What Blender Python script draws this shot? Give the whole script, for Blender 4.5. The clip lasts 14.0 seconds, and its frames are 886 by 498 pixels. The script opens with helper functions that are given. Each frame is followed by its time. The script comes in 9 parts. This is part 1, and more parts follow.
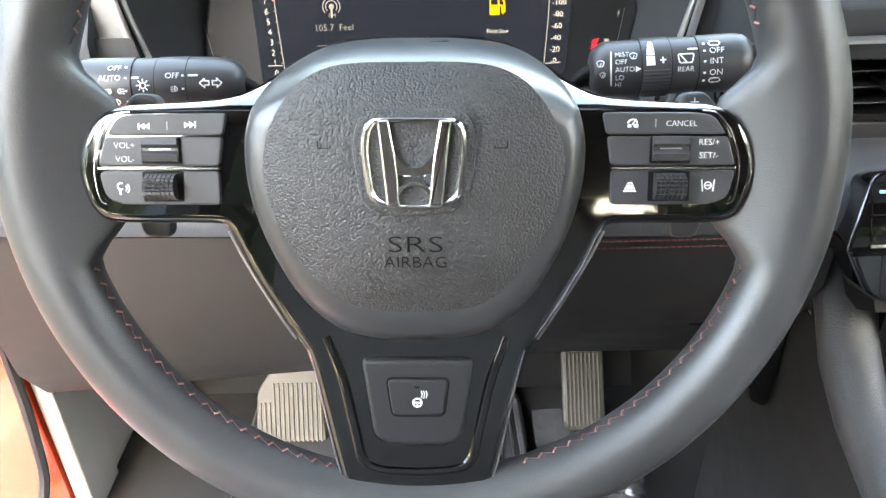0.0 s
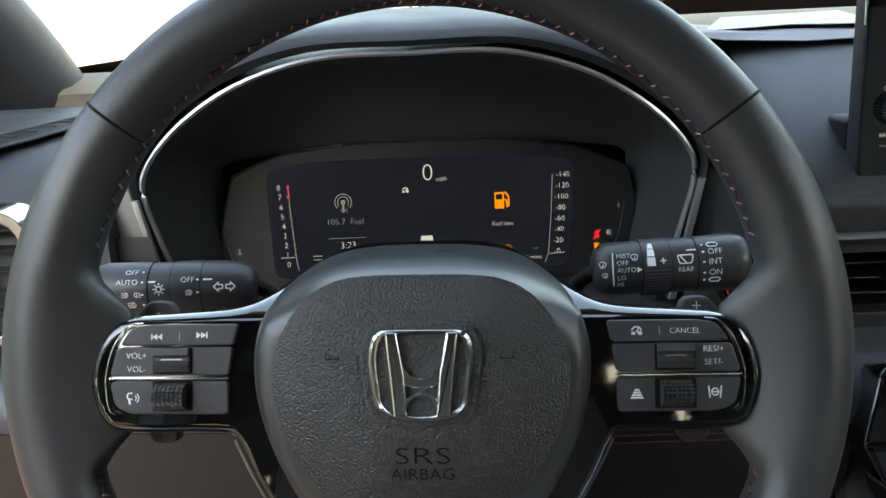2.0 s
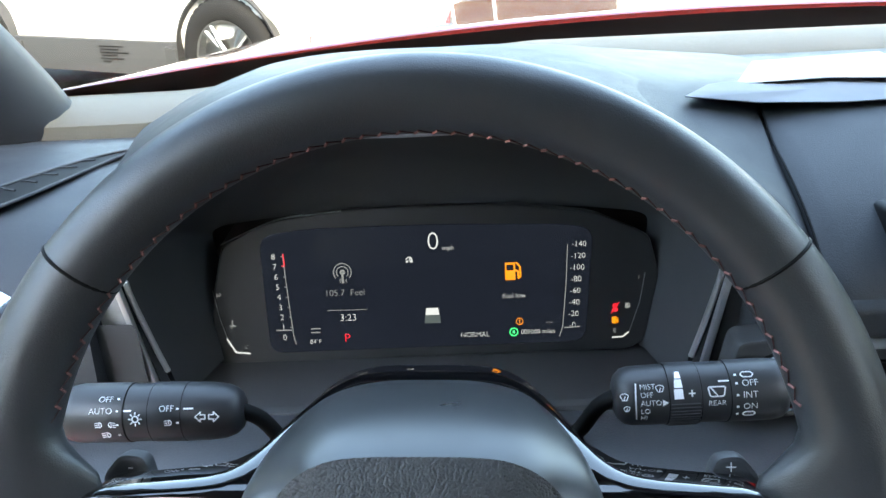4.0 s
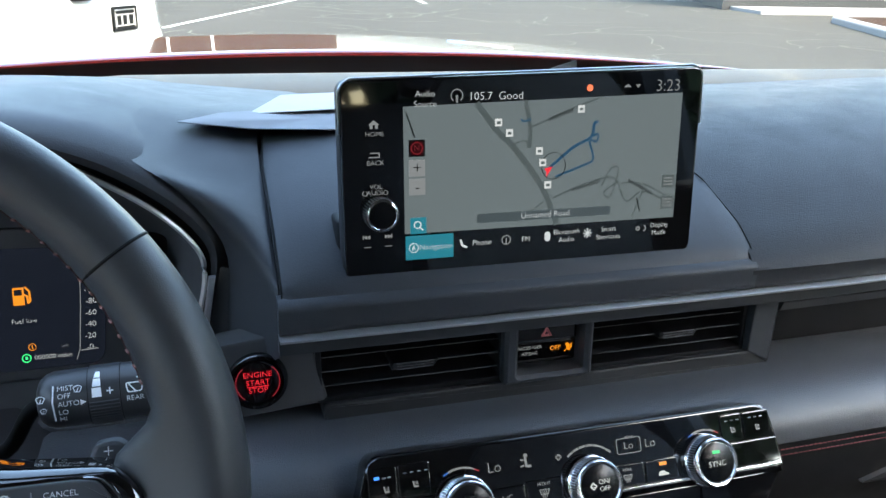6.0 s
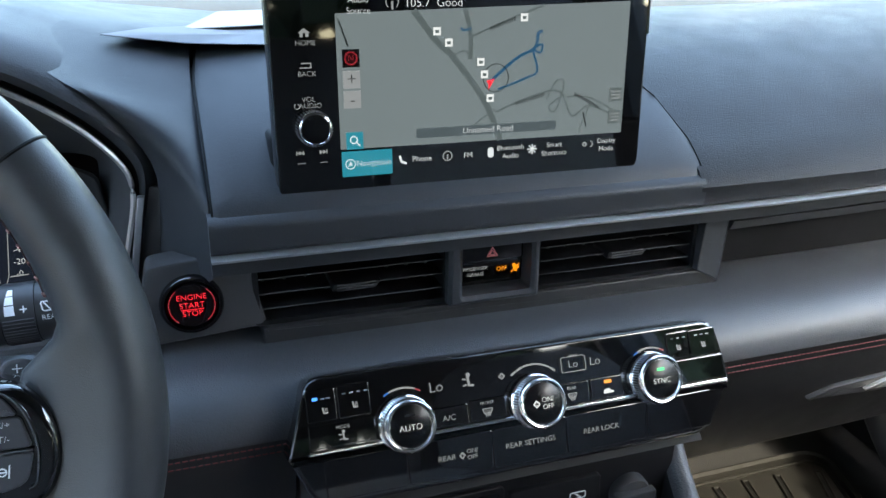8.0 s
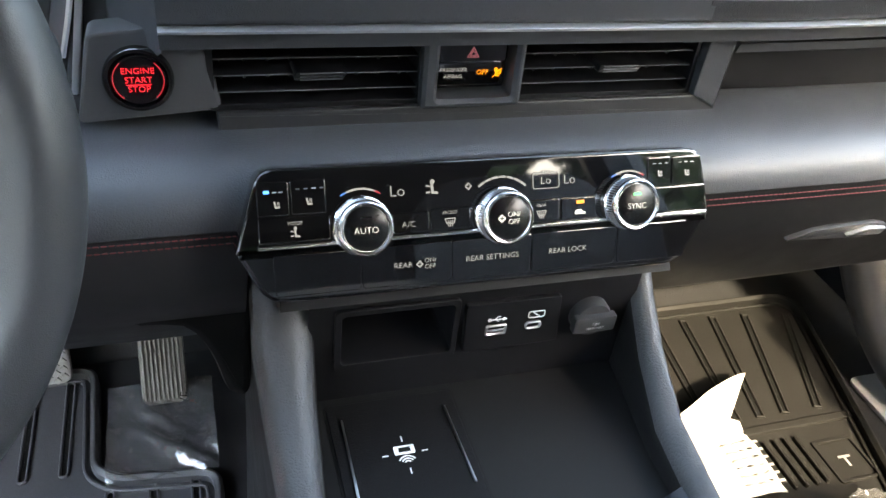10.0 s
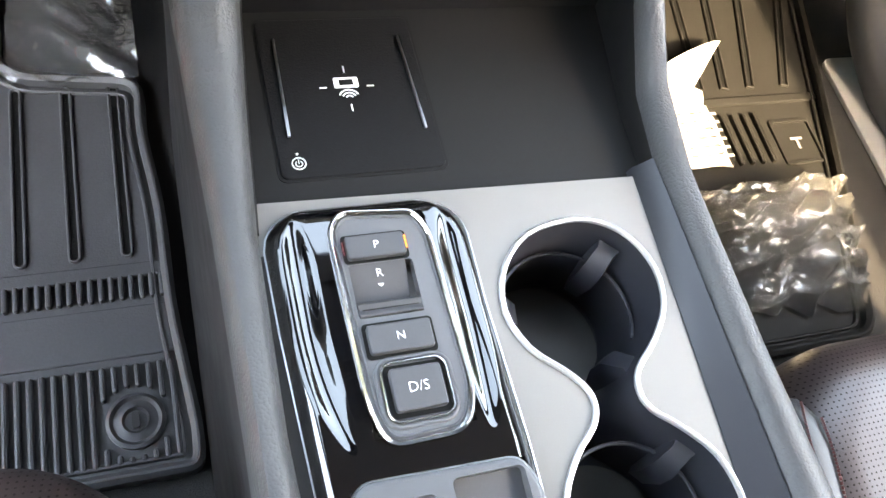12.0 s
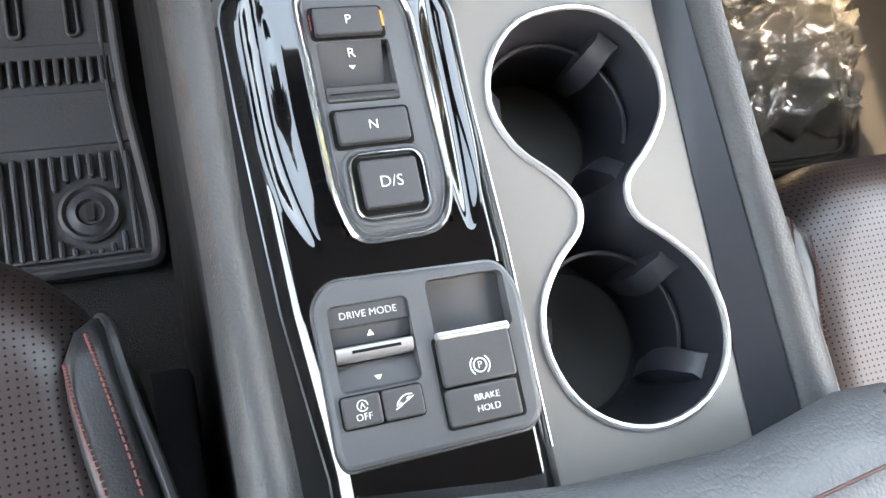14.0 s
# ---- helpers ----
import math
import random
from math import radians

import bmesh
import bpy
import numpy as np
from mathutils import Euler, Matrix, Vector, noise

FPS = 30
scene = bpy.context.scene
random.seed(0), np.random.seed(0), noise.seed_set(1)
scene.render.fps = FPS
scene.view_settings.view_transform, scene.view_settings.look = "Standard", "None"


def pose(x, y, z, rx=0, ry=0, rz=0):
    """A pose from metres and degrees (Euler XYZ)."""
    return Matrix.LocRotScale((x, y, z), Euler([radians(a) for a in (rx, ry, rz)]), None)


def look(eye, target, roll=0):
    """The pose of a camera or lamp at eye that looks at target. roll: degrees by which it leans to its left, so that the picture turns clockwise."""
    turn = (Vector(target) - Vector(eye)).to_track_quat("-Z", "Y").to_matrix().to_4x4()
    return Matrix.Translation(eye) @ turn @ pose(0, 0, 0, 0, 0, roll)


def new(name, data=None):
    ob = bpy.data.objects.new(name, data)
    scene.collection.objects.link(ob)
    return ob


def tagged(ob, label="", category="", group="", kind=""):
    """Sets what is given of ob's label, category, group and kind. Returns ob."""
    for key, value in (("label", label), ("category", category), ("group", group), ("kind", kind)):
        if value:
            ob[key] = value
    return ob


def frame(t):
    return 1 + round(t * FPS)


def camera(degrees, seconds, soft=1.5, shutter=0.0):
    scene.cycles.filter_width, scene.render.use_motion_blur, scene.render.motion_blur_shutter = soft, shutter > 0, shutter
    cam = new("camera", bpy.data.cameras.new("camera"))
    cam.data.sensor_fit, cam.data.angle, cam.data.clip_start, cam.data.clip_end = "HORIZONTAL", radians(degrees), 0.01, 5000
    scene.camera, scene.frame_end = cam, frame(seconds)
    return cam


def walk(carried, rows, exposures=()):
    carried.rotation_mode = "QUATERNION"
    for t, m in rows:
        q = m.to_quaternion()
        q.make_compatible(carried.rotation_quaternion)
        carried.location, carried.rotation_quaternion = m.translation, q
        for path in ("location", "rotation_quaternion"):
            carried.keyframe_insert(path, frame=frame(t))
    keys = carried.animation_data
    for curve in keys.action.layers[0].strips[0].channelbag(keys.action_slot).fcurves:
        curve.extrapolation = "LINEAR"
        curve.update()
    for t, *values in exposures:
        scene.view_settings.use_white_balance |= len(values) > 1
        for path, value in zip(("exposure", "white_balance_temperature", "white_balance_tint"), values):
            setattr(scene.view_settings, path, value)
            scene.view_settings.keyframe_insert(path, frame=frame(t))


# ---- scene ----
cam = camera(57.8, 14.0)
PATH = [
    (0, (0.0185, 0.0330, 1.2009), (-0.0034, 0.8825, 0.6737), -2.24),
    (0.5, (0.0181, 0.0299, 1.2012), (-0.0037, 0.9078, 0.7228), -2.33),
    (1, (0.0178, 0.0275, 1.2026), (-0.0051, 0.9354, 0.7841), -2.45),
    (1.5, (0.0186, 0.0266, 1.2074), (-0.0059, 0.9551, 0.8369), -2.59),
    (2, (0.0206, 0.0376, 1.2204), (-0.0073, 0.9753, 0.8741), -2.81),
    (2.2, (0.0228, 0.0459, 1.2326), (-0.0072, 0.9863, 0.8939), -3.12),
    (4.3, (0.0264, 0.1091, 1.2802), (-0.0194, 1.0273, 0.8866), -2.85),
    (4.5, (0.0351, 0.1018, 1.2765), (-0.0083, 1.0237, 0.8913), -2.51),
    (5, (0.0895, 0.0812, 1.2776), (0.1539, 1.0028, 0.8948), 0.05),
    (5.5, (0.1363, 0.0616, 1.2744), (0.3195, 0.9747, 0.9101), 0.87),
    (6, (0.1759, 0.0469, 1.2703), (0.4574, 0.9449, 0.9322), 1.72),
    (6.5, (0.1824, 0.0408, 1.2703), (0.4929, 0.9355, 0.9491), 1.22),
    (7, (0.1836, 0.0433, 1.2667), (0.4999, 0.9387, 0.9534), 0.88),
    (7.5, (0.1932, 0.0446, 1.2599), (0.5041, 0.9297, 0.9136), 1.14),
    (7.7, (0.1961, 0.0458, 1.2562), (0.5036, 0.9211, 0.8829), 1.33),
    (9.8, (0.2249, 0.0650, 1.2267), (0.5151, 0.8454, 0.6728), 6.83),
    (10, (0.2262, 0.0658, 1.2260), (0.5145, 0.8164, 0.6314), 7.62),
    (10.5, (0.2284, 0.0800, 1.2114), (0.5146, 0.7596, 0.5360), 10.32),
    (11, (0.2347, 0.0959, 1.1927), (0.5277, 0.6885, 0.4423), 14.98),
    (11.5, (0.2397, 0.1082, 1.1774), (0.5399, 0.6000, 0.3601), 20.39),
    (12, (0.2443, 0.1171, 1.1621), (0.5542, 0.5141, 0.2982), 27.14),
    (12.5, (0.2450, 0.1191, 1.1518), (0.5619, 0.4522, 0.2638), 32.95),
    (13, (0.2496, 0.1161, 1.1331), (0.5639, 0.3587, 0.2153), 41.55),
    (13.5, (0.2525, 0.1184, 1.1242), (0.5637, 0.2983, 0.1910), 49.11),
    (14, (0.2514, 0.1194, 1.1251), (0.5666, 0.2959, 0.1927), 50.41),
]
walk(cam, [(t, look(eye, target, roll)) for t, eye, target, roll in PATH], [(0.0, 5.85, 9200, 10), (1.0, 5.3, 9100, 10), (1.6, 4.6, 8900, 9), (2.2, 3.85, 8800, 8), (4.3, 4.6, 7000, 5), (5.5, 4.25, 6700, 6), (7.0, 3.9, 6700, 6), (7.7, 4.25, 6750, 6), (9.8, 5.0, 7600, 8), (10.1, 5.3, 8100, 9), (10.5, 5.78, 8700, 11), (11.0, 5.84, 9500, 12), (12.5, 5.93, 9700, 13), (14.0, 5.55, 10300, 13)])

# ---- light ----
world = bpy.data.worlds.new("world")
scene.world = world
world.use_nodes = True
wn = world.node_tree
bg = wn.nodes["Background"]
sky = wn.nodes.new("ShaderNodeTexSky")
sky.sky_type = "NISHITA"
sky.sun_disc = False
SUN_WAY = Vector((0.19, -0.70, 0.68)).normalized()
sky.sun_elevation = math.asin(SUN_WAY.z)
sky.sun_rotation = math.atan2(SUN_WAY.x, SUN_WAY.y)
sky.air_density, sky.dust_density = 1.2, 2.5
wn.links.new(sky.outputs[0], bg.inputs[0])
bg.inputs[1].default_value = 0.15
sun = new("sun", bpy.data.lights.new("sun", "SUN"))
sun.data.energy, sun.data.angle, sun.data.color = 0.75, radians(2.0), (1.0, 0.87, 0.70)
sun.matrix_world = look(SUN_WAY * 30, (0, 0, 0))

# ---- materials ----
def shader(name, color, rough=0.5, metal=0.0, grain=0.0, size=300.0, spots=0.0, bump=0.0, bump_size=900.0, coat=0.0, kind="noise", spec=0.5, emit=None, power=0.0):
    """A procedural surface: colour varied at two scales, roughness varied, fine relief of the given depth in metres."""
    m = bpy.data.materials.new(name)
    m.use_nodes = True
    t = m.node_tree
    b = t.nodes["Principled BSDF"]
    b.inputs["Roughness"].default_value, b.inputs["Metallic"].default_value = rough, metal
    b.inputs["Coat Weight"].default_value, b.inputs["Specular IOR Level"].default_value = coat, spec
    b.inputs["Base Color"].default_value = (*color, 1)
    where = t.nodes.new("ShaderNodeTexCoord")
    def tex(scale, detail=3.0):
        n = t.nodes.new("ShaderNodeTexNoise")
        n.inputs["Scale"].default_value, n.inputs["Detail"].default_value = scale, detail
        t.links.new(where.outputs["Object"], n.inputs["Vector"])
        return n
    if grain or spots:
        fine, wide = tex(size), tex(size / 22)
        add = t.nodes.new("ShaderNodeMath")
        add.operation = "MULTIPLY_ADD"
        add.inputs[1].default_value = grain
        mul = t.nodes.new("ShaderNodeMath")
        mul.operation = "MULTIPLY_ADD"
        mul.inputs[1].default_value, mul.inputs[2].default_value = spots, 1.0 - grain / 2 - spots / 2
        t.links.new(wide.outputs["Fac"], mul.inputs[0])
        t.links.new(fine.outputs["Fac"], add.inputs[0])
        t.links.new(mul.outputs[0], add.inputs[2])
        scale = t.nodes.new("ShaderNodeVectorMath")
        scale.operation = "SCALE"
        scale.inputs[0].default_value = color
        t.links.new(add.outputs[0], scale.inputs["Scale"])
        t.links.new(scale.outputs[0], b.inputs["Base Color"])
        r = t.nodes.new("ShaderNodeMapRange")
        r.inputs["To Min"].default_value, r.inputs["To Max"].default_value = max(rough - 0.1, 0.02), min(rough + 0.1, 1)
        t.links.new(wide.outputs["Fac"], r.inputs["Value"])
        t.links.new(r.outputs[0], b.inputs["Roughness"])
    if bump:
        if kind == "cells":
            h = t.nodes.new("ShaderNodeTexVoronoi")
            h.inputs["Scale"].default_value = bump_size
            bend = tex(bump_size / 3)
            mix = t.nodes.new("ShaderNodeMix")
            mix.data_type = "VECTOR"
            mix.inputs["Factor"].default_value = 0.0005
            t.links.new(where.outputs["Object"], mix.inputs[4])
            t.links.new(bend.outputs["Color"], mix.inputs[5])
            t.links.new(mix.outputs[1], h.inputs["Vector"])
            dome = t.nodes.new("ShaderNodeMath")
            dome.operation = "POWER"
            dome.inputs[1].default_value = 2.0
            t.links.new(h.outputs["Distance"], dome.inputs[0])
            out = dome.outputs[0]
        else:
            h = tex(bump_size)
            out = h.outputs["Fac"]
        bu = t.nodes.new("ShaderNodeBump")
        bu.inputs["Strength"].default_value, bu.inputs["Distance"].default_value = 1.0, bump
        bu.invert = kind == "cells"
        t.links.new(out, bu.inputs["Height"])
        t.links.new(bu.outputs[0], b.inputs["Normal"])
    if emit:
        b.inputs["Emission Color"].default_value, b.inputs["Emission Strength"].default_value = (*emit, 1), power * 0.11
    return m


M_AIRBAG = shader("grained_black_vinyl", (0.034, 0.034, 0.035), 0.38, grain=0.2, size=500, spots=0.08, bump=0.00050, bump_size=980, kind="cells", spec=0.6)
M_RIM = shader("smooth_black_leather", (0.041, 0.042, 0.044), 0.38, grain=0.12, size=700, spots=0.03, bump=0.00012, bump_size=1500, spec=0.65)
M_EDGE = shader("smooth_black_vinyl", (0.036, 0.037, 0.039), 0.31, grain=0.12, size=700, spec=0.7)
M_GLOSS = shader("piano_black", (0.003, 0.003, 0.0035), 0.04, spec=0.6, coat=1.0)
M_DASH = shader("grey_soft_dash_skin", (0.034, 0.037, 0.042), 0.48, grain=0.25, size=700, spots=0.12, bump=0.00022, bump_size=1100, spec=0.35)
M_PAD = shader("grained_grey_dash_pad", (0.057, 0.061, 0.068), 0.42, grain=0.22, size=700, spots=0.12, bump=0.00014, bump_size=1000, kind="cells")
M_DARK = shader("dark_grey_plastic", (0.052, 0.053, 0.056), 0.55, grain=0.2, size=900, spots=0.1, bump=0.0001, bump_size=1800)
M_KNEE = shader("warm_grey_plastic", (0.034, 0.031, 0.028), 0.55, grain=0.2, size=900, spots=0.12, bump=0.0001, bump_size=1500)
M_BLACK = shader("matt_black_plastic", (0.018, 0.018, 0.02), 0.55, grain=0.2, size=900, spots=0.1)
M_BUTTON = shader("satin_dark_button", (0.045, 0.046, 0.05), 0.45, grain=0.15, size=900, spots=0.1)
M_INSERT = shader("satin_black_insert", (0.016, 0.017, 0.019), 0.40, grain=0.15, size=900, spots=0.1)
M_FACE = shader("smooth_black_knob_face", (0.004, 0.004, 0.0045), 0.24, spec=0.35)
M_STALK = shader("satin_stalk_plastic", (0.03, 0.03, 0.032), 0.42, grain=0.15, size=900, spots=0.1)
M_CHROME = shader("chrome", (0.66, 0.67, 0.68), 0.16, metal=1.0)
M_INLAY = shader("black_inlay", (0.006, 0.006, 0.007), 0.5, grain=0.2, size=900, spec=0.2)
M_BLUEDIM = shader("dim_lit_blue", (0.02, 0.02, 0.02), 0.3, emit=(0.05, 0.25, 1.0), power=0.25)
M_TOP = shader("grained_dark_dash_top", (0.021, 0.0225, 0.025), 0.45, grain=0.25, size=700, spots=0.12, bump=0.0002, bump_size=900, kind="cells", spec=0.17)
# Plastic darkened: the driver's body shade beside the console is in the colour
M_SIDE = shader("shade_darkened_plastic", (0.007, 0.007, 0.0075), 0.6, grain=0.2, size=900, spots=0.1, bump=0.0001, bump_size=1500, spec=0.2)
# Rail's grey darkened: shade on the console's outer side is in the colour
M_FLANK = shader("shaded_grained_console_side", (0.015, 0.015, 0.016), 0.55, grain=0.2, size=900, spots=0.1, bump=0.0001, bump_size=1500, spec=0.3)
M_CUPMAT = shader("grey_cup_rubber", (0.055, 0.054, 0.052), 0.6, grain=0.2, size=900, spots=0.15)
M_WELL = shader("dark_grey_cup_well", (0.016, 0.017, 0.022), 0.38, grain=0.15, size=900, spots=0.1)
# Black glass print; the bonnet's red reflection is put into its colour
M_FRIT = shader("black_print_red_reflection", (0.02, 0.007, 0.007), 0.35, grain=0.1, size=300)
M_BEZEL = shader("black_bezel", (0.017, 0.0175, 0.019), 0.5, grain=0.15, size=900)
M_BRIGHT = shader("bright_satin_metal", (0.62, 0.62, 0.63), 0.36, metal=0.85)
M_SATIN = shader("satin_silver", (0.45, 0.46, 0.47), 0.28, metal=1.0)
M_STRIPMETAL = shader("dim_silver_trim", (0.46, 0.465, 0.47), 0.38, metal=0.85, grain=0.1, size=900)
M_RING = shader("polished_chrome_ring", (0.80, 0.80, 0.81), 0.16, metal=1.0)
M_TRIM = shader("brushed_grey_console_trim", (0.150, 0.143, 0.134), 0.44, metal=0.2, grain=0.15, size=1600, spots=0.06, spec=0.35)
M_RAIL = shader("grained_grey_console_rail", (0.052, 0.053, 0.056), 0.42, grain=0.25, size=700, spots=0.12, bump=0.00024, bump_size=700, kind="cells", spec=0.4)
M_SATINGREY = shader("satin_grey_plastic", (0.075, 0.077, 0.083), 0.42, grain=0.12, size=900, spots=0.08)
M_ARM = shader("grained_grey_leather", (0.09, 0.092, 0.1), 0.42, grain=0.25, size=500, spots=0.12, bump=0.00032, bump_size=560, kind="cells")
M_BOLSTER = shader("smooth_grey_black_leather", (0.02, 0.02, 0.022), 0.38, grain=0.2, size=500, spots=0.12, bump=0.0002, bump_size=900)
M_TRAY = shader("soft_black_tray_rubber", (0.010, 0.010, 0.0102), 0.55, grain=0.2, size=900, spots=0.2, spec=0.14)
M_VISOR = shader("grey_visor_plastic", (0.056, 0.060, 0.066), 0.6, grain=0.15, size=900, spots=0.08)
# Driver's mat rubber, lightened: light from the open door is in its colour
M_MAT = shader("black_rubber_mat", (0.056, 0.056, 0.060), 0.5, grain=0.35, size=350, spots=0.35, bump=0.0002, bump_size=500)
# Same rubber, darkened to offset the sun on the passenger mat
M_MATSUN = shader("black_rubber_darkened_for_sun", (0.014, 0.0135, 0.0125), 0.6, grain=0.35, size=350, spots=0.35, bump=0.0002, bump_size=500, spec=0.15)
M_CARPET = shader("black_carpet", (0.018, 0.018, 0.019), 0.95, grain=0.6, size=900, spots=0.2, bump=0.001, bump_size=900)
M_SEAT = shader("dark_brown_black_leather", (0.030, 0.0195, 0.0185), 0.38, grain=0.25, size=500, spots=0.15, bump=0.00012, bump_size=900, spec=0.6)
# One car paint in two copies: sill coloured as lit, bonnet as shaded
M_RED = shader("orange_red_car_paint_lit", (0.62, 0.055, 0.02), 0.22, coat=1.0, grain=0.06, size=900)
M_HOOD = shader("red_car_paint_shaded", (0.075, 0.008, 0.007), 0.2, coat=1.0, grain=0.06, size=900)
M_THREAD = shader("red_black_thread", (0.07, 0.026, 0.024), 0.7)
M_REDTHREAD = shader("red_thread", (0.17, 0.028, 0.028), 0.7)
M_SEATTHREAD = shader("dark_red_thread", (0.10, 0.026, 0.024), 0.7)
M_EMBER = shader("faint_lit_red", (0.02, 0.01, 0.01), 0.3, emit=(0.7, 0.05, 0.03), power=0.08)
M_RIMTHREAD = shader("pale_red_thread", (0.30, 0.13, 0.115), 0.6)
M_PAPER = shader("white_paper", (0.44, 0.43, 0.40), 0.8, grain=0.05, size=200)
M_WHITE = shader("white_print", (0.85, 0.85, 0.85), 0.5)
M_PRINTDARK = shader("embossed_black", (0.006, 0.006, 0.006), 0.6, spec=0.15)
M_GREYPRINT = shader("grey_print", (0.25, 0.25, 0.25), 0.5)
M_LCD = shader("lcd_glass_black", (0.004, 0.004, 0.006), 0.16, spec=0.2, emit=(0.09, 0.12, 0.2), power=0.055)
M_MAP = shader("lit_map_area", (0.02, 0.02, 0.02), 0.2, emit=(0.30, 0.365, 0.39), power=0.25)
M_ROAD = shader("lit_map_road", (0.02, 0.02, 0.02), 0.3, emit=(0.11, 0.14, 0.145), power=0.36)
M_ROUTE = shader("lit_map_route", (0.02, 0.02, 0.02), 0.3, emit=(0.005, 0.045, 0.10), power=0.7)
M_NAV = shader("lit_teal", (0.02, 0.02, 0.02), 0.3, emit=(0.02, 0.26, 0.36), power=0.42)
M_LIT = shader("lit_white", (0.02, 0.02, 0.02), 0.3, emit=(0.9, 0.95, 1.0), power=0.38)
M_DIMWHITE = shader("lit_soft_white", (0.02, 0.02, 0.02), 0.3, emit=(0.75, 0.78, 0.8), power=0.5)
M_DIM = shader("lit_grey", (0.02, 0.02, 0.02), 0.3, emit=(0.6, 0.63, 0.66), power=0.21)
M_AMBER = shader("lit_amber", (0.02, 0.02, 0.02), 0.3, emit=(1.0, 0.30, 0.01), power=0.6)
M_REDLIT = shader("lit_red", (0.02, 0.02, 0.02), 0.3, emit=(1.0, 0.02, 0.04), power=0.62)
M_REDDIM = shader("dim_lit_red", (0.02, 0.02, 0.02), 0.3, emit=(0.7, 0.02, 0.04), power=0.22)
M_GREEN = shader("lit_green", (0.02, 0.02, 0.02), 0.3, emit=(0.05, 0.9, 0.25), power=0.7)
M_BLUE = shader("lit_blue", (0.02, 0.02, 0.02), 0.3, emit=(0.05, 0.25, 1.0), power=1.0)
M_ALU = shader("ribbed_pedal_metal", (0.14, 0.128, 0.11), 0.5, metal=0.2, grain=0.2, size=400, spots=0.2)
M_ASPHALT = shader("worn_asphalt", (0.056, 0.054, 0.047), 0.95, grain=0.6, size=9, spots=0.5, bump=0.01, bump_size=20, spec=0.08)
M_LINE = shader("road_paint", (0.4, 0.39, 0.36), 0.8, grain=0.3, size=10)
M_CONCRETE = shader("concrete", (0.2, 0.2, 0.195), 0.85, grain=0.25, size=8, spots=0.2)
M_CRACK = shader("pale_crack_filler", (0.10, 0.092, 0.07), 0.9, grain=0.3, size=8)
M_WALL = shader("white_render", (0.55, 0.54, 0.52), 0.8, grain=0.08, size=3)
M_MULCH = shader("brown_mulch", (0.045, 0.028, 0.02), 0.95, grain=0.8, size=15, spots=0.4, bump=0.03, bump_size=20, spec=0.03)
M_BROWNWALL = shader("brown_brick", (0.035, 0.02, 0.012), 0.9, grain=0.3, size=4, spots=0.3, spec=0.05)
M_WOODS = shader("far_foliage", (0.05, 0.065, 0.03), 0.9, grain=0.6, size=2, spots=0.4)
M_LEAF = shader("green_leaf", (0.08, 0.11, 0.04), 0.7, grain=0.4, size=20)
M_WHITECAR = shader("white_car_paint", (0.45, 0.45, 0.44), 0.25, coat=0.8)
M_TYRE = shader("tyre_rubber", (0.013, 0.013, 0.0135), 0.85, grain=0.3, size=40, spec=0.1)
M_GREYTRIM = shader("light_grey_sill_plastic", (0.33, 0.33, 0.32), 0.55, grain=0.15, size=600, spots=0.1)
M_LINING = shader("grey_lining", (0.11, 0.108, 0.105), 0.9, grain=0.2, size=600)
# Warm grey strip, lightened: sky light on it is put into the colour
M_STRIP = shader("sky_lightened_warm_grey_strip", (0.115, 0.11, 0.094), 0.65, grain=0.25, size=700, spots=0.12, bump=0.00025, bump_size=800, kind="cells", spec=0.2)
M_CLADDING = shader("dark_grey_cladding", (0.032, 0.033, 0.035), 0.7, grain=0.2, size=80, spots=0.1, spec=0.2)
M_RUBBERPAD = shader("beige_grey_rubber", (0.3, 0.285, 0.26), 0.6, grain=0.2, size=400, spots=0.2)
M_GLASSDARK = shader("dark_window_glass", (0.01, 0.012, 0.014), 0.05)


def clear(name, rough, strength, grazing=0.0):
    m = bpy.data.materials.new(name)
    m.use_nodes = True
    t = m.node_tree
    t.nodes.remove(t.nodes["Principled BSDF"])
    a, g, mix = (t.nodes.new("ShaderNode" + n) for n in ("BsdfTransparent", "BsdfGlossy", "MixShader"))
    mix.inputs[0].default_value = strength
    g.inputs["Roughness"].default_value = rough
    t.links.new(a.outputs[0], mix.inputs[1])
    t.links.new(g.outputs[0], mix.inputs[2])
    t.links.new(mix.outputs[0], t.nodes["Material Output"].inputs[0])
    if grazing:
        fr, mul = t.nodes.new("ShaderNodeFresnel"), t.nodes.new("ShaderNodeMath")
        fr.inputs["IOR"].default_value = 1.5
        mul.operation, mul.use_clamp = "MULTIPLY", True
        mul.inputs[1].default_value = grazing
        t.links.new(fr.outputs[0], mul.inputs[0])
        t.links.new(mul.outputs[0], mix.inputs[0])
    return m, a


def milky(m, amount, color):
    """Adds a faint white scatter to a clear film."""
    t = m.node_tree
    out = t.nodes["Material Output"]
    base = out.inputs[0].links[0].from_socket
    d, mix = t.nodes.new("ShaderNodeBsdfDiffuse"), t.nodes.new("ShaderNodeMixShader")
    d.inputs[0].default_value = (*color, 1)
    mix.inputs[0].default_value = amount
    t.links.new(base, mix.inputs[1])
    t.links.new(d.outputs[0], mix.inputs[2])
    t.links.new(mix.outputs[0], out.inputs[0])


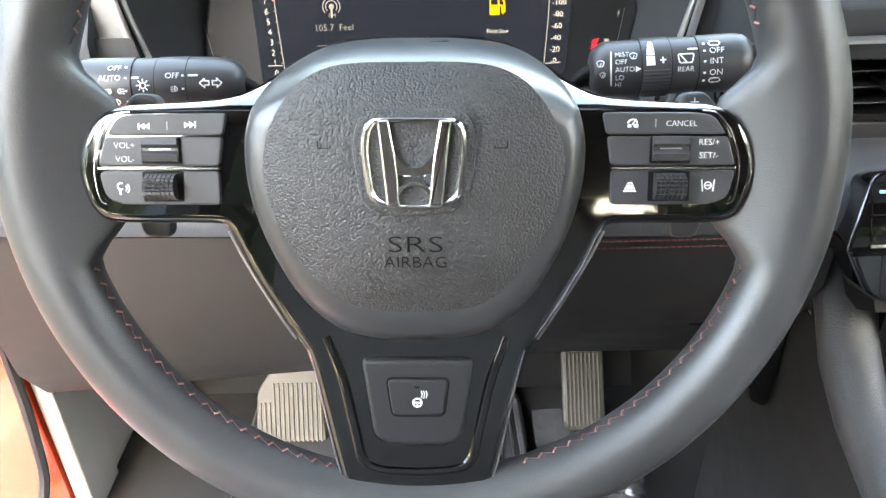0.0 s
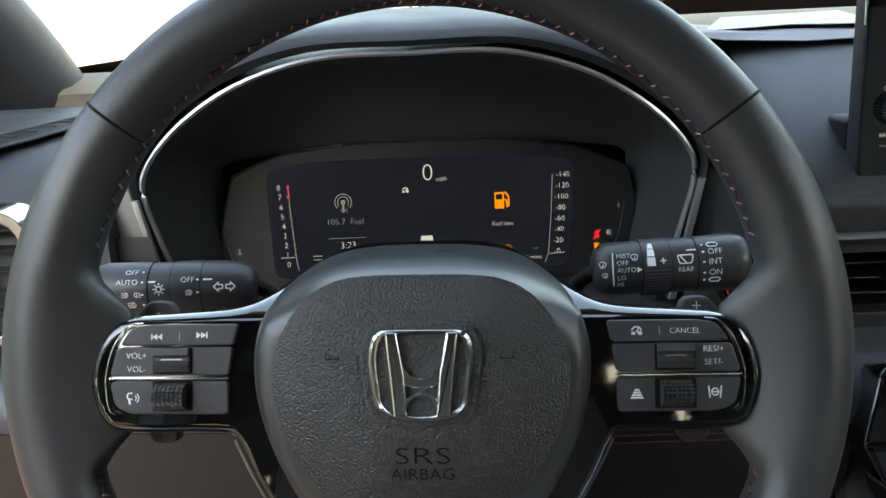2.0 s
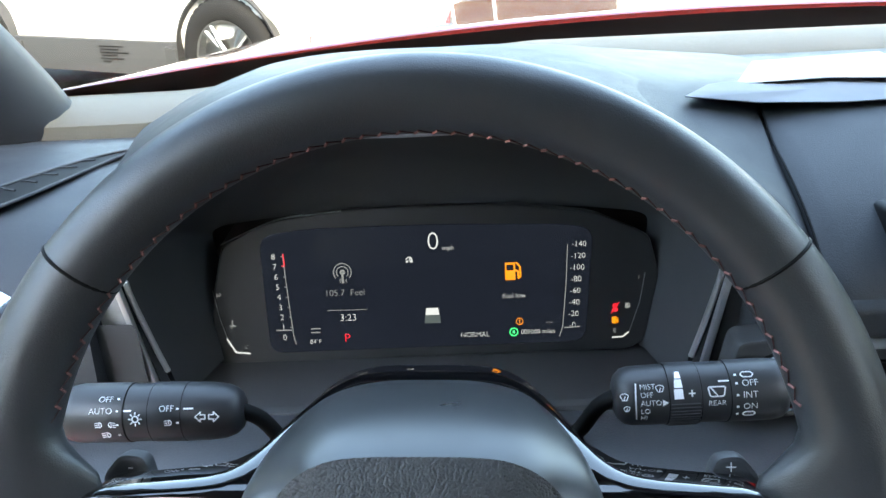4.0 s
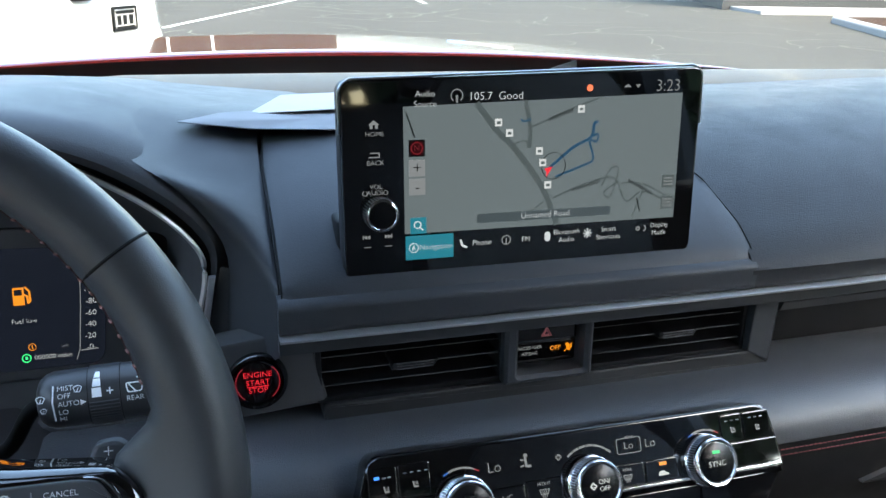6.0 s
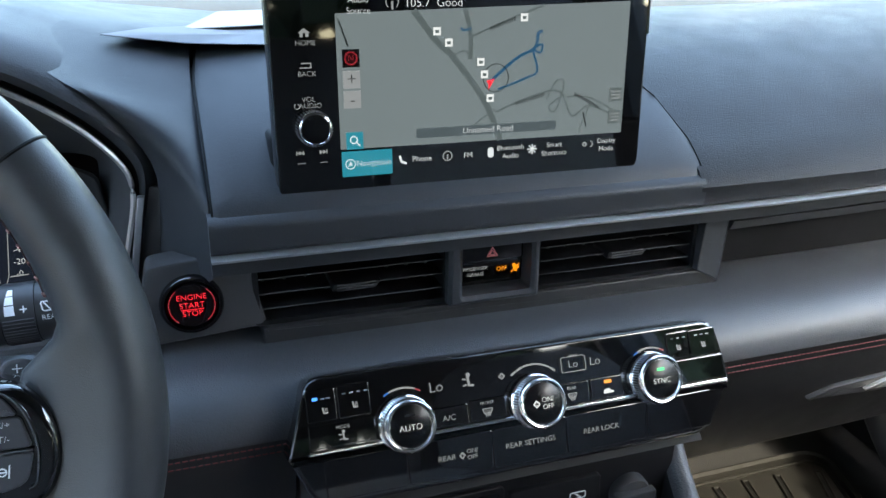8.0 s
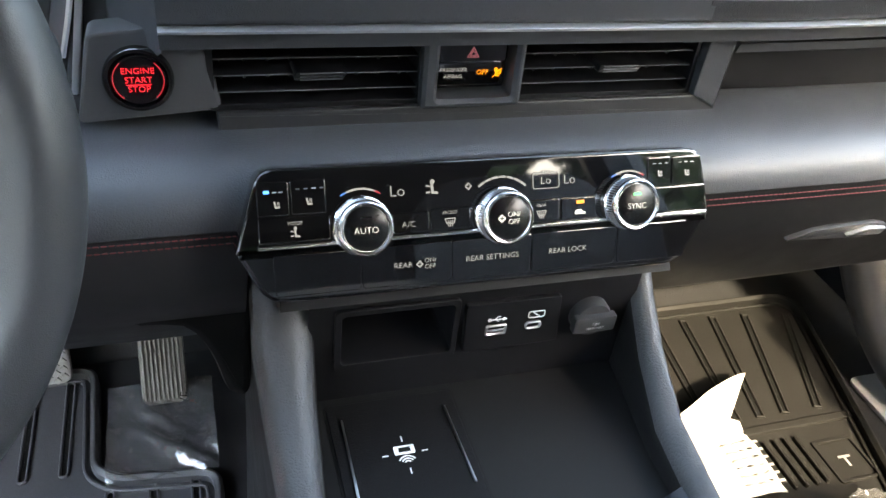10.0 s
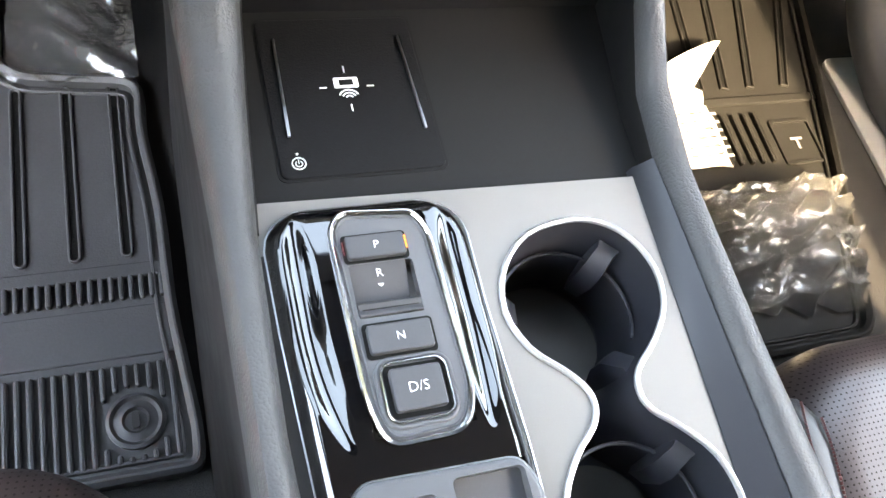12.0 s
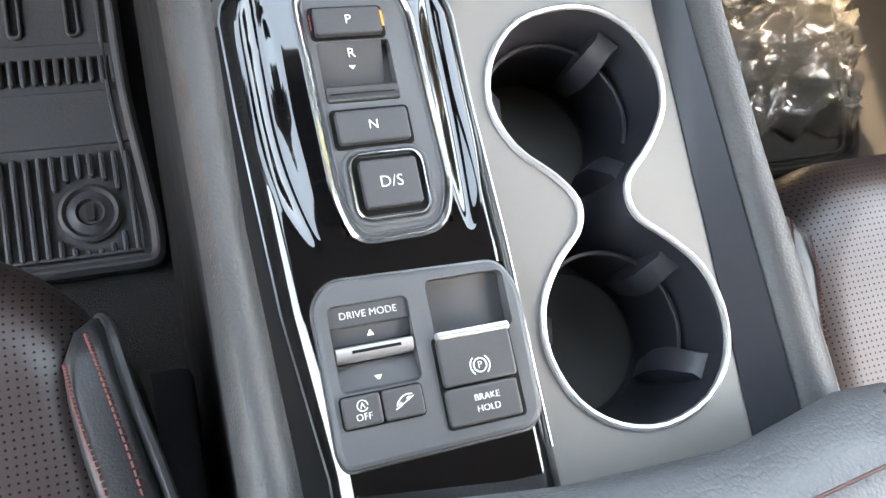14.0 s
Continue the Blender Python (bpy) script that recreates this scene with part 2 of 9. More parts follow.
def perforate(m, pitch, depth=0.75):
    """Rows of small punched holes over a leather."""
    t = m.node_tree
    b = t.nodes["Principled BSDF"]
    where = t.nodes["Texture Coordinate"]
    mul = t.nodes.new("ShaderNodeVectorMath")
    mul.operation = "SCALE"
    mul.inputs["Scale"].default_value = 1 / pitch
    frac = t.nodes.new("ShaderNodeVectorMath")
    frac.operation = "FRACTION"
    dist = t.nodes.new("ShaderNodeVectorMath")
    dist.operation = "DISTANCE"
    dist.inputs[1].default_value = (0.5, 0.5, 0)
    flat_ = t.nodes.new("ShaderNodeVectorMath")
    flat_.operation = "MULTIPLY"
    flat_.inputs[1].default_value = (1, 1, 0)
    less = t.nodes.new("ShaderNodeMath")
    less.operation = "LESS_THAN"
    less.inputs[1].default_value = 0.17
    mix = t.nodes.new("ShaderNodeMix")
    mix.data_type = "RGBA"
    mix.inputs[7].default_value = (0.006, 0.005, 0.005, 1)
    k = t.nodes.new("ShaderNodeMath")
    k.operation = "MULTIPLY"
    k.inputs[1].default_value = depth
    t.links.new(where.outputs["Object"], mul.inputs[0])
    t.links.new(mul.outputs[0], frac.inputs[0])
    t.links.new(frac.outputs[0], flat_.inputs[0])
    t.links.new(flat_.outputs[0], dist.inputs[0])
    t.links.new(dist.outputs["Value"], less.inputs[0])
    t.links.new(less.outputs[0], k.inputs[0])
    t.links.new(k.outputs[0], mix.inputs[0])
    dull = t.nodes.new("ShaderNodeMath")
    dull.operation = "MULTIPLY_ADD"
    dull.inputs[1].default_value, dull.inputs[2].default_value = -0.8 * b.inputs["Specular IOR Level"].default_value, b.inputs["Specular IOR Level"].default_value
    t.links.new(less.outputs[0], dull.inputs[0])
    t.links.new(dull.outputs[0], b.inputs["Specular IOR Level"])
    t.links.new(b.inputs["Base Color"].links[0].from_socket, mix.inputs[6])
    t.links.new(mix.outputs[2], b.inputs["Base Color"])


perforate(M_SEAT, 0.0033)
M_GLASS, screen_tint = clear("window_glass", 0.0, 0.03)
screen_tint.inputs[0].default_value = (0.64, 0.67, 0.66, 1)
M_FILM, film_tint = clear("clear_plastic_film", 0.10, 0.2, 3.2)
film_tint.inputs[0].default_value = (0.96, 0.96, 0.95, 1)
milky(M_FILM, 0.06, (0.75, 0.75, 0.74))
M_COVER, cover_tint = clear("printed_cover_film", 0.05, 0.3, 3.0)
cover_tint.inputs[0].default_value = (0.75, 0.75, 0.75, 1)
milky(M_COVER, 0.10, (0.6, 0.6, 0.62))
M_SIDEGLASS, side_tint = clear("tinted_door_glass", 0.0, 0.04)
side_tint.inputs[0].default_value = (0.80, 0.83, 0.82, 1)
M_PRIVACY, tint = clear("dark_privacy_glass", 0.0, 0.04)
tint.inputs[0].default_value = (0.22, 0.23, 0.23, 1)


# ---- shape helpers ----
WORLD = {}


def thing(name, m, label, category, group="", kind=""):
    """An Empty at the thing's base, to which its parts are parented."""
    ob = new(name)
    ob.empty_display_size = 0.02
    ob.matrix_basis = m
    WORLD[ob.name] = m.copy()
    return tagged(ob, label, category, group, kind)


def part(name, bm, material, parent, label="", m=None, smooth=40):
    """Links a bmesh (or a mesh) as one mesh object under parent; its coordinates are those of m, or of the parent."""
    if isinstance(bm, bpy.types.Mesh):
        me = bm
    else:
        me = bpy.data.meshes.new(name)
        bmesh.ops.recalc_face_normals(bm, faces=bm.faces)
        bm.to_mesh(me)
        bm.free()
        if smooth:
            me.polygons.foreach_set("use_smooth", [True] * len(me.polygons))
            me.set_sharp_from_angle(angle=radians(smooth))
    if not me.materials:
        me.materials.append(material)
    ob = new(name, me)
    if parent is None:
        ob.matrix_basis = m or Matrix()
        WORLD[ob.name] = ob.matrix_basis.copy()
    else:
        base = WORLD[parent.name]
        own = m if m is not None else base
        ob.parent = parent
        ob.matrix_basis = base.inverted() @ own
        WORLD[ob.name] = own.copy()
    if label:
        ob["label"] = label
    return ob


def tilted(x, y, z, deg, turn=0.0):
    """A frame whose x goes right, y up along a face that leans back by deg degrees, z towards the driver."""
    return pose(x, y, z, 90 - deg) @ pose(0, 0, 0, 0, 0, turn)


def flat(z, x=0.0, y=0.0):
    return pose(x, y, z)


def spline(pts, n=4, closed=True):
    """A Catmull-Rom curve through the points."""
    out, k = [], len(pts)
    for i in range(k if closed else k - 1):
        p = [Vector(pts[(i + j) % k] if closed else pts[min(max(i + j, 0), k - 1)]) for j in (-1, 0, 1, 2)]
        for s in range(n):
            t = s / n
            out.append(0.5 * (2 * p[1] + (p[2] - p[0]) * t + (2 * p[0] - 5 * p[1] + 4 * p[2] - p[3]) * t * t + (3 * p[1] - p[0] - 3 * p[2] + p[3]) * t ** 3))
    if not closed:
        out.append(Vector(pts[-1]))
    return out


def mirror(half):
    """A closed outline from its right half, top to bottom."""
    return half + [(-x, y) for x, y in reversed(half) if abs(x) > 1e-6]


def rrect(x0, y0, x1, y1, r, n=4):
    out = []
    r = min(r, abs(x1 - x0) / 2.001, abs(y1 - y0) / 2.001)
    for cx, cy, a in ((x1 - r, y1 - r, 0), (x0 + r, y1 - r, 90), (x0 + r, y0 + r, 180), (x1 - r, y0 + r, 270)):
        out += [Vector((cx + r * math.cos(radians(a + 90 * i / n)), cy + r * math.sin(radians(a + 90 * i / n)))) for i in range(n + 1)]
    return out


def rounded(pts, r, n=4):
    """A polygon with its corners rounded; r: one radius or one for each corner."""
    out, k = [], len(pts)
    for i in range(k):
        a, b, c = Vector(pts[i - 1]), Vector(pts[i]), Vector(pts[(i + 1) % k])
        rr = r[i] if isinstance(r, (list, tuple)) else r
        u, v = (a - b), (c - b)
        d = min(rr, u.length * 0.45, v.length * 0.45)
        p, q = b + u.normalized() * d, b + v.normalized() * d
        for s in range(n + 1):
            t = s / n
            out.append(p * (1 - t) ** 2 + b * 2 * t * (1 - t) + q * t * t)
    return out


def area(pts):
    return sum(a[0] * b[1] - b[0] * a[1] for a, b in zip(pts, pts[1:] + pts[:1])) / 2


def inset(pts, d):
    """The outline moved inwards by d."""
    s, out, k = (1 if area(pts) > 0 else -1), [], len(pts)
    for i in range(k):
        a, b, c = Vector(pts[i - 1][:2]), Vector(pts[i][:2]), Vector(pts[(i + 1) % k][:2])
        u, v = (b - a), (c - b)
        n1, n2 = Vector((-u.y, u.x)), Vector((-v.y, v.x))
        n1 = n1.normalized() if n1.length > 1e-9 else n2.normalized()
        n2 = n2.normalized() if n2.length > 1e-9 else n1
        w = n1 + n2
        w = w.normalized() if w.length > 1e-6 else n1
        out.append(b + w * (s * d / max(0.5, w.dot(n1))))
    return out


def loft(rings, bm=None, cap=(True, True), closed=True, loop=False):
    """Skins rings of equally many 3D points."""
    bm = bm or bmesh.new()
    vs = [[bm.verts.new(p) for p in ring] for ring in rings]
    k = len(vs[0])
    pairs = list(zip(vs, vs[1:])) + ([(vs[-1], vs[0])] if loop else [])
    for a, b in pairs:
        for i in range(k if closed else k - 1):
            j = (i + 1) % k
            bm.faces.new((a[i], a[j], b[j], b[i]))
    if closed and not loop:
        if cap[0]:
            bm.faces.new(vs[0])
        if cap[1]:
            bm.faces.new(list(reversed(vs[-1])))
    return bm


def prism(outline, w0, w1, bev=0.0008, seg=2, bm=None):
    """A plate from w0 to w1 with a rounded upper edge."""
    pts = [Vector(p[:2]) for p in outline]
    rings = [[(*p, w0) for p in pts]]
    if bev > 0:
        for i in range(seg + 1):
            a = radians(90 * i / seg)
            rings.append([(*p, w1 - bev + bev * math.sin(a)) for p in inset(pts, bev * (1 - math.cos(a)))])
        rings.append([(*p, w1) for p in inset(pts, bev + min(0.0003, bev * 0.35))])
    else:
        rings.append([(*p, w1) for p in pts])
    return loft(rings, bm)


def box(x0, y0, z0, x1, y1, z1, bev=0.001, r=None, bm=None):
    return prism(rrect(x0, y0, x1, y1, r if r is not None else min(abs(x1 - x0), abs(y1 - y0)) * 0.12), z0, z1, bev, 2, bm)


def ring_plate(outer, inner, w0, w1, bm=None, bev=0.0004):
    """A frame between two outlines of equally many points."""
    o, i = [Vector(p[:2]) for p in outer], [Vector(p[:2]) for p in inner]
    rings = [[(*p, w0) for p in o], [(*p, w1 - bev) for p in o], [(*p, w1) for p in inset(o, bev)], [(*p, w1) for p in inset(i, -bev)], [(*p, w1 - bev) for p in i], [(*p, w0) for p in i]]
    return loft(rings, bm, loop=True)


def tube(path, r, n=8, closed=False, bm=None, squash=1.0, up=Vector((0, 0, 1))):
    """A round bar along a path; r: one radius or one for each point."""
    pts, rings, k = [Vector(p) for p in path], [], len(path)
    for i, p in enumerate(pts):
        a = pts[(i - 1) % k] if closed or i else p
        b = pts[(i + 1) % k] if closed or i < k - 1 else p
        d = (b - a).normalized()
        s = d.cross(up)
        s = s.normalized() if s.length > 1e-4 else d.orthogonal().normalized()
        t = s.cross(d)
        rr = r[i] if isinstance(r, (list, tuple)) else r
        rings.append([p + (s * math.cos(2 * math.pi * j / n) + t * squash * math.sin(2 * math.pi * j / n)) * rr for j in range(n)])
    return loft(rings, bm, loop=closed)


def lathe(profile, n=28, bm=None, cx=0.0, cy=0.0):
    """Turned about z; the profile is (radius, height), from the axis or not."""
    rings = [[(cx + max(r, 1e-5) * math.cos(2 * math.pi * j / n), cy + max(r, 1e-5) * math.sin(2 * math.pi * j / n), h) for j in range(n)] for r, h in profile]
    return loft(rings, bm)


def fill(outer, holes, z=0.0, bm=None):
    """A flat sheet with holes."""
    bm = bm or bmesh.new()
    edges = []
    for loop in [outer] + list(holes):
        vs = [bm.verts.new((p[0], p[1], z)) for p in loop]
        edges += [bm.edges.new((a, b)) for a, b in zip(vs, vs[1:] + vs[:1])]
    bmesh.ops.triangle_fill(bm, edges=edges, use_beauty=True, use_dissolve=False)
    return bm


def wall_down(outline, z0, z1, bm):
    return loft([[(p[0], p[1], z0) for p in outline], [(p[0], p[1], z1) for p in outline]], bm, cap=(False, False))


def words(body, size, x, y, w, material, parent, m=None, name="lettering", align="CENTER", turn=0.0, thick=0.00015, stretch=1.0, label=""):
    """Raised print in the built-in font."""
    cu = bpy.data.curves.new(name, "FONT")
    cu.body, cu.size, cu.align_x, cu.align_y, cu.extrude = body, size, align, "CENTER", thick
    cu.resolution_u, cu.offset = 3, -0.017 * size
    ob = bpy.data.objects.new("t", cu)
    me = bpy.data.meshes.new_from_object(ob)
    bpy.data.objects.remove(ob)
    me.name = name
    me.transform(pose(x, y, w, 0, 0, turn) @ Matrix.Diagonal((stretch, 1, 1, 1)))
    me.materials.clear()
    me.materials.append(material)
    return part(name, me, material, parent, label, m)


def bars(rows, w, material, parent, m=None, name="icon", thick=0.0002, label=""):
    """Small flat marks: rows of (x0, y0, x1, y1), or of polygons."""
    bm = bmesh.new()
    for row in rows:
        if isinstance(row[0], (int, float)):
            x0, y0, x1, y1 = row
            row = [(x0, y0), (x1, y0), (x1, y1), (x0, y1)]
        loft([[(*p[:2], w - thick) for p in row], [(*p[:2], w + thick) for p in row]], bm)
    ob = part(name, bm, material, parent, label, m, smooth=0)
    return tagged(ob, label, kind="stuff") if len(rows) > 2 else ob


def stroke(pts, width, closed=False):
    """A flat stroke as a list of quads."""
    out, k = [], len(pts)
    for a, b in zip(pts, pts[1:] + (pts[:1] if closed else [])):
        a, b = Vector(a[:2]), Vector(b[:2])
        d = (b - a)
        if d.length < 1e-7:
            continue
        n = Vector((-d.y, d.x)).normalized() * width / 2
        e = d.normalized() * width * 0.25
        out.append([a - e + n, a - e - n, b + e - n, b + e + n])
    return out


def ribbon(pts, width, w, material, parent, m, name):
    """A flat continuous line."""
    rows = []
    for i, p in enumerate(pts):
        d = (pts[min(i + 1, len(pts) - 1)] - pts[max(i - 1, 0)]).normalized()
        n = Vector((-d.y, d.x)) * width / 2
        rows.append([(*(p - n), w), (*(p + n), w)])
    return part(name, loft(rows, closed=False), material, parent, "", m, smooth=0)


def arc(x, y, r, a0, a1, n=10):
    return [Vector((x + r * math.cos(radians(a0 + (a1 - a0) * i / n)), y + r * math.sin(radians(a0 + (a1 - a0) * i / n)))) for i in range(n + 1)]


def cushion(outline, z0, z1, soft=0.03):
    """A stuffed pad: an outline with a broad rounded upper edge and a slightly crowned top."""
    c = sum((Vector(p[:2]) for p in outline), Vector((0, 0))) / len(outline)
    rings = [[(*p, z0) for p in inset(outline, 0.006)], [(*p, z0 + 0.02) for p in outline]]
    for i in range(7):
        a = radians(15 * i)
        rings.append([(*p, z1 - soft + soft * math.sin(a)) for p in inset(outline, soft * (1 - math.cos(a)))])
    last = [Vector(p[:2]) for p in rings[-1]]
    for k in (0.8, 0.5, 0.2, 0.02):
        rings.append([(*(c + (p - c) * k), z1 + 0.006 * (1 - k)) for p in last])
    return loft(rings)


# ---- the car's shell and the outdoors ----
def extrude_x(profile, x0, x1, bm=None, steps=1):
    """A closed (y, z) profile drawn out along x."""
    return loft([[(x0 + (x1 - x0) * i / steps, p[0], p[1]) for p in profile] for i in range(steps + 1)], bm)


def setting(name, bm, material, label="", m=None, smooth=40):
    return tagged(part(name, bm, material, None, label, m, smooth), label, name.split("_")[0], kind="structure")


def outdoors():
    bm = bmesh.new()
    loft([[(-400, -400, 0), (400, -400, 0)], [(-400, 400, 0), (400, 400, 0)]], bm, closed=False)
    setting("ground", bm, M_ASPHALT, "worn grey parking lot asphalt", smooth=0)
    # painted bay lines
    for i, (x0, y0, x1, y1, w) in enumerate(((-0.3, 15.6, 9.5, 44.0, 0.14), (7.2, 25.0, 8.1, 31.0, 0.16), (9.0, 30.5, 20.0, 30.0, 0.16), (12, 38, 24, 37.5, 0.16), (-9, 16, -0.3, 15.6, 0.12))):
        bm = bmesh.new()
        a, b = Vector((x0, y0)), Vector((x1, y1))
        n = Vector((-(b - a).y, (b - a).x)).normalized() * w / 2
        loft([[(*(a - n), 0.004), (*(a + n), 0.004)], [(*(b - n), 0.004), (*(b + n), 0.004)]], bm, closed=False)
        setting("trim_parking_line", bm, M_LINE, "faded white painted parking bay line", smooth=0)
    # cracks sealed with tar, running over the lot
    rnd = random.Random(5)
    bm = bmesh.new()
    for i in range(170):
        x, y = rnd.uniform(-4, 18), rnd.uniform(8, 40)
        pts, a = [], rnd.choice((0.3, 1.4, 2.6))
        for s in range(9):
            pts.append((x, y))
            a += rnd.uniform(-0.8, 0.8)
            x, y = x + 0.4 * math.cos(a), y + 0.4 * math.sin(a)
        for q in stroke(pts, rnd.uniform(0.012, 0.04)):
            bm.faces.new([bm.verts.new((*p, 0.005)) for p in q])
    tagged(part("crack_repairs", bm, M_CRACK, None, smooth=0), "pale sealed cracks across the asphalt", "cracks", kind="stuff")
    # kerbed planting bed
    kerb = thing("planting_bed", flat(0, 16.2, 15), "kerbed planting bed with brown mulch", "planter")
    line = rounded([(16.9, 18.9), (12.2, 10.6), (12.2, 7.0), (30, 7.0), (30, 18.9)], 0.9, 4)
    part("kerb", ring_plate(line, inset(line, 0.35), 0.0, 0.16, bev=0.03), M_CONCRETE, kerb, "pale concrete kerb", m=flat(0))
    part("mulch", prism(inset(line, 0.34), 0.0, 0.14, 0), M_MULCH, kerb, "brown bark mulch", m=flat(0))
    rnd = random.Random(3)
    for px, py in ((19.2, 16.5), (21.0, 15.6), (17.6, 13.4), (22.5, 17.2)):
        plant = thing("shrub", flat(0.13, px, py), "small tufted green shrub in the mulch", "shrub", "shrubs in the bed")
        bm = bmesh.new()
        for i in range(90):
            a, r, h = rnd.uniform(0, 6.28), rnd.uniform(0, 0.12), rnd.uniform(0.25, 0.55)
            tip = Vector((math.cos(a) * (r + h * rnd.uniform(0.1, 0.6)), math.sin(a) * (r + h * rnd.uniform(0.1, 0.6)), h))
            foot = Vector((math.cos(a) * r, math.sin(a) * r, 0))
            s = Vector((-math.sin(a), math.cos(a), 0)) * 0.025
            vs = [bm.verts.new(p) for p in (foot - s, foot + s, (foot + tip) / 2 + s * 1.2 + Vector((0, 0, 0.05)), tip, (foot + tip) / 2 - s * 1.2 + Vector((0, 0, 0.05)))]
            bm.faces.new(vs)
        part("leaves", bm, M_LEAF, plant, smooth=0)
    # white building beyond the lot
    b = thing("showroom_building", flat(0, 30, 36), "white rendered commercial building with dark glazing", "building")
    part("wall", prism([(17.1, 23.9), (60, 25.0), (60, 46), (28, 46)], 0, 6, 0.02), M_WALL, b, m=flat(0))
    # Dark band at the wall's foot, where shadow is put in as colour
    part("shadowed_base", prism([(17.06, 23.87), (60, 24.96), (60, 46.1), (27.9, 46.1)], 0, 0.4, 0.02), M_CLADDING, b, "dark wall foot, shadow put into its colour", m=flat(0))
    # Out-of-view canopy, added to cast shade by the building
    part("unseen_canopy", box(11, 39.5, 3.0, 18, 46, 3.4, 0.02, 0.02), M_WALL, b, "unseen white canopy added to cast shade", m=flat(0))
    for i in range(6):
        w = part("window", box(23.2 + i * 3.2, 23.98 + i * 0.082, 0.75, 26.0 + i * 3.2, 24.2 + i * 0.082, 3.2, 0.005, 0.01), M_GLASSDARK, b, "dark plate glass window", m=flat(0))
        part("frame", box(23.1 + i * 3.2, 23.92 + i * 0.082, 0.68, 26.1 + i * 3.2, 24.1 + i * 0.082, 0.76, 0.004, 0.01), M_WALL, w, m=flat(0))
    part("plinth", prism([(16.7, 21.4), (60, 22.3), (60, 25.0), (17.4, 24.0)], 0.0, 0.12, 0.03), M_CONCRETE, b, "pale concrete walkway", m=flat(0))
    far = thing("brick_building", flat(0, 0, 52), "long low brown brick building beyond the lot", "building")
    part("wall", box(-60, 52, 0, 9, 60, 8.5, 0.05, 0.05), M_BROWNWALL, far, m=flat(0))
    for px in (-20, -19, -9, -3.2, -1.4, 1.2):
        part("pilaster", box(px, 51.7, 0, px + 0.16, 52, 8.5, 0.02, 0.02), M_WALL, far, "white pilaster", m=flat(0))
    # woods all round the lot beyond the view, added to shape the light
    rnd = random.Random(12)
    bm = bmesh.new()
    for i in range(1500):
        a = radians(rnd.uniform(115, 380))
        r = rnd.uniform(34, 44)
        h = rnd.uniform(0.2, 15.0)
        c = Vector((r * math.cos(a), r * math.sin(a), h))
        s = rnd.uniform(0.9, 2.0)
        for k in range(5):
            n = Vector((rnd.uniform(-1, 1), rnd.uniform(-1, 1), rnd.uniform(-0.6, 1))).normalized()
            u = n.orthogonal().normalized()
            v = n.cross(u)
            o = c + Vector((rnd.uniform(-1, 1), rnd.uniform(-1, 1), rnd.uniform(-1, 1))) * s * 0.6
            bm.faces.new([bm.verts.new(o + (u * math.cos(j * 1.257 + k) + v * math.sin(j * 1.257 + k)) * s * rnd.uniform(0.5, 1.0)) for j in range(5)])
    tagged(part("woods", bm, M_WOODS, None, smooth=0), "unseen dark green woods added round the lot", "trees", kind="stuff")
    stop = thing("wheel_stop", flat(0, 15, 38), "pale concrete wheel stop with a blue end", "wheel stop")
    part("block", box(12.6, 37.6, 0, 15.4, 37.9, 0.22, 0.04), M_CONCRETE, stop, m=flat(0))
    part("end_cap", box(12.0, 37.55, 0, 12.9, 37.95, 0.3, 0.05), shader("blue_plastic", (0.1, 0.3, 0.6), 0.5, grain=0.1, size=20), stop, "blue painted end", m=flat(0))


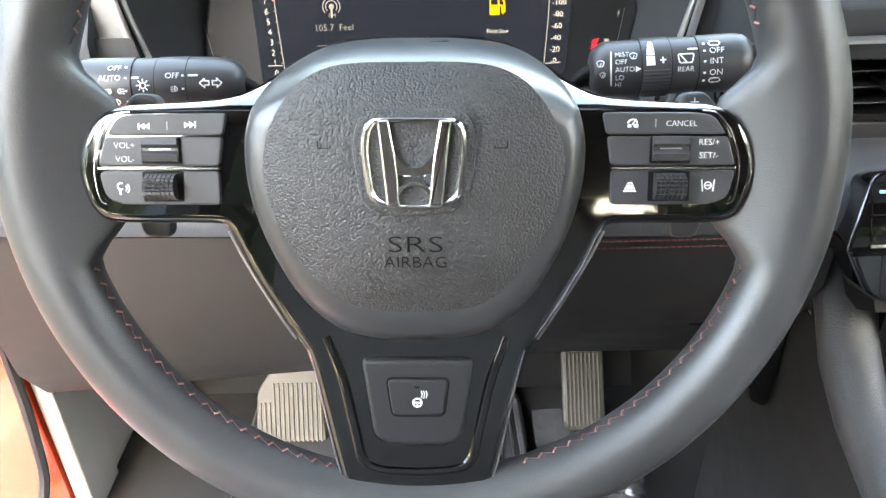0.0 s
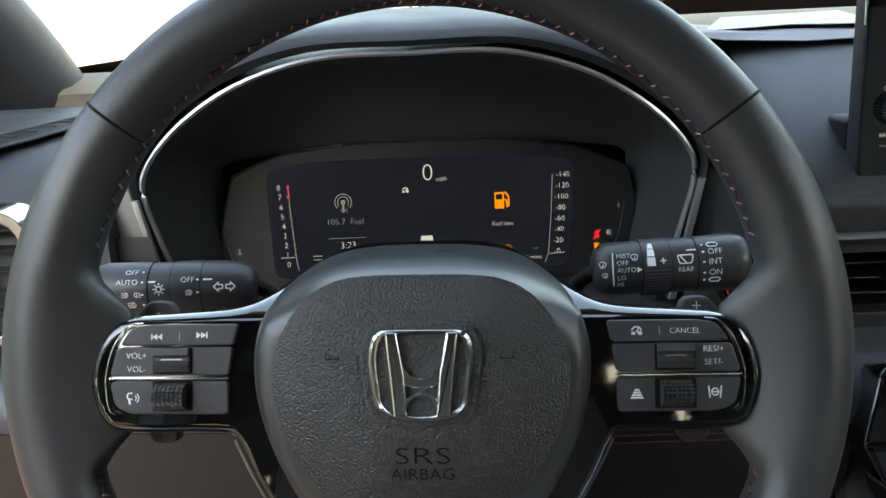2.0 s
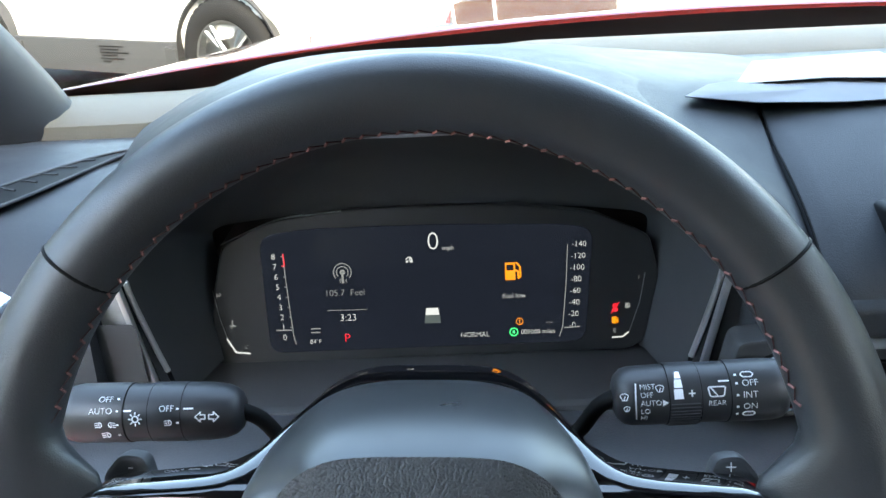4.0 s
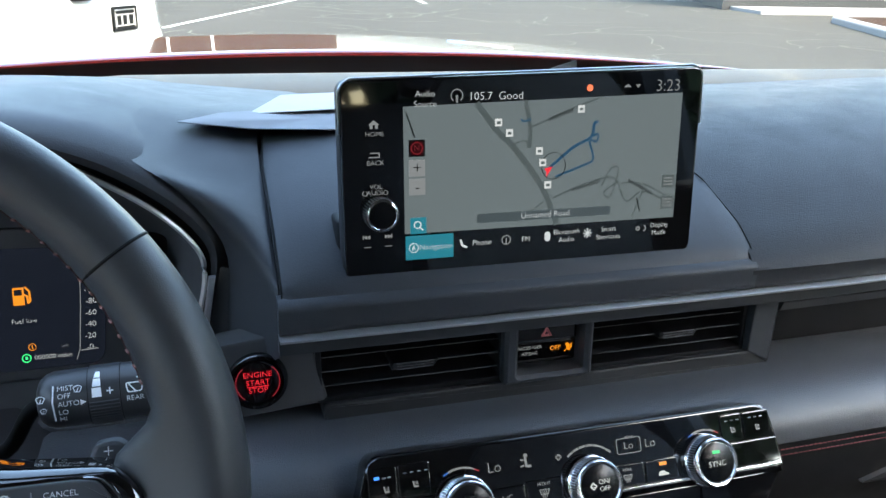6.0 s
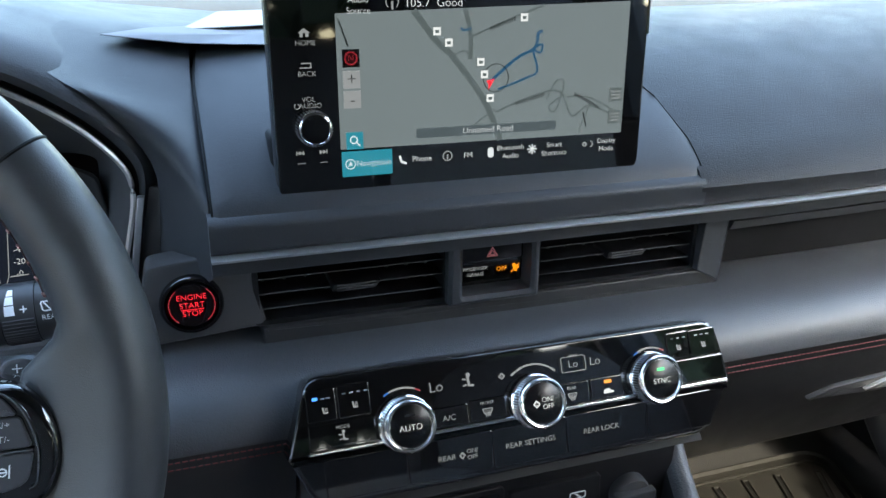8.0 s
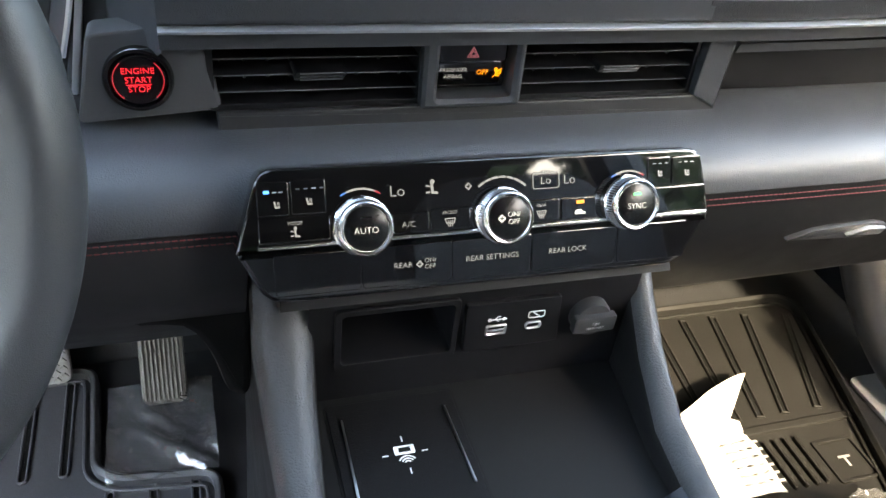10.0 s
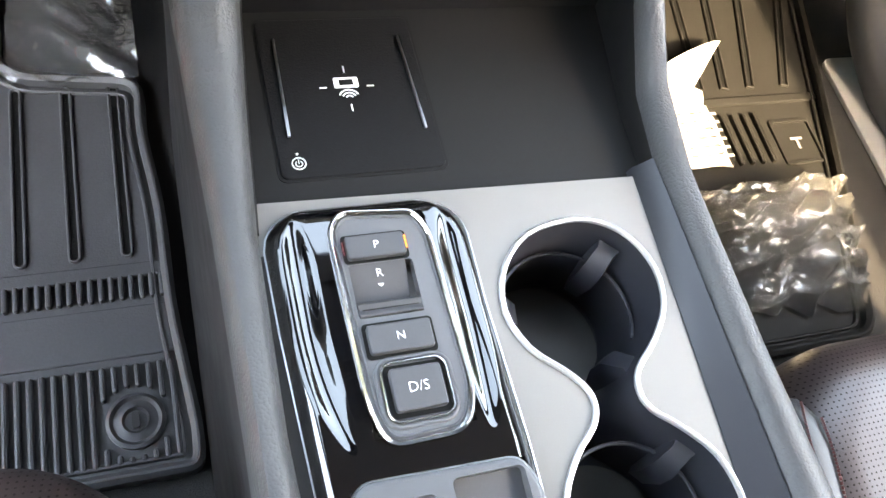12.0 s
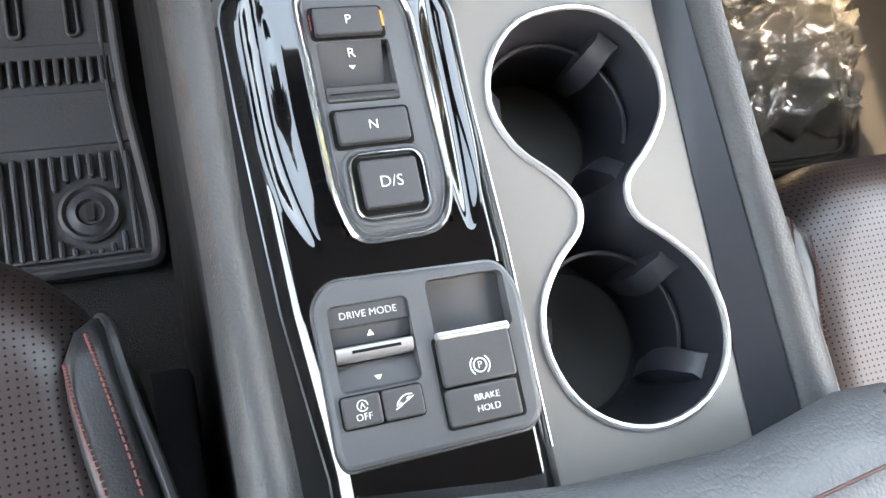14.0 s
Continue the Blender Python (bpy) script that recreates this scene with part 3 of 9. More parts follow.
def parked_car():
    """The white car: its left rear quarter and tail."""
    car = thing("parked_car", pose(-1.17, 6.30, 0, 0, 0, 153), "white compact SUV with dark cladding parked across the lot", "car")
    m = WORLD[car.name]
    # own frame: x ahead, y to the car's left; the rear axle at x = 0
    def side(y):
        k = abs(y) / 0.9
        r = 0.30 * k ** 3.2
        h = 1 - 0.10 * max(0, k - 0.6)
        return [(-0.98 + r, y, 0.40), (-1.06 + r, y, 0.52), (-1.08 + r, y * 0.995, 0.70), (-1.05 + r * 1.02, y, 0.80), (-1.03 + r, y, 0.98), (-0.97 + r, y * 0.985, 1.12), (-0.80 + r * 0.9, y * 0.93, 1.42), (-0.62 + r * 0.8, y * 0.84, 1.64 * h + 0.02), (-0.2, y * 0.80, 1.70 * h), (0.6, y * 0.79, 1.72 * h), (1.3, y * 0.80, 1.66 * h), (2.0, y * 0.86, 1.12), (3.0, y * 0.9, 0.98), (3.45 - r * 0.8, y * 0.92, 0.8), (3.5 - r, y * 0.94, 0.5), (3.3 - r, y * 0.97, 0.32), (1.8, y, 0.34), (0.42, y * 0.96, 0.34), (0.0, y * 0.92, 0.42), (-0.45, y * 0.96, 0.40)]
    part("body", loft([side(y) for y in (-0.9, -0.87, -0.8, -0.68, -0.5, -0.25, 0, 0.25, 0.5, 0.68, 0.8, 0.87, 0.9)]), M_WHITECAR, car, "glossy white body", smooth=40)
    def wheel_frame(ax, s):
        return m @ pose(ax, 0.80 * s, 0.41, 90, 0, 0) @ (Matrix() if s < 0 else pose(0, 0, 0, 180)) @ Matrix.Scale(1.13, 4)
    for s in (1, -1):
        for ax in (0.0, 2.68):
            wm = wheel_frame(ax, s)
            rows = []
            for j in range(29):
                a = radians(-8 + 196 * j / 28)
                rows.append([(r * math.cos(a), r * math.sin(a), h) for r, h in ((0.40, 0.0), (0.40, 0.112), (0.41, 0.122), (0.49, 0.126), (0.50, 0.118), (0.50, 0.0))])
            part("wheel_arch", loft(rows), M_CLADDING, car, "dark grey plastic wheel arch", m=wm)
            part("arch_liner", lathe([(0.0, 0.03), (0.41, 0.03), (0.41, 0.115), (0.40, 0.115), (0.40, 0.034), (0.0, 0.034)], 32), M_BLACK, car, "black wheel housing", m=wm)
            w = part("wheel", lathe([(0.22, -0.02), (0.235, 0.115), (0.25, 0.122), (0.30, 0.126), (0.335, 0.118), (0.355, 0.10), (0.362, 0.08), (0.362, -0.10), (0.34, -0.11), (0.23, -0.10)], 48), M_TYRE, car, "black tyre", m=wm)
            bm = bmesh.new()
            for j in range(40):
                a = j * math.pi / 20
                for q0, q1 in ((0.035, 0.085), (-0.02, 0.028), (-0.085, -0.028)):
                    ca, sa, cb, sb = math.cos(a), math.sin(a), math.cos(a + 0.1), math.sin(a + 0.1)
                    loft([[(0.36 * ca, 0.36 * sa, q0), (0.36 * cb, 0.36 * sb, q0), (0.36 * cb, 0.36 * sb, q1), (0.36 * ca, 0.36 * sa, q1)], [(0.368 * ca, 0.368 * sa, q0), (0.368 * cb, 0.368 * sb, q0), (0.368 * cb, 0.368 * sb, q1), (0.368 * ca, 0.368 * sa, q1)]], bm)
            tagged(part("tread", bm, M_TYRE, w, "tyre tread blocks", m=wm, smooth=0), kind="stuff")
            part("rim_ring", lathe([(0.222, 0.06), (0.224, 0.112), (0.236, 0.118), (0.236, 0.106), (0.232, 0.06)], 40), M_SATIN, w, "silver rim edge", m=wm)
            part("hub", lathe([(0.0, 0.10), (0.035, 0.10), (0.05, 0.09), (0.05, 0.05), (0.0, 0.05)], 20), M_SATIN, w, "silver hub", m=wm)
            part("rim_back", lathe([(0.0, 0.035), (0.225, 0.035), (0.225, 0.045), (0.0, 0.045)], 28), M_BLACK, w, m=wm)
            for k in range(5):
                a = k * math.pi * 0.4 + 0.3
                bm = bmesh.new()
                for d in (-0.13, 0.13):
                    tube([(0.03 * math.cos(a), 0.03 * math.sin(a), 0.085), (0.13 * math.cos(a + d * 0.8), 0.13 * math.sin(a + d * 0.8), 0.1), (0.226 * math.cos(a + d), 0.226 * math.sin(a + d), 0.1)], [0.02, 0.015, 0.017], 6, bm=bm)
                part("spoke", bm, M_SATIN, w, m=wm)
    pm = m @ pose(-1.055, 0.0, 0.86, 90, 0, -90) @ Matrix.Scale(0.85, 4)
    part("number_plate", box(-0.152, -0.076, 0, 0.152, 0.076, 0.01, 0.003), M_PAPER, car, "white dealer plate with dark bars", m=pm)
    part("plate_border", ring_plate(rrect(-0.165, -0.09, 0.165, 0.09, 0.01), rrect(-0.145, -0.07, 0.145, 0.07, 0.01), 0.0, 0.016), M_PRINTDARK, car, "dark plate frame", m=pm)
    for x0, y0, x1, y1 in ((-0.13, 0.035, 0.13, 0.06), (-0.115, -0.045, -0.06, 0.025), (-0.035, -0.045, 0.02, 0.025), (0.05, -0.045, 0.11, 0.025), (-0.13, -0.07, 0.13, -0.055)):
        bars([(x0, y0, x1, y1)], 0.013, M_PRINTDARK, car, pm, "plate_mark")
    for x0, x1 in ((-0.10, -0.065), (-0.055, -0.025), (-0.012, 0.0), (0.015, 0.055)):
        bars([(x0, -0.018, x1, 0.018)], 0.0, M_PRINTDARK, car, m @ pose(-1.02, 0.36, 1.0, 90, 0, -90 - 9), "badge_mark", 0.02)
    part("bumper_trim", loft([[(-1.10 + 0.30 * (abs(y) / 0.9) ** 3.2, y, 0.40), (-1.11 + 0.30 * (abs(y) / 0.9) ** 3.2, y, 0.56), (-0.95 + 0.30 * (abs(y) / 0.9) ** 3.2, y * 0.98, 0.56), (-0.95 + 0.30 * (abs(y) / 0.9) ** 3.2, y * 0.98, 0.40)] for y in (-0.9, -0.8, -0.6, -0.3, 0, 0.3, 0.6, 0.8, 0.9)]), M_CLADDING, car, "dark grey bumper trim")
    for s in (1, -1):
        part("sill_trim", box(0.46, 0.86 * s - 0.03, 0.28, 2.24, 0.86 * s + 0.06, 0.52, 0.012), M_CLADDING, car, "dark grey sill cladding")
        part("tail_lamp", loft([[(-0.98 + 0.3 * (abs(y) / 0.9) ** 3.2, y * s, 1.02), (-0.86 + 0.28 * (abs(y) / 0.9) ** 3.2, y * s * 0.95, 1.42), (-0.6, y * s * 0.88, 1.42), (-0.6, y * s * 0.95, 1.02)] for y in (0.66, 0.76, 0.86, 0.915)]), shader("red_lamp_glass", (0.4, 0.01, 0.01), 0.1), car, "red tail lamp")
        part("side_window", prism([(-0.35, 1.14), (1.75, 1.14), (1.25, 1.52), (-0.1, 1.55)], 0, 0.012, 0.004), M_GLASSDARK, car, m=m @ pose(0, 0.868 * s, 0.0, 90 + 4 * s, 0, 0))
    for k in range(6):
        bars([(1.05 + 0.02 * (k % 2), 0.47 - k * 0.022, 1.05 + (0.26, 0.2, 0.3, 0.18, 0.24, 0.1)[k], 0.477 - k * 0.022)], 0.0, M_PRINTDARK, car, m @ pose(2.3, 0.921, 0, 90, 0, 180), "sticker_mark", 0.004)
    part("rear_window", box(-0.55, -0.33, 0, 0.55, 0.0, 0.012, 0.004), M_GLASSDARK, car, m=m @ pose(-0.73, 0, 1.57, 62, 0, -90))


def shell():
    """Floor, bulkhead, roof, pillars and glass round the cabin."""
    setting("floor", box(-0.6, -1.9, 0.40, 1.3, 1.1, 0.445, 0.004, 0.02), M_CARPET, "black carpeted car floor")
    setting("wall_bulkhead", box(-0.62, 0.98, 0.445, 1.35, 1.02, 1.06, 0.004, 0.01), M_CARPET, "black carpeted footwell bulkhead")
    setting("ceiling", box(-0.50, -1.9, 1.66, 1.10, 0.43, 1.70, 0.01, 0.1), M_LINING, "grey headlining")
    setting("wall_rear", box(-0.7, -1.95, 0.44, 1.35, -1.9, 1.05, 0.01, 0.05), M_DARK, "dark grey tailgate trim")
    # door on the passenger's side, closed
    door = thing("passenger_door", flat(0.44, 1.2, 0.3), "closed dark grey passenger door", "car door")
    part("door_panel", box(1.22, -0.75, 0.45, 1.28, 0.98, 1.05, 0.02), M_BLACK, door, m=flat(0))
    part("armrest", box(1.14, -0.5, 0.78, 1.23, 0.4, 0.84, 0.02), M_BLACK, door, m=flat(0))
    line = spline([Vector(p) for p in ((1.20, 0.93, 0.84), (1.17, 0.86, 0.72), (1.15, 0.785, 0.625), (1.145, 0.715, 0.555), (1.15, 0.64, 0.505), (1.165, 0.55, 0.475), (1.185, 0.44, 0.465))], 5, False)
    part("pocket_lip", tube(line, 0.040, 16, up=Vector((1, 0, 0))), M_DARK, door, "rounded dark grey lip of the door pocket", m=flat(0))
    # Pale patch of sill: the sunlight on it is put into its colour
    part("sunlit_sill", box(1.10, 0.45, 0.446, 1.22, 0.66, 0.452, 0.002), M_GREYTRIM, door, "sill trim below the door, coloured pale as sunlit", m=flat(0))
    pane = bmesh.new()
    pane.faces.new([pane.verts.new(p) for p in ((1.25, -0.72, 1.05), (1.25, 0.78, 1.05), (1.19, 0.52, 1.60), (1.17, -0.72, 1.64))])
    part("window", pane, M_SIDEGLASS, door, "tinted door glass", m=flat(0), smooth=0)
    # pillars
    for s, pts in ((-1, [(-0.435, 1.00, 0.92), (-0.435, 0.95, 1.02), (-0.445, 0.89, 1.12), (-0.475, 0.79, 1.245), (-0.53, 0.60, 1.44), (-0.555, 0.42, 1.61), (-0.55, 0.2, 1.69)]), (1, [(1.30, 0.95, 1.05), (1.32, 0.95, 1.12), (1.30, 0.8, 1.28), (1.23, 0.6, 1.48), (1.17, 0.45, 1.63), (1.12, 0.2, 1.69)])):
        line = spline(pts, 4, False)
        setting("trim_pillar", tube(line, [0.058 - 0.008 * i / (len(line) - 1) for i in range(len(line))], 16), M_DASH, "dark grey windscreen pillar cover")
        x = -0.56 if s < 0 else 1.30
        setting("trim_pillar", tube([(x, -0.75, 1.05), (x - 0.1 * s, -0.85, 1.66)], 0.07, 8), M_DASH, "dark grey centre pillar cover")
    setting("wall_rear_door", box(-0.66, -1.9, 0.44, -0.60, -0.75, 1.05, 0.01, 0.05), M_DARK, "dark grey rear door trim")
    setting("wall_rear_side", box(1.24, -1.9, 0.44, 1.3, -0.75, 1.05, 0.01, 0.05), M_DARK, "dark grey rear door trim")
    bench = thing("rear_bench", flat(0.45, 0.38, -1.2), "dark brown leather rear bench seat", "car seat")
    part("cushion", cushion(rounded([(-0.5, -1.35), (1.2, -1.35), (1.2, -0.78), (-0.5, -0.78)], 0.06, 5), 0.46, 0.74, 0.05), M_SEAT, bench, m=flat(0))
    part("backrest", cushion(rounded([(-0.5, 0), (1.2, 0), (1.16, 0.62), (-0.46, 0.62)], 0.06, 5), 0, 0.14, 0.05), M_SEAT, bench, m=pose(0, -1.22, 0.70, 105))
    for x in (-0.15, 0.38, 0.9):
        part("headrest", cushion(rounded([(x - 0.13, 0), (x + 0.13, 0), (x + 0.11, 0.17), (x - 0.11, 0.17)], 0.05, 5), 0, 0.1, 0.04), M_SEAT, bench, m=pose(0, -1.39, 1.33, 105))
    for nm, pts in (("window_rear", [(-0.5, -1.93, 1.05), (1.26, -1.93, 1.05), (1.14, -1.75, 1.67), (-0.4, -1.75, 1.67)]), ("window_rear_left", [(-0.63, -1.9, 1.05), (-0.63, -0.8, 1.05), (-0.5, -0.85, 1.67), (-0.5, -1.75, 1.67)]), ("window_rear_right", [(1.28, -1.9, 1.05), (1.28, -0.8, 1.05), (1.2, -0.85, 1.67), (1.2, -1.75, 1.67)])):
        bm = bmesh.new()
        bm.faces.new([bm.verts.new(p) for p in pts])
        setting(nm, bm, M_PRIVACY, "dark privacy glass", smooth=0)
    # windscreen
    rows = []
    for v in range(9):
        k = v / 8
        y, z = 1.14 - 0.76 * k, 1.115 + 0.56 * k
        rows.append([(0.38 + (u / 12 - 0.5) * 2 * (0.93 - 0.13 * k), y - 0.22 * abs(u / 12 - 0.5) ** 2 * 4 * 0.6, z) for u in range(13)])
    setting("window_windscreen", loft(rows, closed=False), M_GLASS, "clear curved windscreen")
    # black printed band along the foot of the glass, tinted for the bonnet's reflection
    rows = [[(0.38 + (u / 24 - 0.5) * 2 * (0.93 - 0.13 * k), 1.14 - 0.76 * k - 0.006 - 0.132 * abs(u / 24 - 0.5) ** 2 * 4, 1.115 + 0.56 * k - 0.05 * (2 * (u / 24 - 0.5)) ** 2) for u in range(25)] for k in (0.0, 0.035, 0.068)]
    setting("trim_glass_band", loft(rows, closed=False), M_FRIT, "black printed band at the windscreen's foot, tinted with the bonnet's reflection")
    # mirror and sensor cover behind the glass
    mir = thing("rear_view_mirror", flat(1.5, 0.38, 0.5), "black rear-view mirror below a sensor cover", "mirror")
    part("sensor_cover", loft([[(0.38 + sx * hw, y, z) for sx in (-1, -0.6, 0.6, 1)] + [(0.38 + sx * hw, y - 0.05, z - 0.012) for sx in (1, 0.6, -0.6, -1)] for hw, y, z in ((0.19, 0.445, 1.635), (0.18, 0.50, 1.595), (0.16, 0.56, 1.55), (0.12, 0.615, 1.508))]), M_BLACK, mir, "black sensor cover", m=flat(0))
    part("glass", prism(rrect(-0.125, -0.035, 0.125, 0.035, 0.02), 0, 0.022, 0.006), M_BLACK, mir, "black mirror housing", m=pose(0.37, 0.44, 1.52, 78, 0, 8))
    # bonnet
    hood = thing("bonnet", flat(1.0, 0.38, 1.6), "glossy red car bonnet seen through the windscreen, paint coloured as shaded", "bonnet")
    rows = []
    def crown(u, k):
        return 1.150 - 0.045 * u * u - 0.052 * k - 0.13 * max(0, k - 0.45) ** 2 - 0.05 * abs(u) ** 4 * k + 0.010 * k * math.exp(-((abs(u) - 0.6) / 0.12) ** 2)
    for j in range(25):
        k = j / 24
        row = []
        for i in range(33):
            u = (i / 32 - 0.5) * 2
            row.append((0.38 + u * (0.86 - 0.05 * k), 1.165 + 1.1 * k - 0.16 * u * u, crown(u, k)))
        rows.append(row)
    lip = [(x, y - 0.003, z - 0.002) for x, y, z in rows[0]]
    low = [(x, y + 0.004, z - 0.034) for x, y, z in rows[0]]
    under = [(x, y + 0.05, z - 0.040) for x, y, z in rows[0]]
    bm = loft([under, low, lip] + rows, closed=False)
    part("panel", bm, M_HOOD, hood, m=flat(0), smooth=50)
    part("cowl", box(-0.5, 1.06, 1.0, 1.26, 1.2, 1.075, 0.01), M_BLACK, hood, "black plastic cowl", m=flat(0))
    # open doorway on the driver's side: painted sill, seal and kick trim
    sill = thing("door_sill", flat(0.44, -0.6, 0.3), "orange-red painted door sill with black seal and grey trim", "door sill")
    w = flat(0)
    part("painted_sill", box(-0.74, -0.8, 0.28, -0.60, 0.75, 0.44, 0.03), M_RED, sill, m=w)
    part("painted_jamb", extrude_x([(0.668, 0.30), (0.86, 0.30), (0.86, 1.05), (0.70, 1.05), (0.668, 0.85)], -0.74, -0.440), M_RED, sill, "orange-red door jamb", m=w)
    part("seal", tube(spline([(-0.52, -0.8, 0.475), (-0.50, 0.5, 0.475), (-0.455, 0.63, 0.50), (-0.444, 0.658, 0.60), (-0.442, 0.664, 0.8), (-0.44, 0.68, 1.05)], 5, False), 0.006, 8), M_BLACK, sill, "black rubber seal", m=w)
    part("trim_strip", box(-0.438, 0.672, 0.445, -0.418, 0.742, 1.0, 0.003), M_GREYTRIM, sill, "grey edge strip", m=w)
    part("kick_trim", extrude_x([(0.744, 0.445), (0.98, 0.445), (0.98, 0.9), (0.744, 0.9)], -0.49, -0.424), M_GREYTRIM, sill, "light grey kick panel", m=w)
    part("scuff_plate", box(-0.60, -0.8, 0.43, -0.45, 0.70, 0.46, 0.006), M_GREYTRIM, sill, "grey scuff plate", m=w)

# ---- dashboard ----
DASH = [(0.507, 1.052), (0.505, 1.066), (0.512, 1.076), (0.53, 1.089), (0.56, 1.106), (0.60, 1.122), (0.65, 1.137), (0.70, 1.145), (0.78, 1.146), (0.86, 1.139), (0.935, 1.130), (0.96, 1.1), (0.6, 1.05), (0.52, 1.045)]


def arch(cx, half, y, n=5):
    """An open arch from its right half, left foot to right foot."""
    pts = [(-x, z) for x, z in reversed(half) if x > 1e-6] + list(half)
    return [(cx + p.x, y, p.y) for p in spline([Vector(q) for q in pts], n, False)]


CHROME_HALF = [(0, 1.162), (0.06, 1.161), (0.113, 1.146), (0.153, 1.122), (0.178, 1.096), (0.184, 1.075), (0.177, 1.04), (0.169, 1.01), (0.163, 0.985)]


def dashboard():
    d = thing("dashboard", flat(0.9, 0.3, 0.6), "dark grey soft-touch car dashboard with silver trim line", "dashboard")
    w = flat(0)
    def shift(profile, x):
        # the right part drops and recedes a little towards the door
        k = max(0, x - 0.62)
        lip = 0.0085 if x > 0.552 else 0.0
        return [(y - (lip if n < 3 else 0.0) + 0.10 * k * k, z + 0.012 * min(k, 0.4)) for n, (y, z) in enumerate(profile)]
    xs = [0.2157, 0.225, 0.3, 0.4, 0.5, 0.5515, 0.5525, 0.62, 0.7, 0.8, 0.95, 1.1, 1.2]
    part("upper_pad", loft([[(x, *p) for p in shift(DASH, x)] for x in xs]), M_TOP, d, "grained grey dash pad", m=w, smooth=35)
    # raised housing behind the display
    ys = [p for p in DASH[1:8]]
    def row(x, lift):
        return [(x, y - 0.5 * lift, z + 0.85 * lift) for y, z in ys]
    grid = []
    for x, lift, cut in ((0.2165, -0.004, 0.7), (0.2175, 0.004, 0.72), (0.222, 0.006, 0.86), (0.232, 0.006, 0.96), (0.26, 0.006, 1), (0.4, 0.006, 1), (0.49, 0.006, 1), (0.515, 0.006, 0.93), (0.535, 0.006, 0.76), (0.549, 0.006, 0.55), (0.557, 0.004, 0.34), (0.559, -0.004, 0.30)):
        line = spline([Vector(p) for p in row(x, lift)], 5, False)
        k = (len(line) - 1) * cut
        grid.append([line[min(int(k * i / 24), len(line) - 1)].lerp(line[min(int(k * i / 24) + 1, len(line) - 1)], k * i / 24 - int(k * i / 24)) for i in range(25)])
    top = [[p + Vector((0, 0.02, -0.03)) for p in g] for g in grid]
    rings = [g + list(reversed(h)) for g, h in zip(grid, top)]
    part("display_housing", loft(rings), M_DASH, d, "smooth grey housing behind the display", m=w, smooth=30)
    edge = [grid[i][24] for i in range(1, len(grid) - 1)]
    seam = [grid[1][i] for i in range(0, 25)] + edge + [grid[-2][i] for i in range(24, -1, -1)]
    part("housing_gap", tube(seam, 0.0008, 5), M_PRINTDARK, d, "dark joint round the housing", m=w)
    # fascia ledge with its silver strip
    part("ledge", extrude_x(rounded([(0.497, 1.054), (0.497, 1.069), (0.503, 1.0735), (0.56, 1.075), (0.56, 1.045), (0.50, 1.05)], 0.003), 0.2145, 0.556), M_DASH, d, "grey ledge below the display", m=w)
    part("silver_strip", loft([[(x, y - 0.002 + (0.10 * max(0, x - 0.62) ** 2), z + 0.012 * max(0, x - 0.62)) for y, z in ((0.497, 1.0475), (0.4945, 1.0484), (0.4945, 1.0500), (0.497, 1.0510), (0.51, 1.0508), (0.51, 1.0477))] for x in (0.2145, 0.4, 0.62, 0.75, 0.9, 1.1, 1.19)]), M_STRIPMETAL, d, "thin silver trim strip", m=w)
    part("strip_base", loft([[(x, y + 0.10 * max(0, x - 0.62) ** 2, z + 0.012 * max(0, x - 0.62)) for y, z in ((0.502, 1.036), (0.502, 1.0475), (0.56, 1.0475), (0.56, 1.03))] for x in (0.2145, 0.4, 0.62, 0.75, 0.9, 1.1, 1.19)]), M_DASH, d, m=w)
    # dark recess to the right of the vents, with a lower lip
    part("recess_panel", loft([[(x, y + 0.10 * max(0, x - 0.62) ** 2, z) for y, z in ((0.545, 1.037), (0.55, 0.965), (0.57, 0.965), (0.57, 1.037))] for x in (0.23, 0.62, 0.75, 0.9, 1.1, 1.19)]), M_INLAY, d, "dark textured inlay", m=w)
    part("recess_strip", loft([[(x, y + 0.10 * max(0, x - 0.62) ** 2, z + 0.01 * (x - 0.6)) for y, z in ((0.515, 1.022), (0.512, 1.030), (0.53, 1.033), (0.545, 1.03), (0.545, 1.024))] for x in (0.598, 0.7, 0.85, 1.0, 1.19)]), M_INSERT, d, "slim dark inlay strip", m=w)
    # soft roll below the vents
    roll = [(0.56, 0.974), (0.535, 0.979), (0.505, 0.979), (0.480, 0.974), (0.4635, 0.965), (0.4565, 0.954), (0.4555, 0.9445), (0.4585, 0.9435), (0.50, 0.93), (0.6, 0.93)]
    part("lower_roll", loft([[(x, y + 0.06 * max(0, x - 0.62) ** 2 + 0.05 * max(0, 0.1 - x) ** 1, z) for y, z in roll] for x in (-0.5, -0.2, 0.1, 0.17, 0.25, 0.4, 0.55, 0.7, 0.9, 1.19)]), M_PAD, d, "grained grey soft roll", m=w, smooth=50)
    low = [(0.4575, 0.9425), (0.457, 0.925), (0.463, 0.89), (0.49, 0.83), (0.53, 0.79), (0.60, 0.775), (0.68, 0.79), (0.68, 0.94)]
    # Lid faces down and back; that shade is put into its dark colour
    part("glovebox_lid", loft([[(x, y + 0.06 * max(0, x - 0.62) ** 2, z) for y, z in low] for x in (0.545, 0.62, 0.75, 0.9, 1.05, 1.19)]), M_SIDE, d, "glovebox lid, darkened for its shaded face", m=w, smooth=50)
    bm = bmesh.new()
    for z in (0.939, 0.934):
        for i in range(150):
            x = 0.548 + i * 0.0042
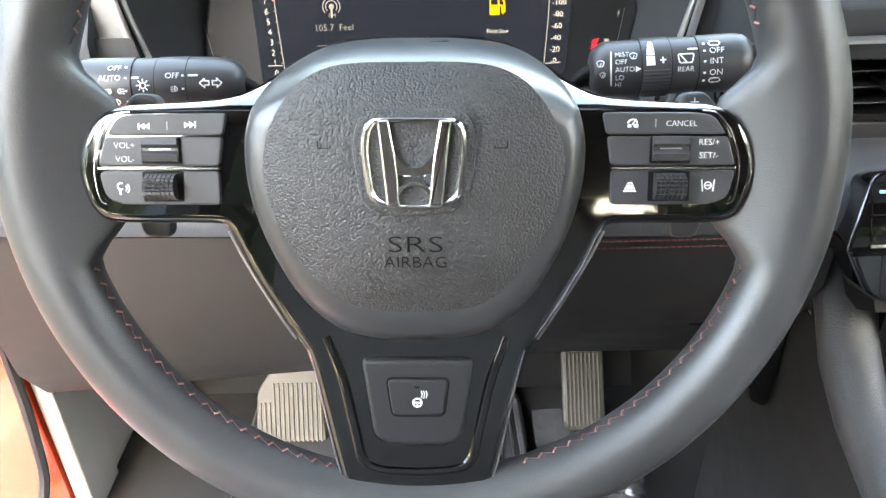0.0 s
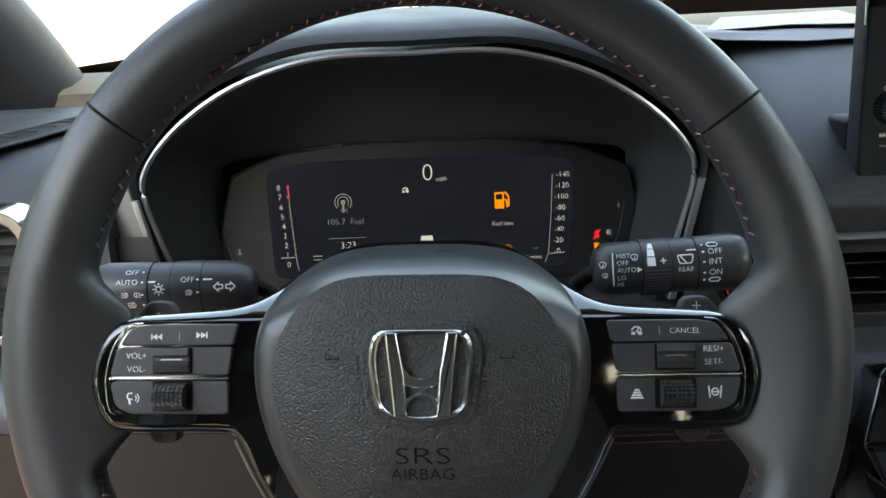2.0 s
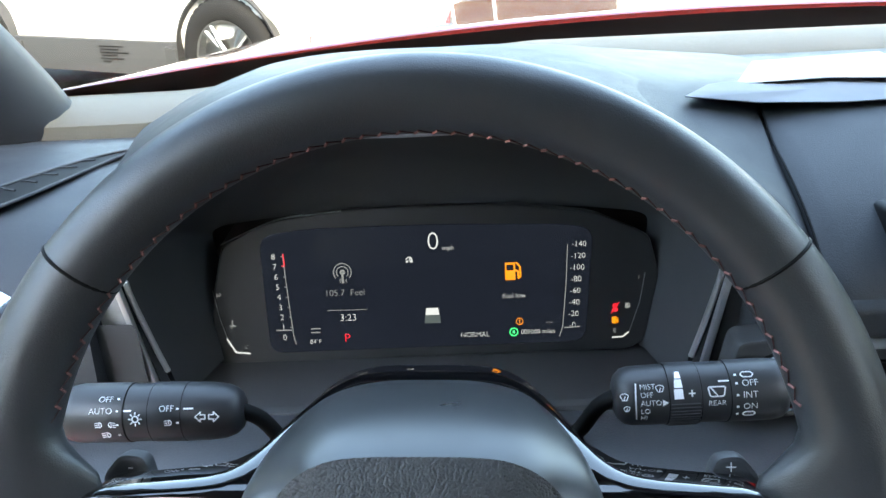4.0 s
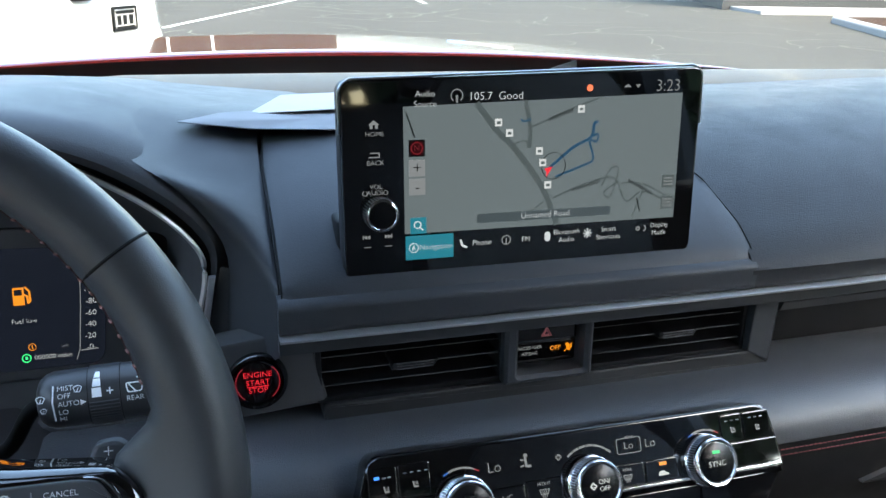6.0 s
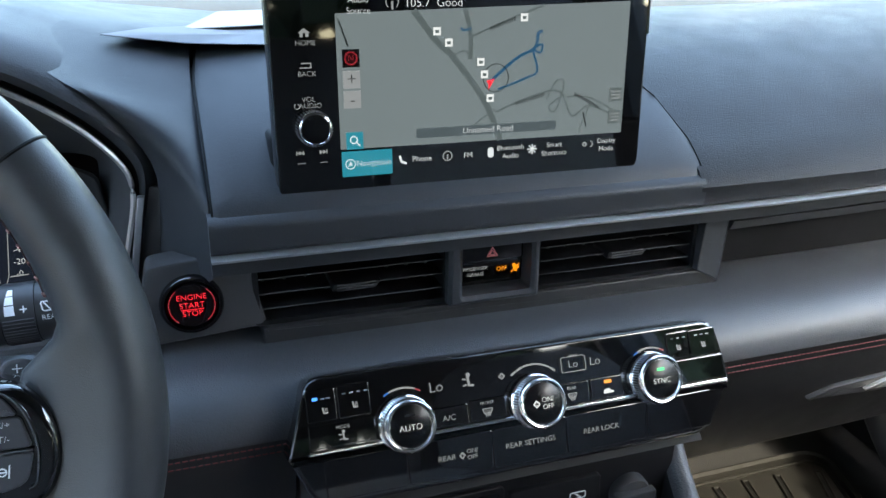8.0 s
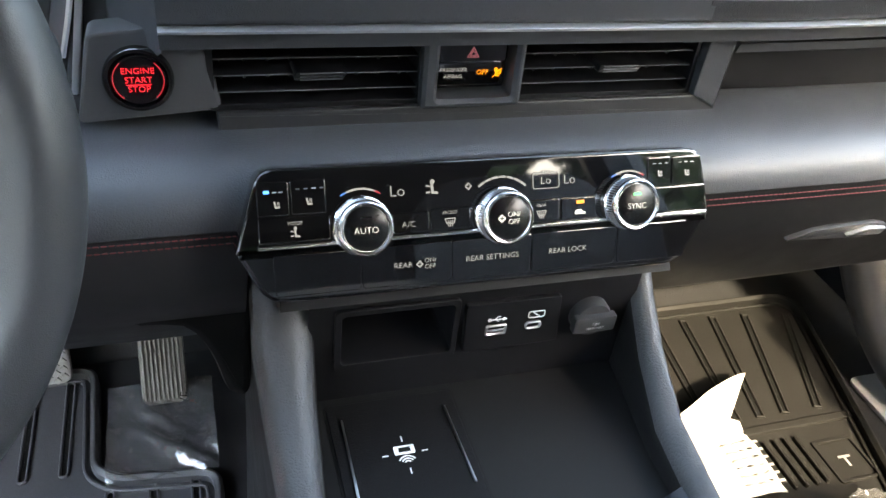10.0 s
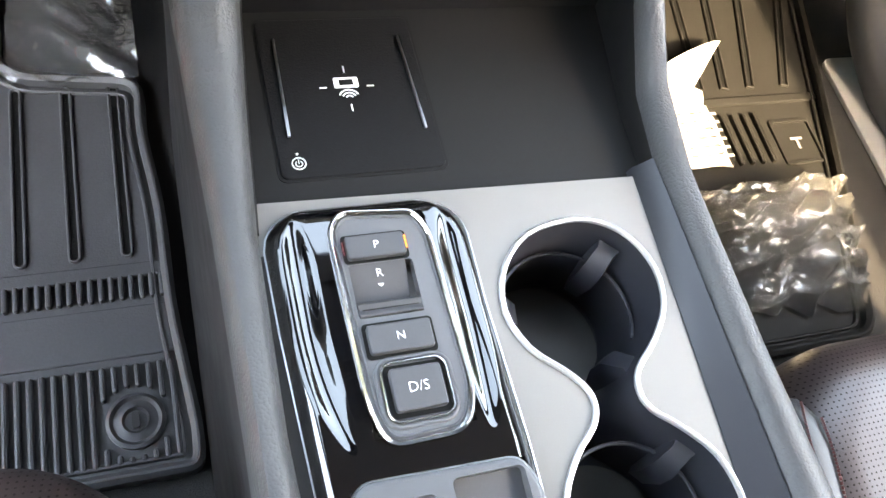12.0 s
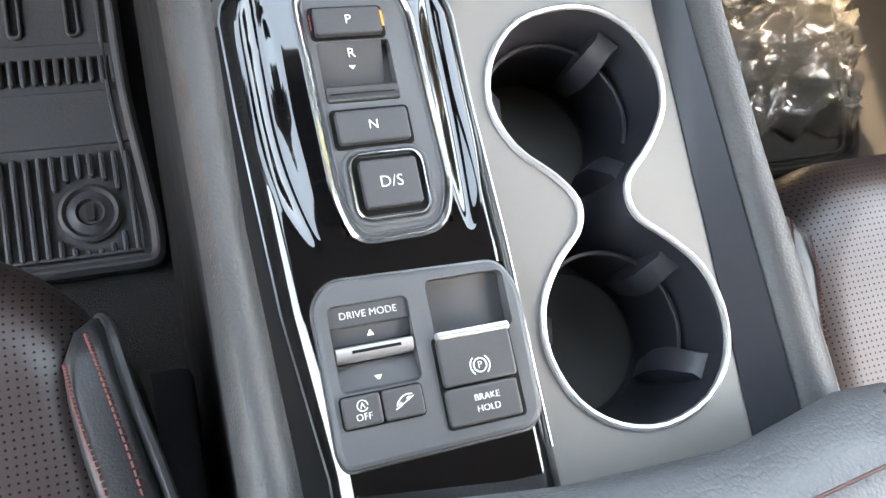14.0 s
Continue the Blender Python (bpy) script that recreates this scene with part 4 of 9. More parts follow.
            y = 0.4565 + 0.06 * max(0, x - 0.62) ** 2
            tube([(x, y - 0.0008, z), (x + 0.003, y - 0.0008, z)], 0.00045, 5, bm=bm)
    for z in (0.941, 0.936):
        for i in range(50):
            x = 0.06 + i * 0.0042
            y = 0.4562 + 0.05 * max(0, 0.1 - x)
            tube([(x, y - 0.0010, z), (x + 0.003, y - 0.0010, z)], 0.00045, 5, bm=bm)
    tagged(part("stitching", bm, M_REDTHREAD, d, "double red stitching", m=w), kind="stuff")
    bm = prism(rounded([(0.655, -0.006), (0.735, -0.011), (0.752, 0.001), (0.735, 0.006), (0.68, 0.003)], 0.004), 0, 0.004, 0.001)
    part("glovebox_latch", bm, M_STALK, d, "glovebox release handle", m=tilted(0, 0.462, 0.898, -10))
    part("latch_lever", prism(rounded([(0.71, -0.004), (0.745, -0.006), (0.748, 0.001), (0.73, 0.003)], 0.002), 0.004, 0.007, 0.001), M_STRIPMETAL, d, m=tilted(0, 0.462, 0.898, -10))
    # lower panel on the driver's side
    knee = [(0.4575, 0.9425), (0.46, 0.90), (0.475, 0.855), (0.50, 0.815), (0.53, 0.797), (0.60, 0.795), (0.70, 0.83), (0.70, 0.94)]
    part("knee_panel", loft([[(x + (0.085 * (0.9425 - z) / 0.18 if x < -0.39 else 0), y + 0.05 * max(0, 0.1 - x), z - (0.018 + 0.024 * max(0, -0.1 - x) / 0.2) * (z < 0.88)) for y, z in knee] for x in (-0.318, -0.3, -0.1, 0.05)]), M_KNEE, d, "grey panel below the wheel", m=w, smooth=50)
    # Right part darkened: shade cast by the driver is in its colour
    knee = [(0.4575, 0.9425), (0.462, 0.90), (0.48, 0.865), (0.525, 0.81), (0.575, 0.757), (0.60, 0.745), (0.70, 0.76), (0.70, 0.94)]
    part("knee_panel", loft([[(x, y + 0.05 * max(0, 0.1 - x), z) for y, z in knee] for x in (0.051, 0.1, 0.15, 0.252)]), M_BLACK, d, "panel above the pedals, darkened for the driver's shade", m=w, smooth=50)
    part("side_bracket", prism(spline([(0.170, 0.90), (0.172, 0.847), (0.2095, 0.837), (0.226, 0.81), (0.2345, 0.775), (0.2400, 0.766), (0.2527, 0.766), (0.2547, 0.82), (0.2547, 0.90)], 3), -0.14, 0.0, 0.006), M_SIDE, d, "bracket beside the console, darkened for shade", m=pose(0, 0.495, 0, 90))
    part("badge_plate", prism(rounded([(-0.021, -0.007), (0.021, -0.006), (0.021, 0.006), (-0.021, 0.007)], 0.002), 0, 0.006, 0.001), M_BLACK, d, "black label plate above the pedals", m=tilted(0.182, 0.588, 0.756, -42))
    sw = part("switch_block", box(-0.39, 0.905, 0, -0.302, 0.958, 0.02, 0.003), M_BLACK, d, "black switch block", m=pose(0, 0.502, 0, 90))
    for k in range(2):
        part("switch", box(-0.385 + k * 0.042, 0.909, 0.02, -0.347 + k * 0.042, 0.954, 0.024, 0.002), M_BUTTON, sw, m=pose(0, 0.502, 0, 90))
    # driver's side top and corner vent
    left = [(0.53, 0.99), (0.535, 1.05), (0.56, 1.08), (0.62, 1.094), (0.72, 1.099), (0.80, 1.097), (0.865, 1.088), (0.865, 1.0)]
    part("left_top", loft([[(x, *p) for p in left] for x in (-0.5, -0.4, -0.3, -0.25, -0.216)]), M_DASH, d, "smooth grey dash corner", m=w)
    def shelf(x):
        k = min(1, max(0, (0.12 - x) / 0.45))
        k = k * k * (3 - 2 * k)
        dy, dz = -0.055 * k, -0.030 * k - 0.008 * max(0, x - 0.8)
        return [(x, y + dy, z + dz) for y, z in ((0.92, 1.08), (0.925, 1.130), (0.932, 1.134), (0.96, 1.139), (0.99, 1.142), (1.05, 1.136), (1.07, 1.13), (1.07, 1.08))]
    part("rear_shelf", loft([shelf(x) for x in (-0.5, -0.42, -0.35, -0.3, -0.2, -0.1, 0.0, 0.1, 0.2, 0.5, 0.8, 1.0, 1.26)]), M_STRIP, d, "warm grey grained strip at the foot of the windscreen", m=w, smooth=50)
    # slim slanted side defroster on the dash corner
    leaf = [Vector(p) for p in ((-0.266, 0.772), (-0.277, 0.742), (-0.310, 0.638), (-0.344, 0.585), (-0.366, 0.60), (-0.339, 0.672), (-0.299, 0.745))]
    leaf = spline(leaf, 4)
    gr = part("defroster_grille", ring_plate(inset(leaf, -0.002), leaf, 0.0, 0.0022, bev=0.0008), M_DARK, d, "slim side defroster outlet", m=flat(1.100))
    part("defroster_well", prism(leaf, 0.0, 0.0004, 0), M_PRINTDARK, gr, "dark outlet", m=flat(1.100))
    for i in range(9):
        f = i / 8
        a, b = Vector((-0.290, 0.745)).lerp(Vector((-0.348, 0.592)), f), Vector((-0.303, 0.742)).lerp(Vector((-0.368, 0.612)), f)
        part("grille_bar", tube([(*a, 0.0008), (*b, 0.0008)], 0.0010, 5), M_BLACK, gr, m=flat(1.100))
    # binnacle over the instruments
    cx = -0.0105
    outer = []
    for y, half in ((0.556, [(x * 1.0 + (0.004 if x else 0), z + 0.004) for x, z in CHROME_HALF]),
                    (0.552, [(x + 0.008 * (x > 0.01), z + 0.008) for x, z in CHROME_HALF]),
                    (0.556, [(x + 0.013 * (x > 0.01), z + 0.013) for x, z in CHROME_HALF]),
                    (0.60, [(0, 1.180), (0.068, 1.178), (0.13, 1.165), (0.176, 1.14), (0.204, 1.108), (0.212, 1.075), (0.208, 1.04), (0.203, 1.01), (0.2, 0.98)]),
                    (0.66, [(0, 1.183), (0.07, 1.182), (0.135, 1.171), (0.19, 1.146), (0.228, 1.113), (0.24, 1.075), (0.24, 1.04), (0.24, 1.01), (0.24, 0.98)]),
                    (0.74, [(0, 1.178), (0.07, 1.177), (0.135, 1.168), (0.19, 1.147), (0.24, 1.12), (0.25, 1.075), (0.25, 1.04), (0.25, 1.01), (0.25, 0.98)]),
                    (0.84, [(0, 1.165), (0.07, 1.164), (0.135, 1.158), (0.19, 1.143), (0.24, 1.12), (0.25, 1.075), (0.25, 1.04), (0.25, 1.01), (0.25, 0.98)]),
                    (0.94, [(0, 1.15), (0.07, 1.15), (0.135, 1.146), (0.19, 1.135), (0.24, 1.11), (0.25, 1.075), (0.25, 1.04), (0.25, 1.01), (0.25, 0.98)])):
        outer.append(arch(cx, half, y))
    part("binnacle_hood", loft(outer, closed=False), M_DASH, d, "smooth grey hood over the instruments", m=w, smooth=60)
    rows = []
    for a, b, fall in (((0.182, 0.556, 0.990), (0.2150, 0.512, 1.030), None), ((0.1865, 0.553, 1.045), (0.2158, 0.506, 1.058), None), ((0.1885, 0.553, 1.085), (0.2158, 0.511, 1.0765), None), ((0.1775, 0.553, 1.111), (0.2158, 0.529, 1.0900), None), ((0.1575, 0.554, 1.135), (0.2158, 0.559, 1.1070), None), ((0.1375, 0.560, 1.1487), (0.2158, 0.599, 1.1235), -0.45), ((0.120, 0.585, 1.1618), (0.2164, 0.632, 1.1372), -0.40), ((0.110, 0.63, 1.1710), (0.2210, 0.662, 1.1458), -0.28), ((0.105, 0.69, 1.1740), (0.2400, 0.684, 1.1492), -0.22), ((0.100, 0.78, 1.1677), (0.2750, 0.735, 1.1492), -0.17), ((0.098, 0.86, 1.1583), (0.2750, 0.86, 1.1405), -0.12), ((0.098, 0.935, 1.1485), (0.2750, 0.935, 1.1315), -0.10)):
        a, b = Vector(a), Vector(b)
        c = (a + b) / 2 + Vector((0.004, -0.006, 0.004)) if fall is None else a + Vector((0.5 * (b.x - a.x), 0.4 * (b.y - a.y), 0.5 * (b.x - a.x) * fall))
        rows.append([a * (1 - k) ** 2 + c * 2 * k * (1 - k) + b * k * k for k in (n / 14 for n in range(15))])
    rows = [list(r) for r in zip(*[spline(col, 3, False) for col in zip(*rows)])]
    part("hood_fairing", loft(rows, closed=False), M_DASH, d, "smooth grey fairing between hood and display", m=w, smooth=70)
    inner = [arch(cx, [(x, z) for x, z in CHROME_HALF], 0.557), arch(cx, [(x * 0.985, z - 0.002 * (z > 1.1)) for x, z in CHROME_HALF], 0.575), arch(cx, [(x * 0.93, 1.09 + (z - 1.09) * 0.8 if z > 1.09 else z) for x, z in CHROME_HALF], 0.61), arch(cx, [(x * 0.90, 1.075 + (z - 1.09) * 0.62 if z > 1.09 else z - 0.012) for x, z in CHROME_HALF], 0.64), arch(cx, [(x * 0.86, 1.072 + (z - 1.09) * 0.15 if z > 1.09 else z - 0.012) for x, z in CHROME_HALF], 0.649)]
    part("binnacle_lining", loft(inner, closed=False), M_VISOR, d, "grey lining round the instruments", m=w, smooth=60)
    part("binnacle_trim", tube(arch(cx, CHROME_HALF[:-1], 0.554), 0.0019, 6, squash=1.0), M_BRIGHT, d, "thin silver edge of the binnacle", m=w)
    # Left cheek paler than the right: its stronger light is in the colour
    for q, mat, band in ((-1, M_GREYTRIM, ((-0.2035, 1.082), (-0.1975, 1.060), (-0.1850, 0.984), (-0.2045, 0.984), (-0.2170, 1.045), (-0.2210, 1.078))), (1, M_DARK, ((0.1600, 0.984), (0.1860, 0.984), (0.1990, 1.075), (0.1800, 1.080), (0.1740, 1.050)))):
        part("binnacle_cheek", prism(rounded(list(band), 0.003), 0, 0.012, 0.002), mat, d, "satin grey cheek beside the instruments, left one coloured as lit", m=pose(0, 0.566, 0, 90))
        foot = [(q * 0.1905, 1.074), (q * 0.1862, 1.074), (q * 0.1705, 0.988), (q * 0.1752, 0.988)] if q > 0 else [(-0.1910, 1.074), (-0.1772, 0.988), (-0.1730, 0.988), (-0.1868, 1.074)]
        part("binnacle_foot", prism(foot, 0, 0.004, 0.001), M_BRIGHT, d, "silver foot of the binnacle edge", m=pose(cx, 0.552, 0, 90))
    part("column_shroud", loft([[(x * k, y, 0.985 + z * k) for x, z in ((-0.075, -0.05), (-0.06, -0.075), (0.06, -0.075), (0.075, -0.05), (0.075, -0.01), (0.05, 0.005), (-0.05, 0.005), (-0.075, -0.01))] for y, k in ((0.39, 0.85), (0.41, 1.0), (0.5, 1.0), (0.56, 1.0))]), M_BLACK, d, "black steering column shroud", m=w)
    part("under_gauge", box(-0.22, 0.545, 0.93, 0.215, 0.66, 0.982, 0.006), M_DARK, d, "grey panel below the instruments", m=w)
    part("button_surround", prism(rounded([(0.165, -0.046), (0.247, -0.040), (0.236, 0.006), (0.214, 0.012), (0.176, 0.008)], 0.005), -0.02, 0.002, 0.002), M_DARK, d, "dark panel round the start button", m=tilted(0, 0.522, 1.03, 3))
    # corner vent by the driver's door
    v = thing("side_air_vent", tilted(-0.325, 0.52, 1.035, 5), "black side air vent with silver surround", "air vent")
    part("frame", ring_plate(rrect(-0.09, -0.045, 0.068, 0.045, 0.02), rrect(-0.084, -0.039, 0.062, 0.039, 0.017), -0.02, 0.008), M_CHROME, v, "silver surround")
    part("backing", prism(rrect(-0.084, -0.039, 0.062, 0.039, 0.017), -0.06, -0.03, 0), M_BLACK, v)
    for i in range(5):
        part("slat", box(-0.083, -0.029 + i * 0.0145, -0.022, 0.061, -0.026 + i * 0.0145, -0.002, 0.0008), M_BLACK, v)
    part("left_fascia", fill(rrect(-0.5, 0.985, -0.19, 1.05, 0.004), [], 0), M_DARK, d, m=pose(0, 0.545, 0, 90))


def vents():
    m = tilted(0, 0.52, 1.03, 3)
    for name, x0, x1, px in (("air_vent", 0.2405, 0.3690, 0.305), ("air_vent", 0.4365, 0.570, 0.51)):
        v = thing(name, m @ pose((x0 + x1) / 2, -0.04, 0), "black centre air vent with horizontal slats", "air vent", "centre air vents")
        part("backing", box(x0, -0.040, -0.05, x1, 0.006, -0.045, 0), M_INLAY, v, m=m)
        part("frame", ring_plate(rrect(x0 - 0.002, -0.0405, x1 + 0.002, 0.008, 0.003), rrect(x0 + 0.002, -0.0365, x1 - 0.001, 0.0055, 0.002), -0.045, 0.0), M_INLAY, v, m=m)
        for i in range(4):
            y = -0.030 + i * 0.0105
            bm = loft([[(x0, y, -0.03), (x0, y + 0.0006, -0.006), (x0, y - 0.0003, -0.004), (x0, y - 0.0012, -0.006), (x0, y - 0.0012, -0.03)], [(x1, y, -0.03), (x1, y + 0.0006, -0.006), (x1, y - 0.0003, -0.004), (x1, y - 0.0012, -0.006), (x1, y - 0.0012, -0.03)]])
            slat = part("slat", bm, M_INLAY, v, m=m)
            part("slat_edge", tube([(x0 + 0.001, y - 0.0003, -0.0041), (x1 - 0.001, y - 0.0003, -0.0041)], 0.00042, 6), M_SATINGREY, slat, "thin grey edge", m=m)
        part("vane_knob", prism(rounded([(px - 0.016, -0.0218), (px + 0.015, -0.0212), (px + 0.018, -0.0168), (px - 0.015, -0.0162)], 0.002), -0.02, 0.002, 0.0015), M_INLAY, v, "vane adjuster", m=m)
        for k in (-0.0212, -0.0192, -0.0172):
            part("knob_rib", tube([(px - 0.012, k, 0.002), (px + 0.014, k + 0.0003, 0.002)], 0.0005, 5), M_BUTTON, v, m=m)
        for i in range(9):
            x = x0 + (x1 - x0) * (i + 0.5) / 9
            part("vertical_vane", box(x - 0.0008, -0.038, -0.042, x + 0.0008, 0.004, -0.024, 0), M_INLAY, v, m=m)
    part_frame = thing("vent_surround", m @ pose(0.58, -0.04, 0), "grey angled bracket beside the air vents", "trim panel")
    bm = prism(rounded([(0.5715, -0.0385), (0.593, -0.0500), (0.5975, 0.0185), (0.5755, 0.0165)], 0.002), -0.03, 0.006, 0.0015)
    part("bracket", bm, M_DASH, part_frame, m=m)
    part("lower_bar", prism(rounded([(0.243, -0.0545), (0.594, -0.0525), (0.594, -0.0395), (0.243, -0.0405)], 0.002), -0.03, 0.004, 0.0015), M_BEZEL, part_frame, "dark lip below the vents", m=m)
    # hazard switch and airbag lamp
    h = thing("hazard_switch_panel", m @ pose(0.403, -0.03, 0), "black hazard switch panel with airbag lamp", "switch panel")
    part("housing", ring_plate(rrect(0.3685, -0.0405, 0.4365, 0.0085, 0.002), rrect(0.3785, -0.0345, 0.4300, 0.003, 0.002), -0.03, 0.010, bev=0.0025), M_DASH, h, "grey bevelled housing", m=m)
    part("hazard_button", box(0.381, -0.0135, -0.02, 0.4275, 0.0, -0.001, 0.001), M_GLOSS, h, m=m)
    part("lamp_window", box(0.380, -0.032, -0.02, 0.4285, -0.0142, -0.004, 0.001), M_GLOSS, h, m=m)
    bars(stroke([(0.400, -0.0098), (0.4075, -0.0098), (0.40375, -0.0035)], 0.0008, True) + stroke([(0.4017, -0.0088), (0.4058, -0.0088), (0.40375, -0.0054)], 0.0005, True), -0.0006, shader("hazard_red", (0.75, 0.2, 0.2), 0.4), h, m, "hazard_triangle")
    words("PASSENGER", 0.0036, 0.3925, -0.0195, -0.0036, M_DIM, h, m)
    words("AIRBAG", 0.0036, 0.3925, -0.0240, -0.0036, M_DIM, h, m)
    words("OFF", 0.0048, 0.4125, -0.0215, -0.0036, M_AMBER, h, m)
    bars(stroke(arc(0.4218, -0.0196, 0.0009, 0, 360, 8), 0.0007) + stroke([(0.4218, -0.021), (0.4224, -0.0238), (0.4242, -0.0241)], 0.0009) + stroke(arc(0.4241, -0.0215, 0.0013, 0, 360, 8), 0.0008) + stroke([(0.4200, -0.0250), (0.4258, -0.0190)], 0.0005), -0.0036, M_AMBER, h, m, "airbag_lamp")
    # start button
    s = thing("start_button", m @ pose(0.2010, -0.018, 0), "round engine start button with red lit print", "button")
    part("bezel", lathe([(0.0165, -0.01), (0.0195, -0.006), (0.0195, 0.003), (0.0185, 0.0045), (0.0165, 0.0045), (0.0155, 0.002)], 40), M_GLOSS, s)
    part("cap", lathe([(0.0155, -0.006), (0.0155, 0.0025), (0.0145, 0.0035), (0.013, 0.0036), (0.0, 0.003)], 40), M_GLOSS, s)
    for a0, a1 in ((-50, 48), (132, 230)):
        bars(stroke(arc(0, 0, 0.0138, a0, a1, 14), 0.0006), 0.0042, M_REDDIM, s, name="light_arc")
    for t, y in (("ENGINE", 0.0055), ("START", 0.0), ("STOP", -0.0055)):
        words(t, 0.0052, 0, y, 0.0041, M_REDLIT, s)
    bars([(-0.007, -0.0029, 0.007, -0.0026)], 0.0041, M_REDLIT, s, name="divider")


# ---- steering wheel ----
WHEEL = tilted(0, 0.356, 1.056, 22, -1.5)
AIRBAG_HALF = [(0, 0.0480), (0.022, 0.0475), (0.040, 0.0445), (0.0525, 0.0380), (0.0630, 0.0275), (0.0690, 0.0160), (0.0722, 0.0040), (0.0728, -0.0080), (0.0712, -0.0215), (0.0668, -0.0370), (0.0600, -0.0520), (0.0515, -0.0660), (0.0395, -0.0780), (0.0255, -0.0848), (0, -0.0872)]
FACE_HALF = [(0, 0.0330), (0.020, 0.0328), (0.034, 0.0310), (0.0455, 0.0255), (0.0540, 0.0165), (0.0595, 0.0070), (0.0625, -0.0030), (0.0630, -0.0120), (0.0615, -0.0225), (0.0570, -0.0350), (0.0505, -0.0465), (0.0430, -0.0570), (0.0330, -0.0660), (0.0210, -0.0705), (0, -0.0720)]
SPOKE_HALF = [(0, 0.0506), (0.026, 0.0502), (0.041, 0.0468), (0.0520, 0.0400), (0.0640, 0.0300), (0.0730, 0.0232), (0.0855, 0.0190), (0.112, 0.0168), (0.129, 0.0152), (0.1395, 0.0080), (0.1455, -0.005), (0.1458, -0.018), (0.1395, -0.0315), (0.126, -0.0350), (0.090, -0.0352), (0.0815, -0.0385), (0.0740, -0.054), (0.0620, -0.0745), (0.0535, -0.0875), (0.0475, -0.10), (0.0365, -0.149), (0.032, -0.1575), (0.018, -0.1605), (0, -0.162)]


def lean(y):
    """How far the upper part of the hub falls away towards the dash."""
    return 0.066 * max(0.0, (y - 0.013) / 0.0376) ** 1.25


def wheel_icon(kind, x, y, s):
    """Strokes of a small printed symbol."""
    if kind == "prev":
        return [[(x - s, y - 0.5 * s), (x - 0.8 * s, y - 0.5 * s), (x - 0.8 * s, y + 0.5 * s), (x - s, y + 0.5 * s)], [(x - 0.8 * s, y), (x, y - 0.5 * s), (x, y + 0.5 * s)], [(x, y), (x + 0.8 * s, y - 0.5 * s), (x + 0.8 * s, y + 0.5 * s)]]
    if kind == "next":
        return [[(2 * x - p[0], p[1]) for p in q] for q in wheel_icon("prev", x, y, s)]
    if kind == "voice":
        return stroke(arc(x - 0.4 * s, y + 0.3 * s, 0.5 * s, 60, 300, 8), 0.2 * s) + stroke([(x - 0.6 * s, y - 0.2 * s), (x - 0.5 * s, y - 0.9 * s)], 0.3 * s) + stroke(arc(x, y, 0.5 * s, -45, 45, 5), 0.15 * s) + stroke(arc(x, y, 0.9 * s, -45, 45, 5), 0.15 * s)
    if kind == "cruise":
        return stroke(arc(x, y - 0.3 * s, 0.8 * s, 20, 160, 8), 0.25 * s) + [[(x - 0.8 * s, y - 0.8 * s), (x - 0.2 * s, y - 0.8 * s), (x - 0.2 * s, y - 0.3 * s), (x - 0.8 * s, y - 0.3 * s)], [(x + 0.2 * s, y - 0.8 * s), (x + 0.9 * s, y - 0.8 * s), (x + 0.9 * s, y - 0.2 * s), (x + 0.2 * s, y - 0.2 * s)]] + stroke([(x, y - 0.3 * s), (x + 0.5 * s, y + 0.5 * s)], 0.2 * s)
    if kind == "dist":
        return [[(x - s * (0.35 + 0.2 * i), y + s * (0.75 - 0.42 * i)), (x - s * (0.45 + 0.2 * i), y + s * (0.45 - 0.42 * i)), (x + s * (0.45 + 0.2 * i), y + s * (0.45 - 0.42 * i)), (x + s * (0.35 + 0.2 * i), y + s * (0.75 - 0.42 * i))] for i in range(4)]
    if kind == "lane":
        return stroke(arc(x, y, 0.55 * s, 0, 360, 12), 0.18 * s) + stroke([(x - 0.5 * s, y), (x + 0.5 * s, y)], 0.2 * s) + stroke([(x - 1.0 * s, y + 0.9 * s), (x - 0.8 * s, y - 0.9 * s)], 0.2 * s) + stroke([(x + 1.0 * s, y + 0.9 * s), (x + 0.8 * s, y - 0.9 * s)], 0.2 * s)
    if kind == "sunbulb":
        return stroke(arc(x, y, 0.5 * s, 0, 360, 10), 0.18 * s) + [q for i in range(8) for q in stroke([(x + 0.75 * s * math.cos(i * 0.785), y + 0.75 * s * math.sin(i * 0.785)), (x + 1.05 * s * math.cos(i * 0.785), y + 1.05 * s * math.sin(i * 0.785))], 0.16 * s)]
    if kind == "beam":
        return stroke(arc(x + 0.1 * s, y, 0.6 * s, -90, 90, 8) + [Vector((x + 0.1 * s, y + 0.6 * s)), Vector((x + 0.1 * s, y - 0.6 * s))], 0.16 * s) + [q for i in range(3) for q in stroke([(x - 0.2 * s, y + (0.5 - 0.5 * i) * s), (x - 0.9 * s, y + (0.4 - 0.5 * i) * s)], 0.15 * s)]
    if kind == "arrows":
        out = []
        for d in (-1, 1):
            out += stroke([(x + d * 0.2 * s, y + 0.22 * s), (x + d * 0.7 * s, y + 0.22 * s), (x + d * 0.7 * s, y + 0.5 * s), (x + d * 1.25 * s, y), (x + d * 0.7 * s, y - 0.5 * s), (x + d * 0.7 * s, y - 0.22 * s), (x + d * 0.2 * s, y - 0.22 * s)], 0.12 * s, True)
        return out
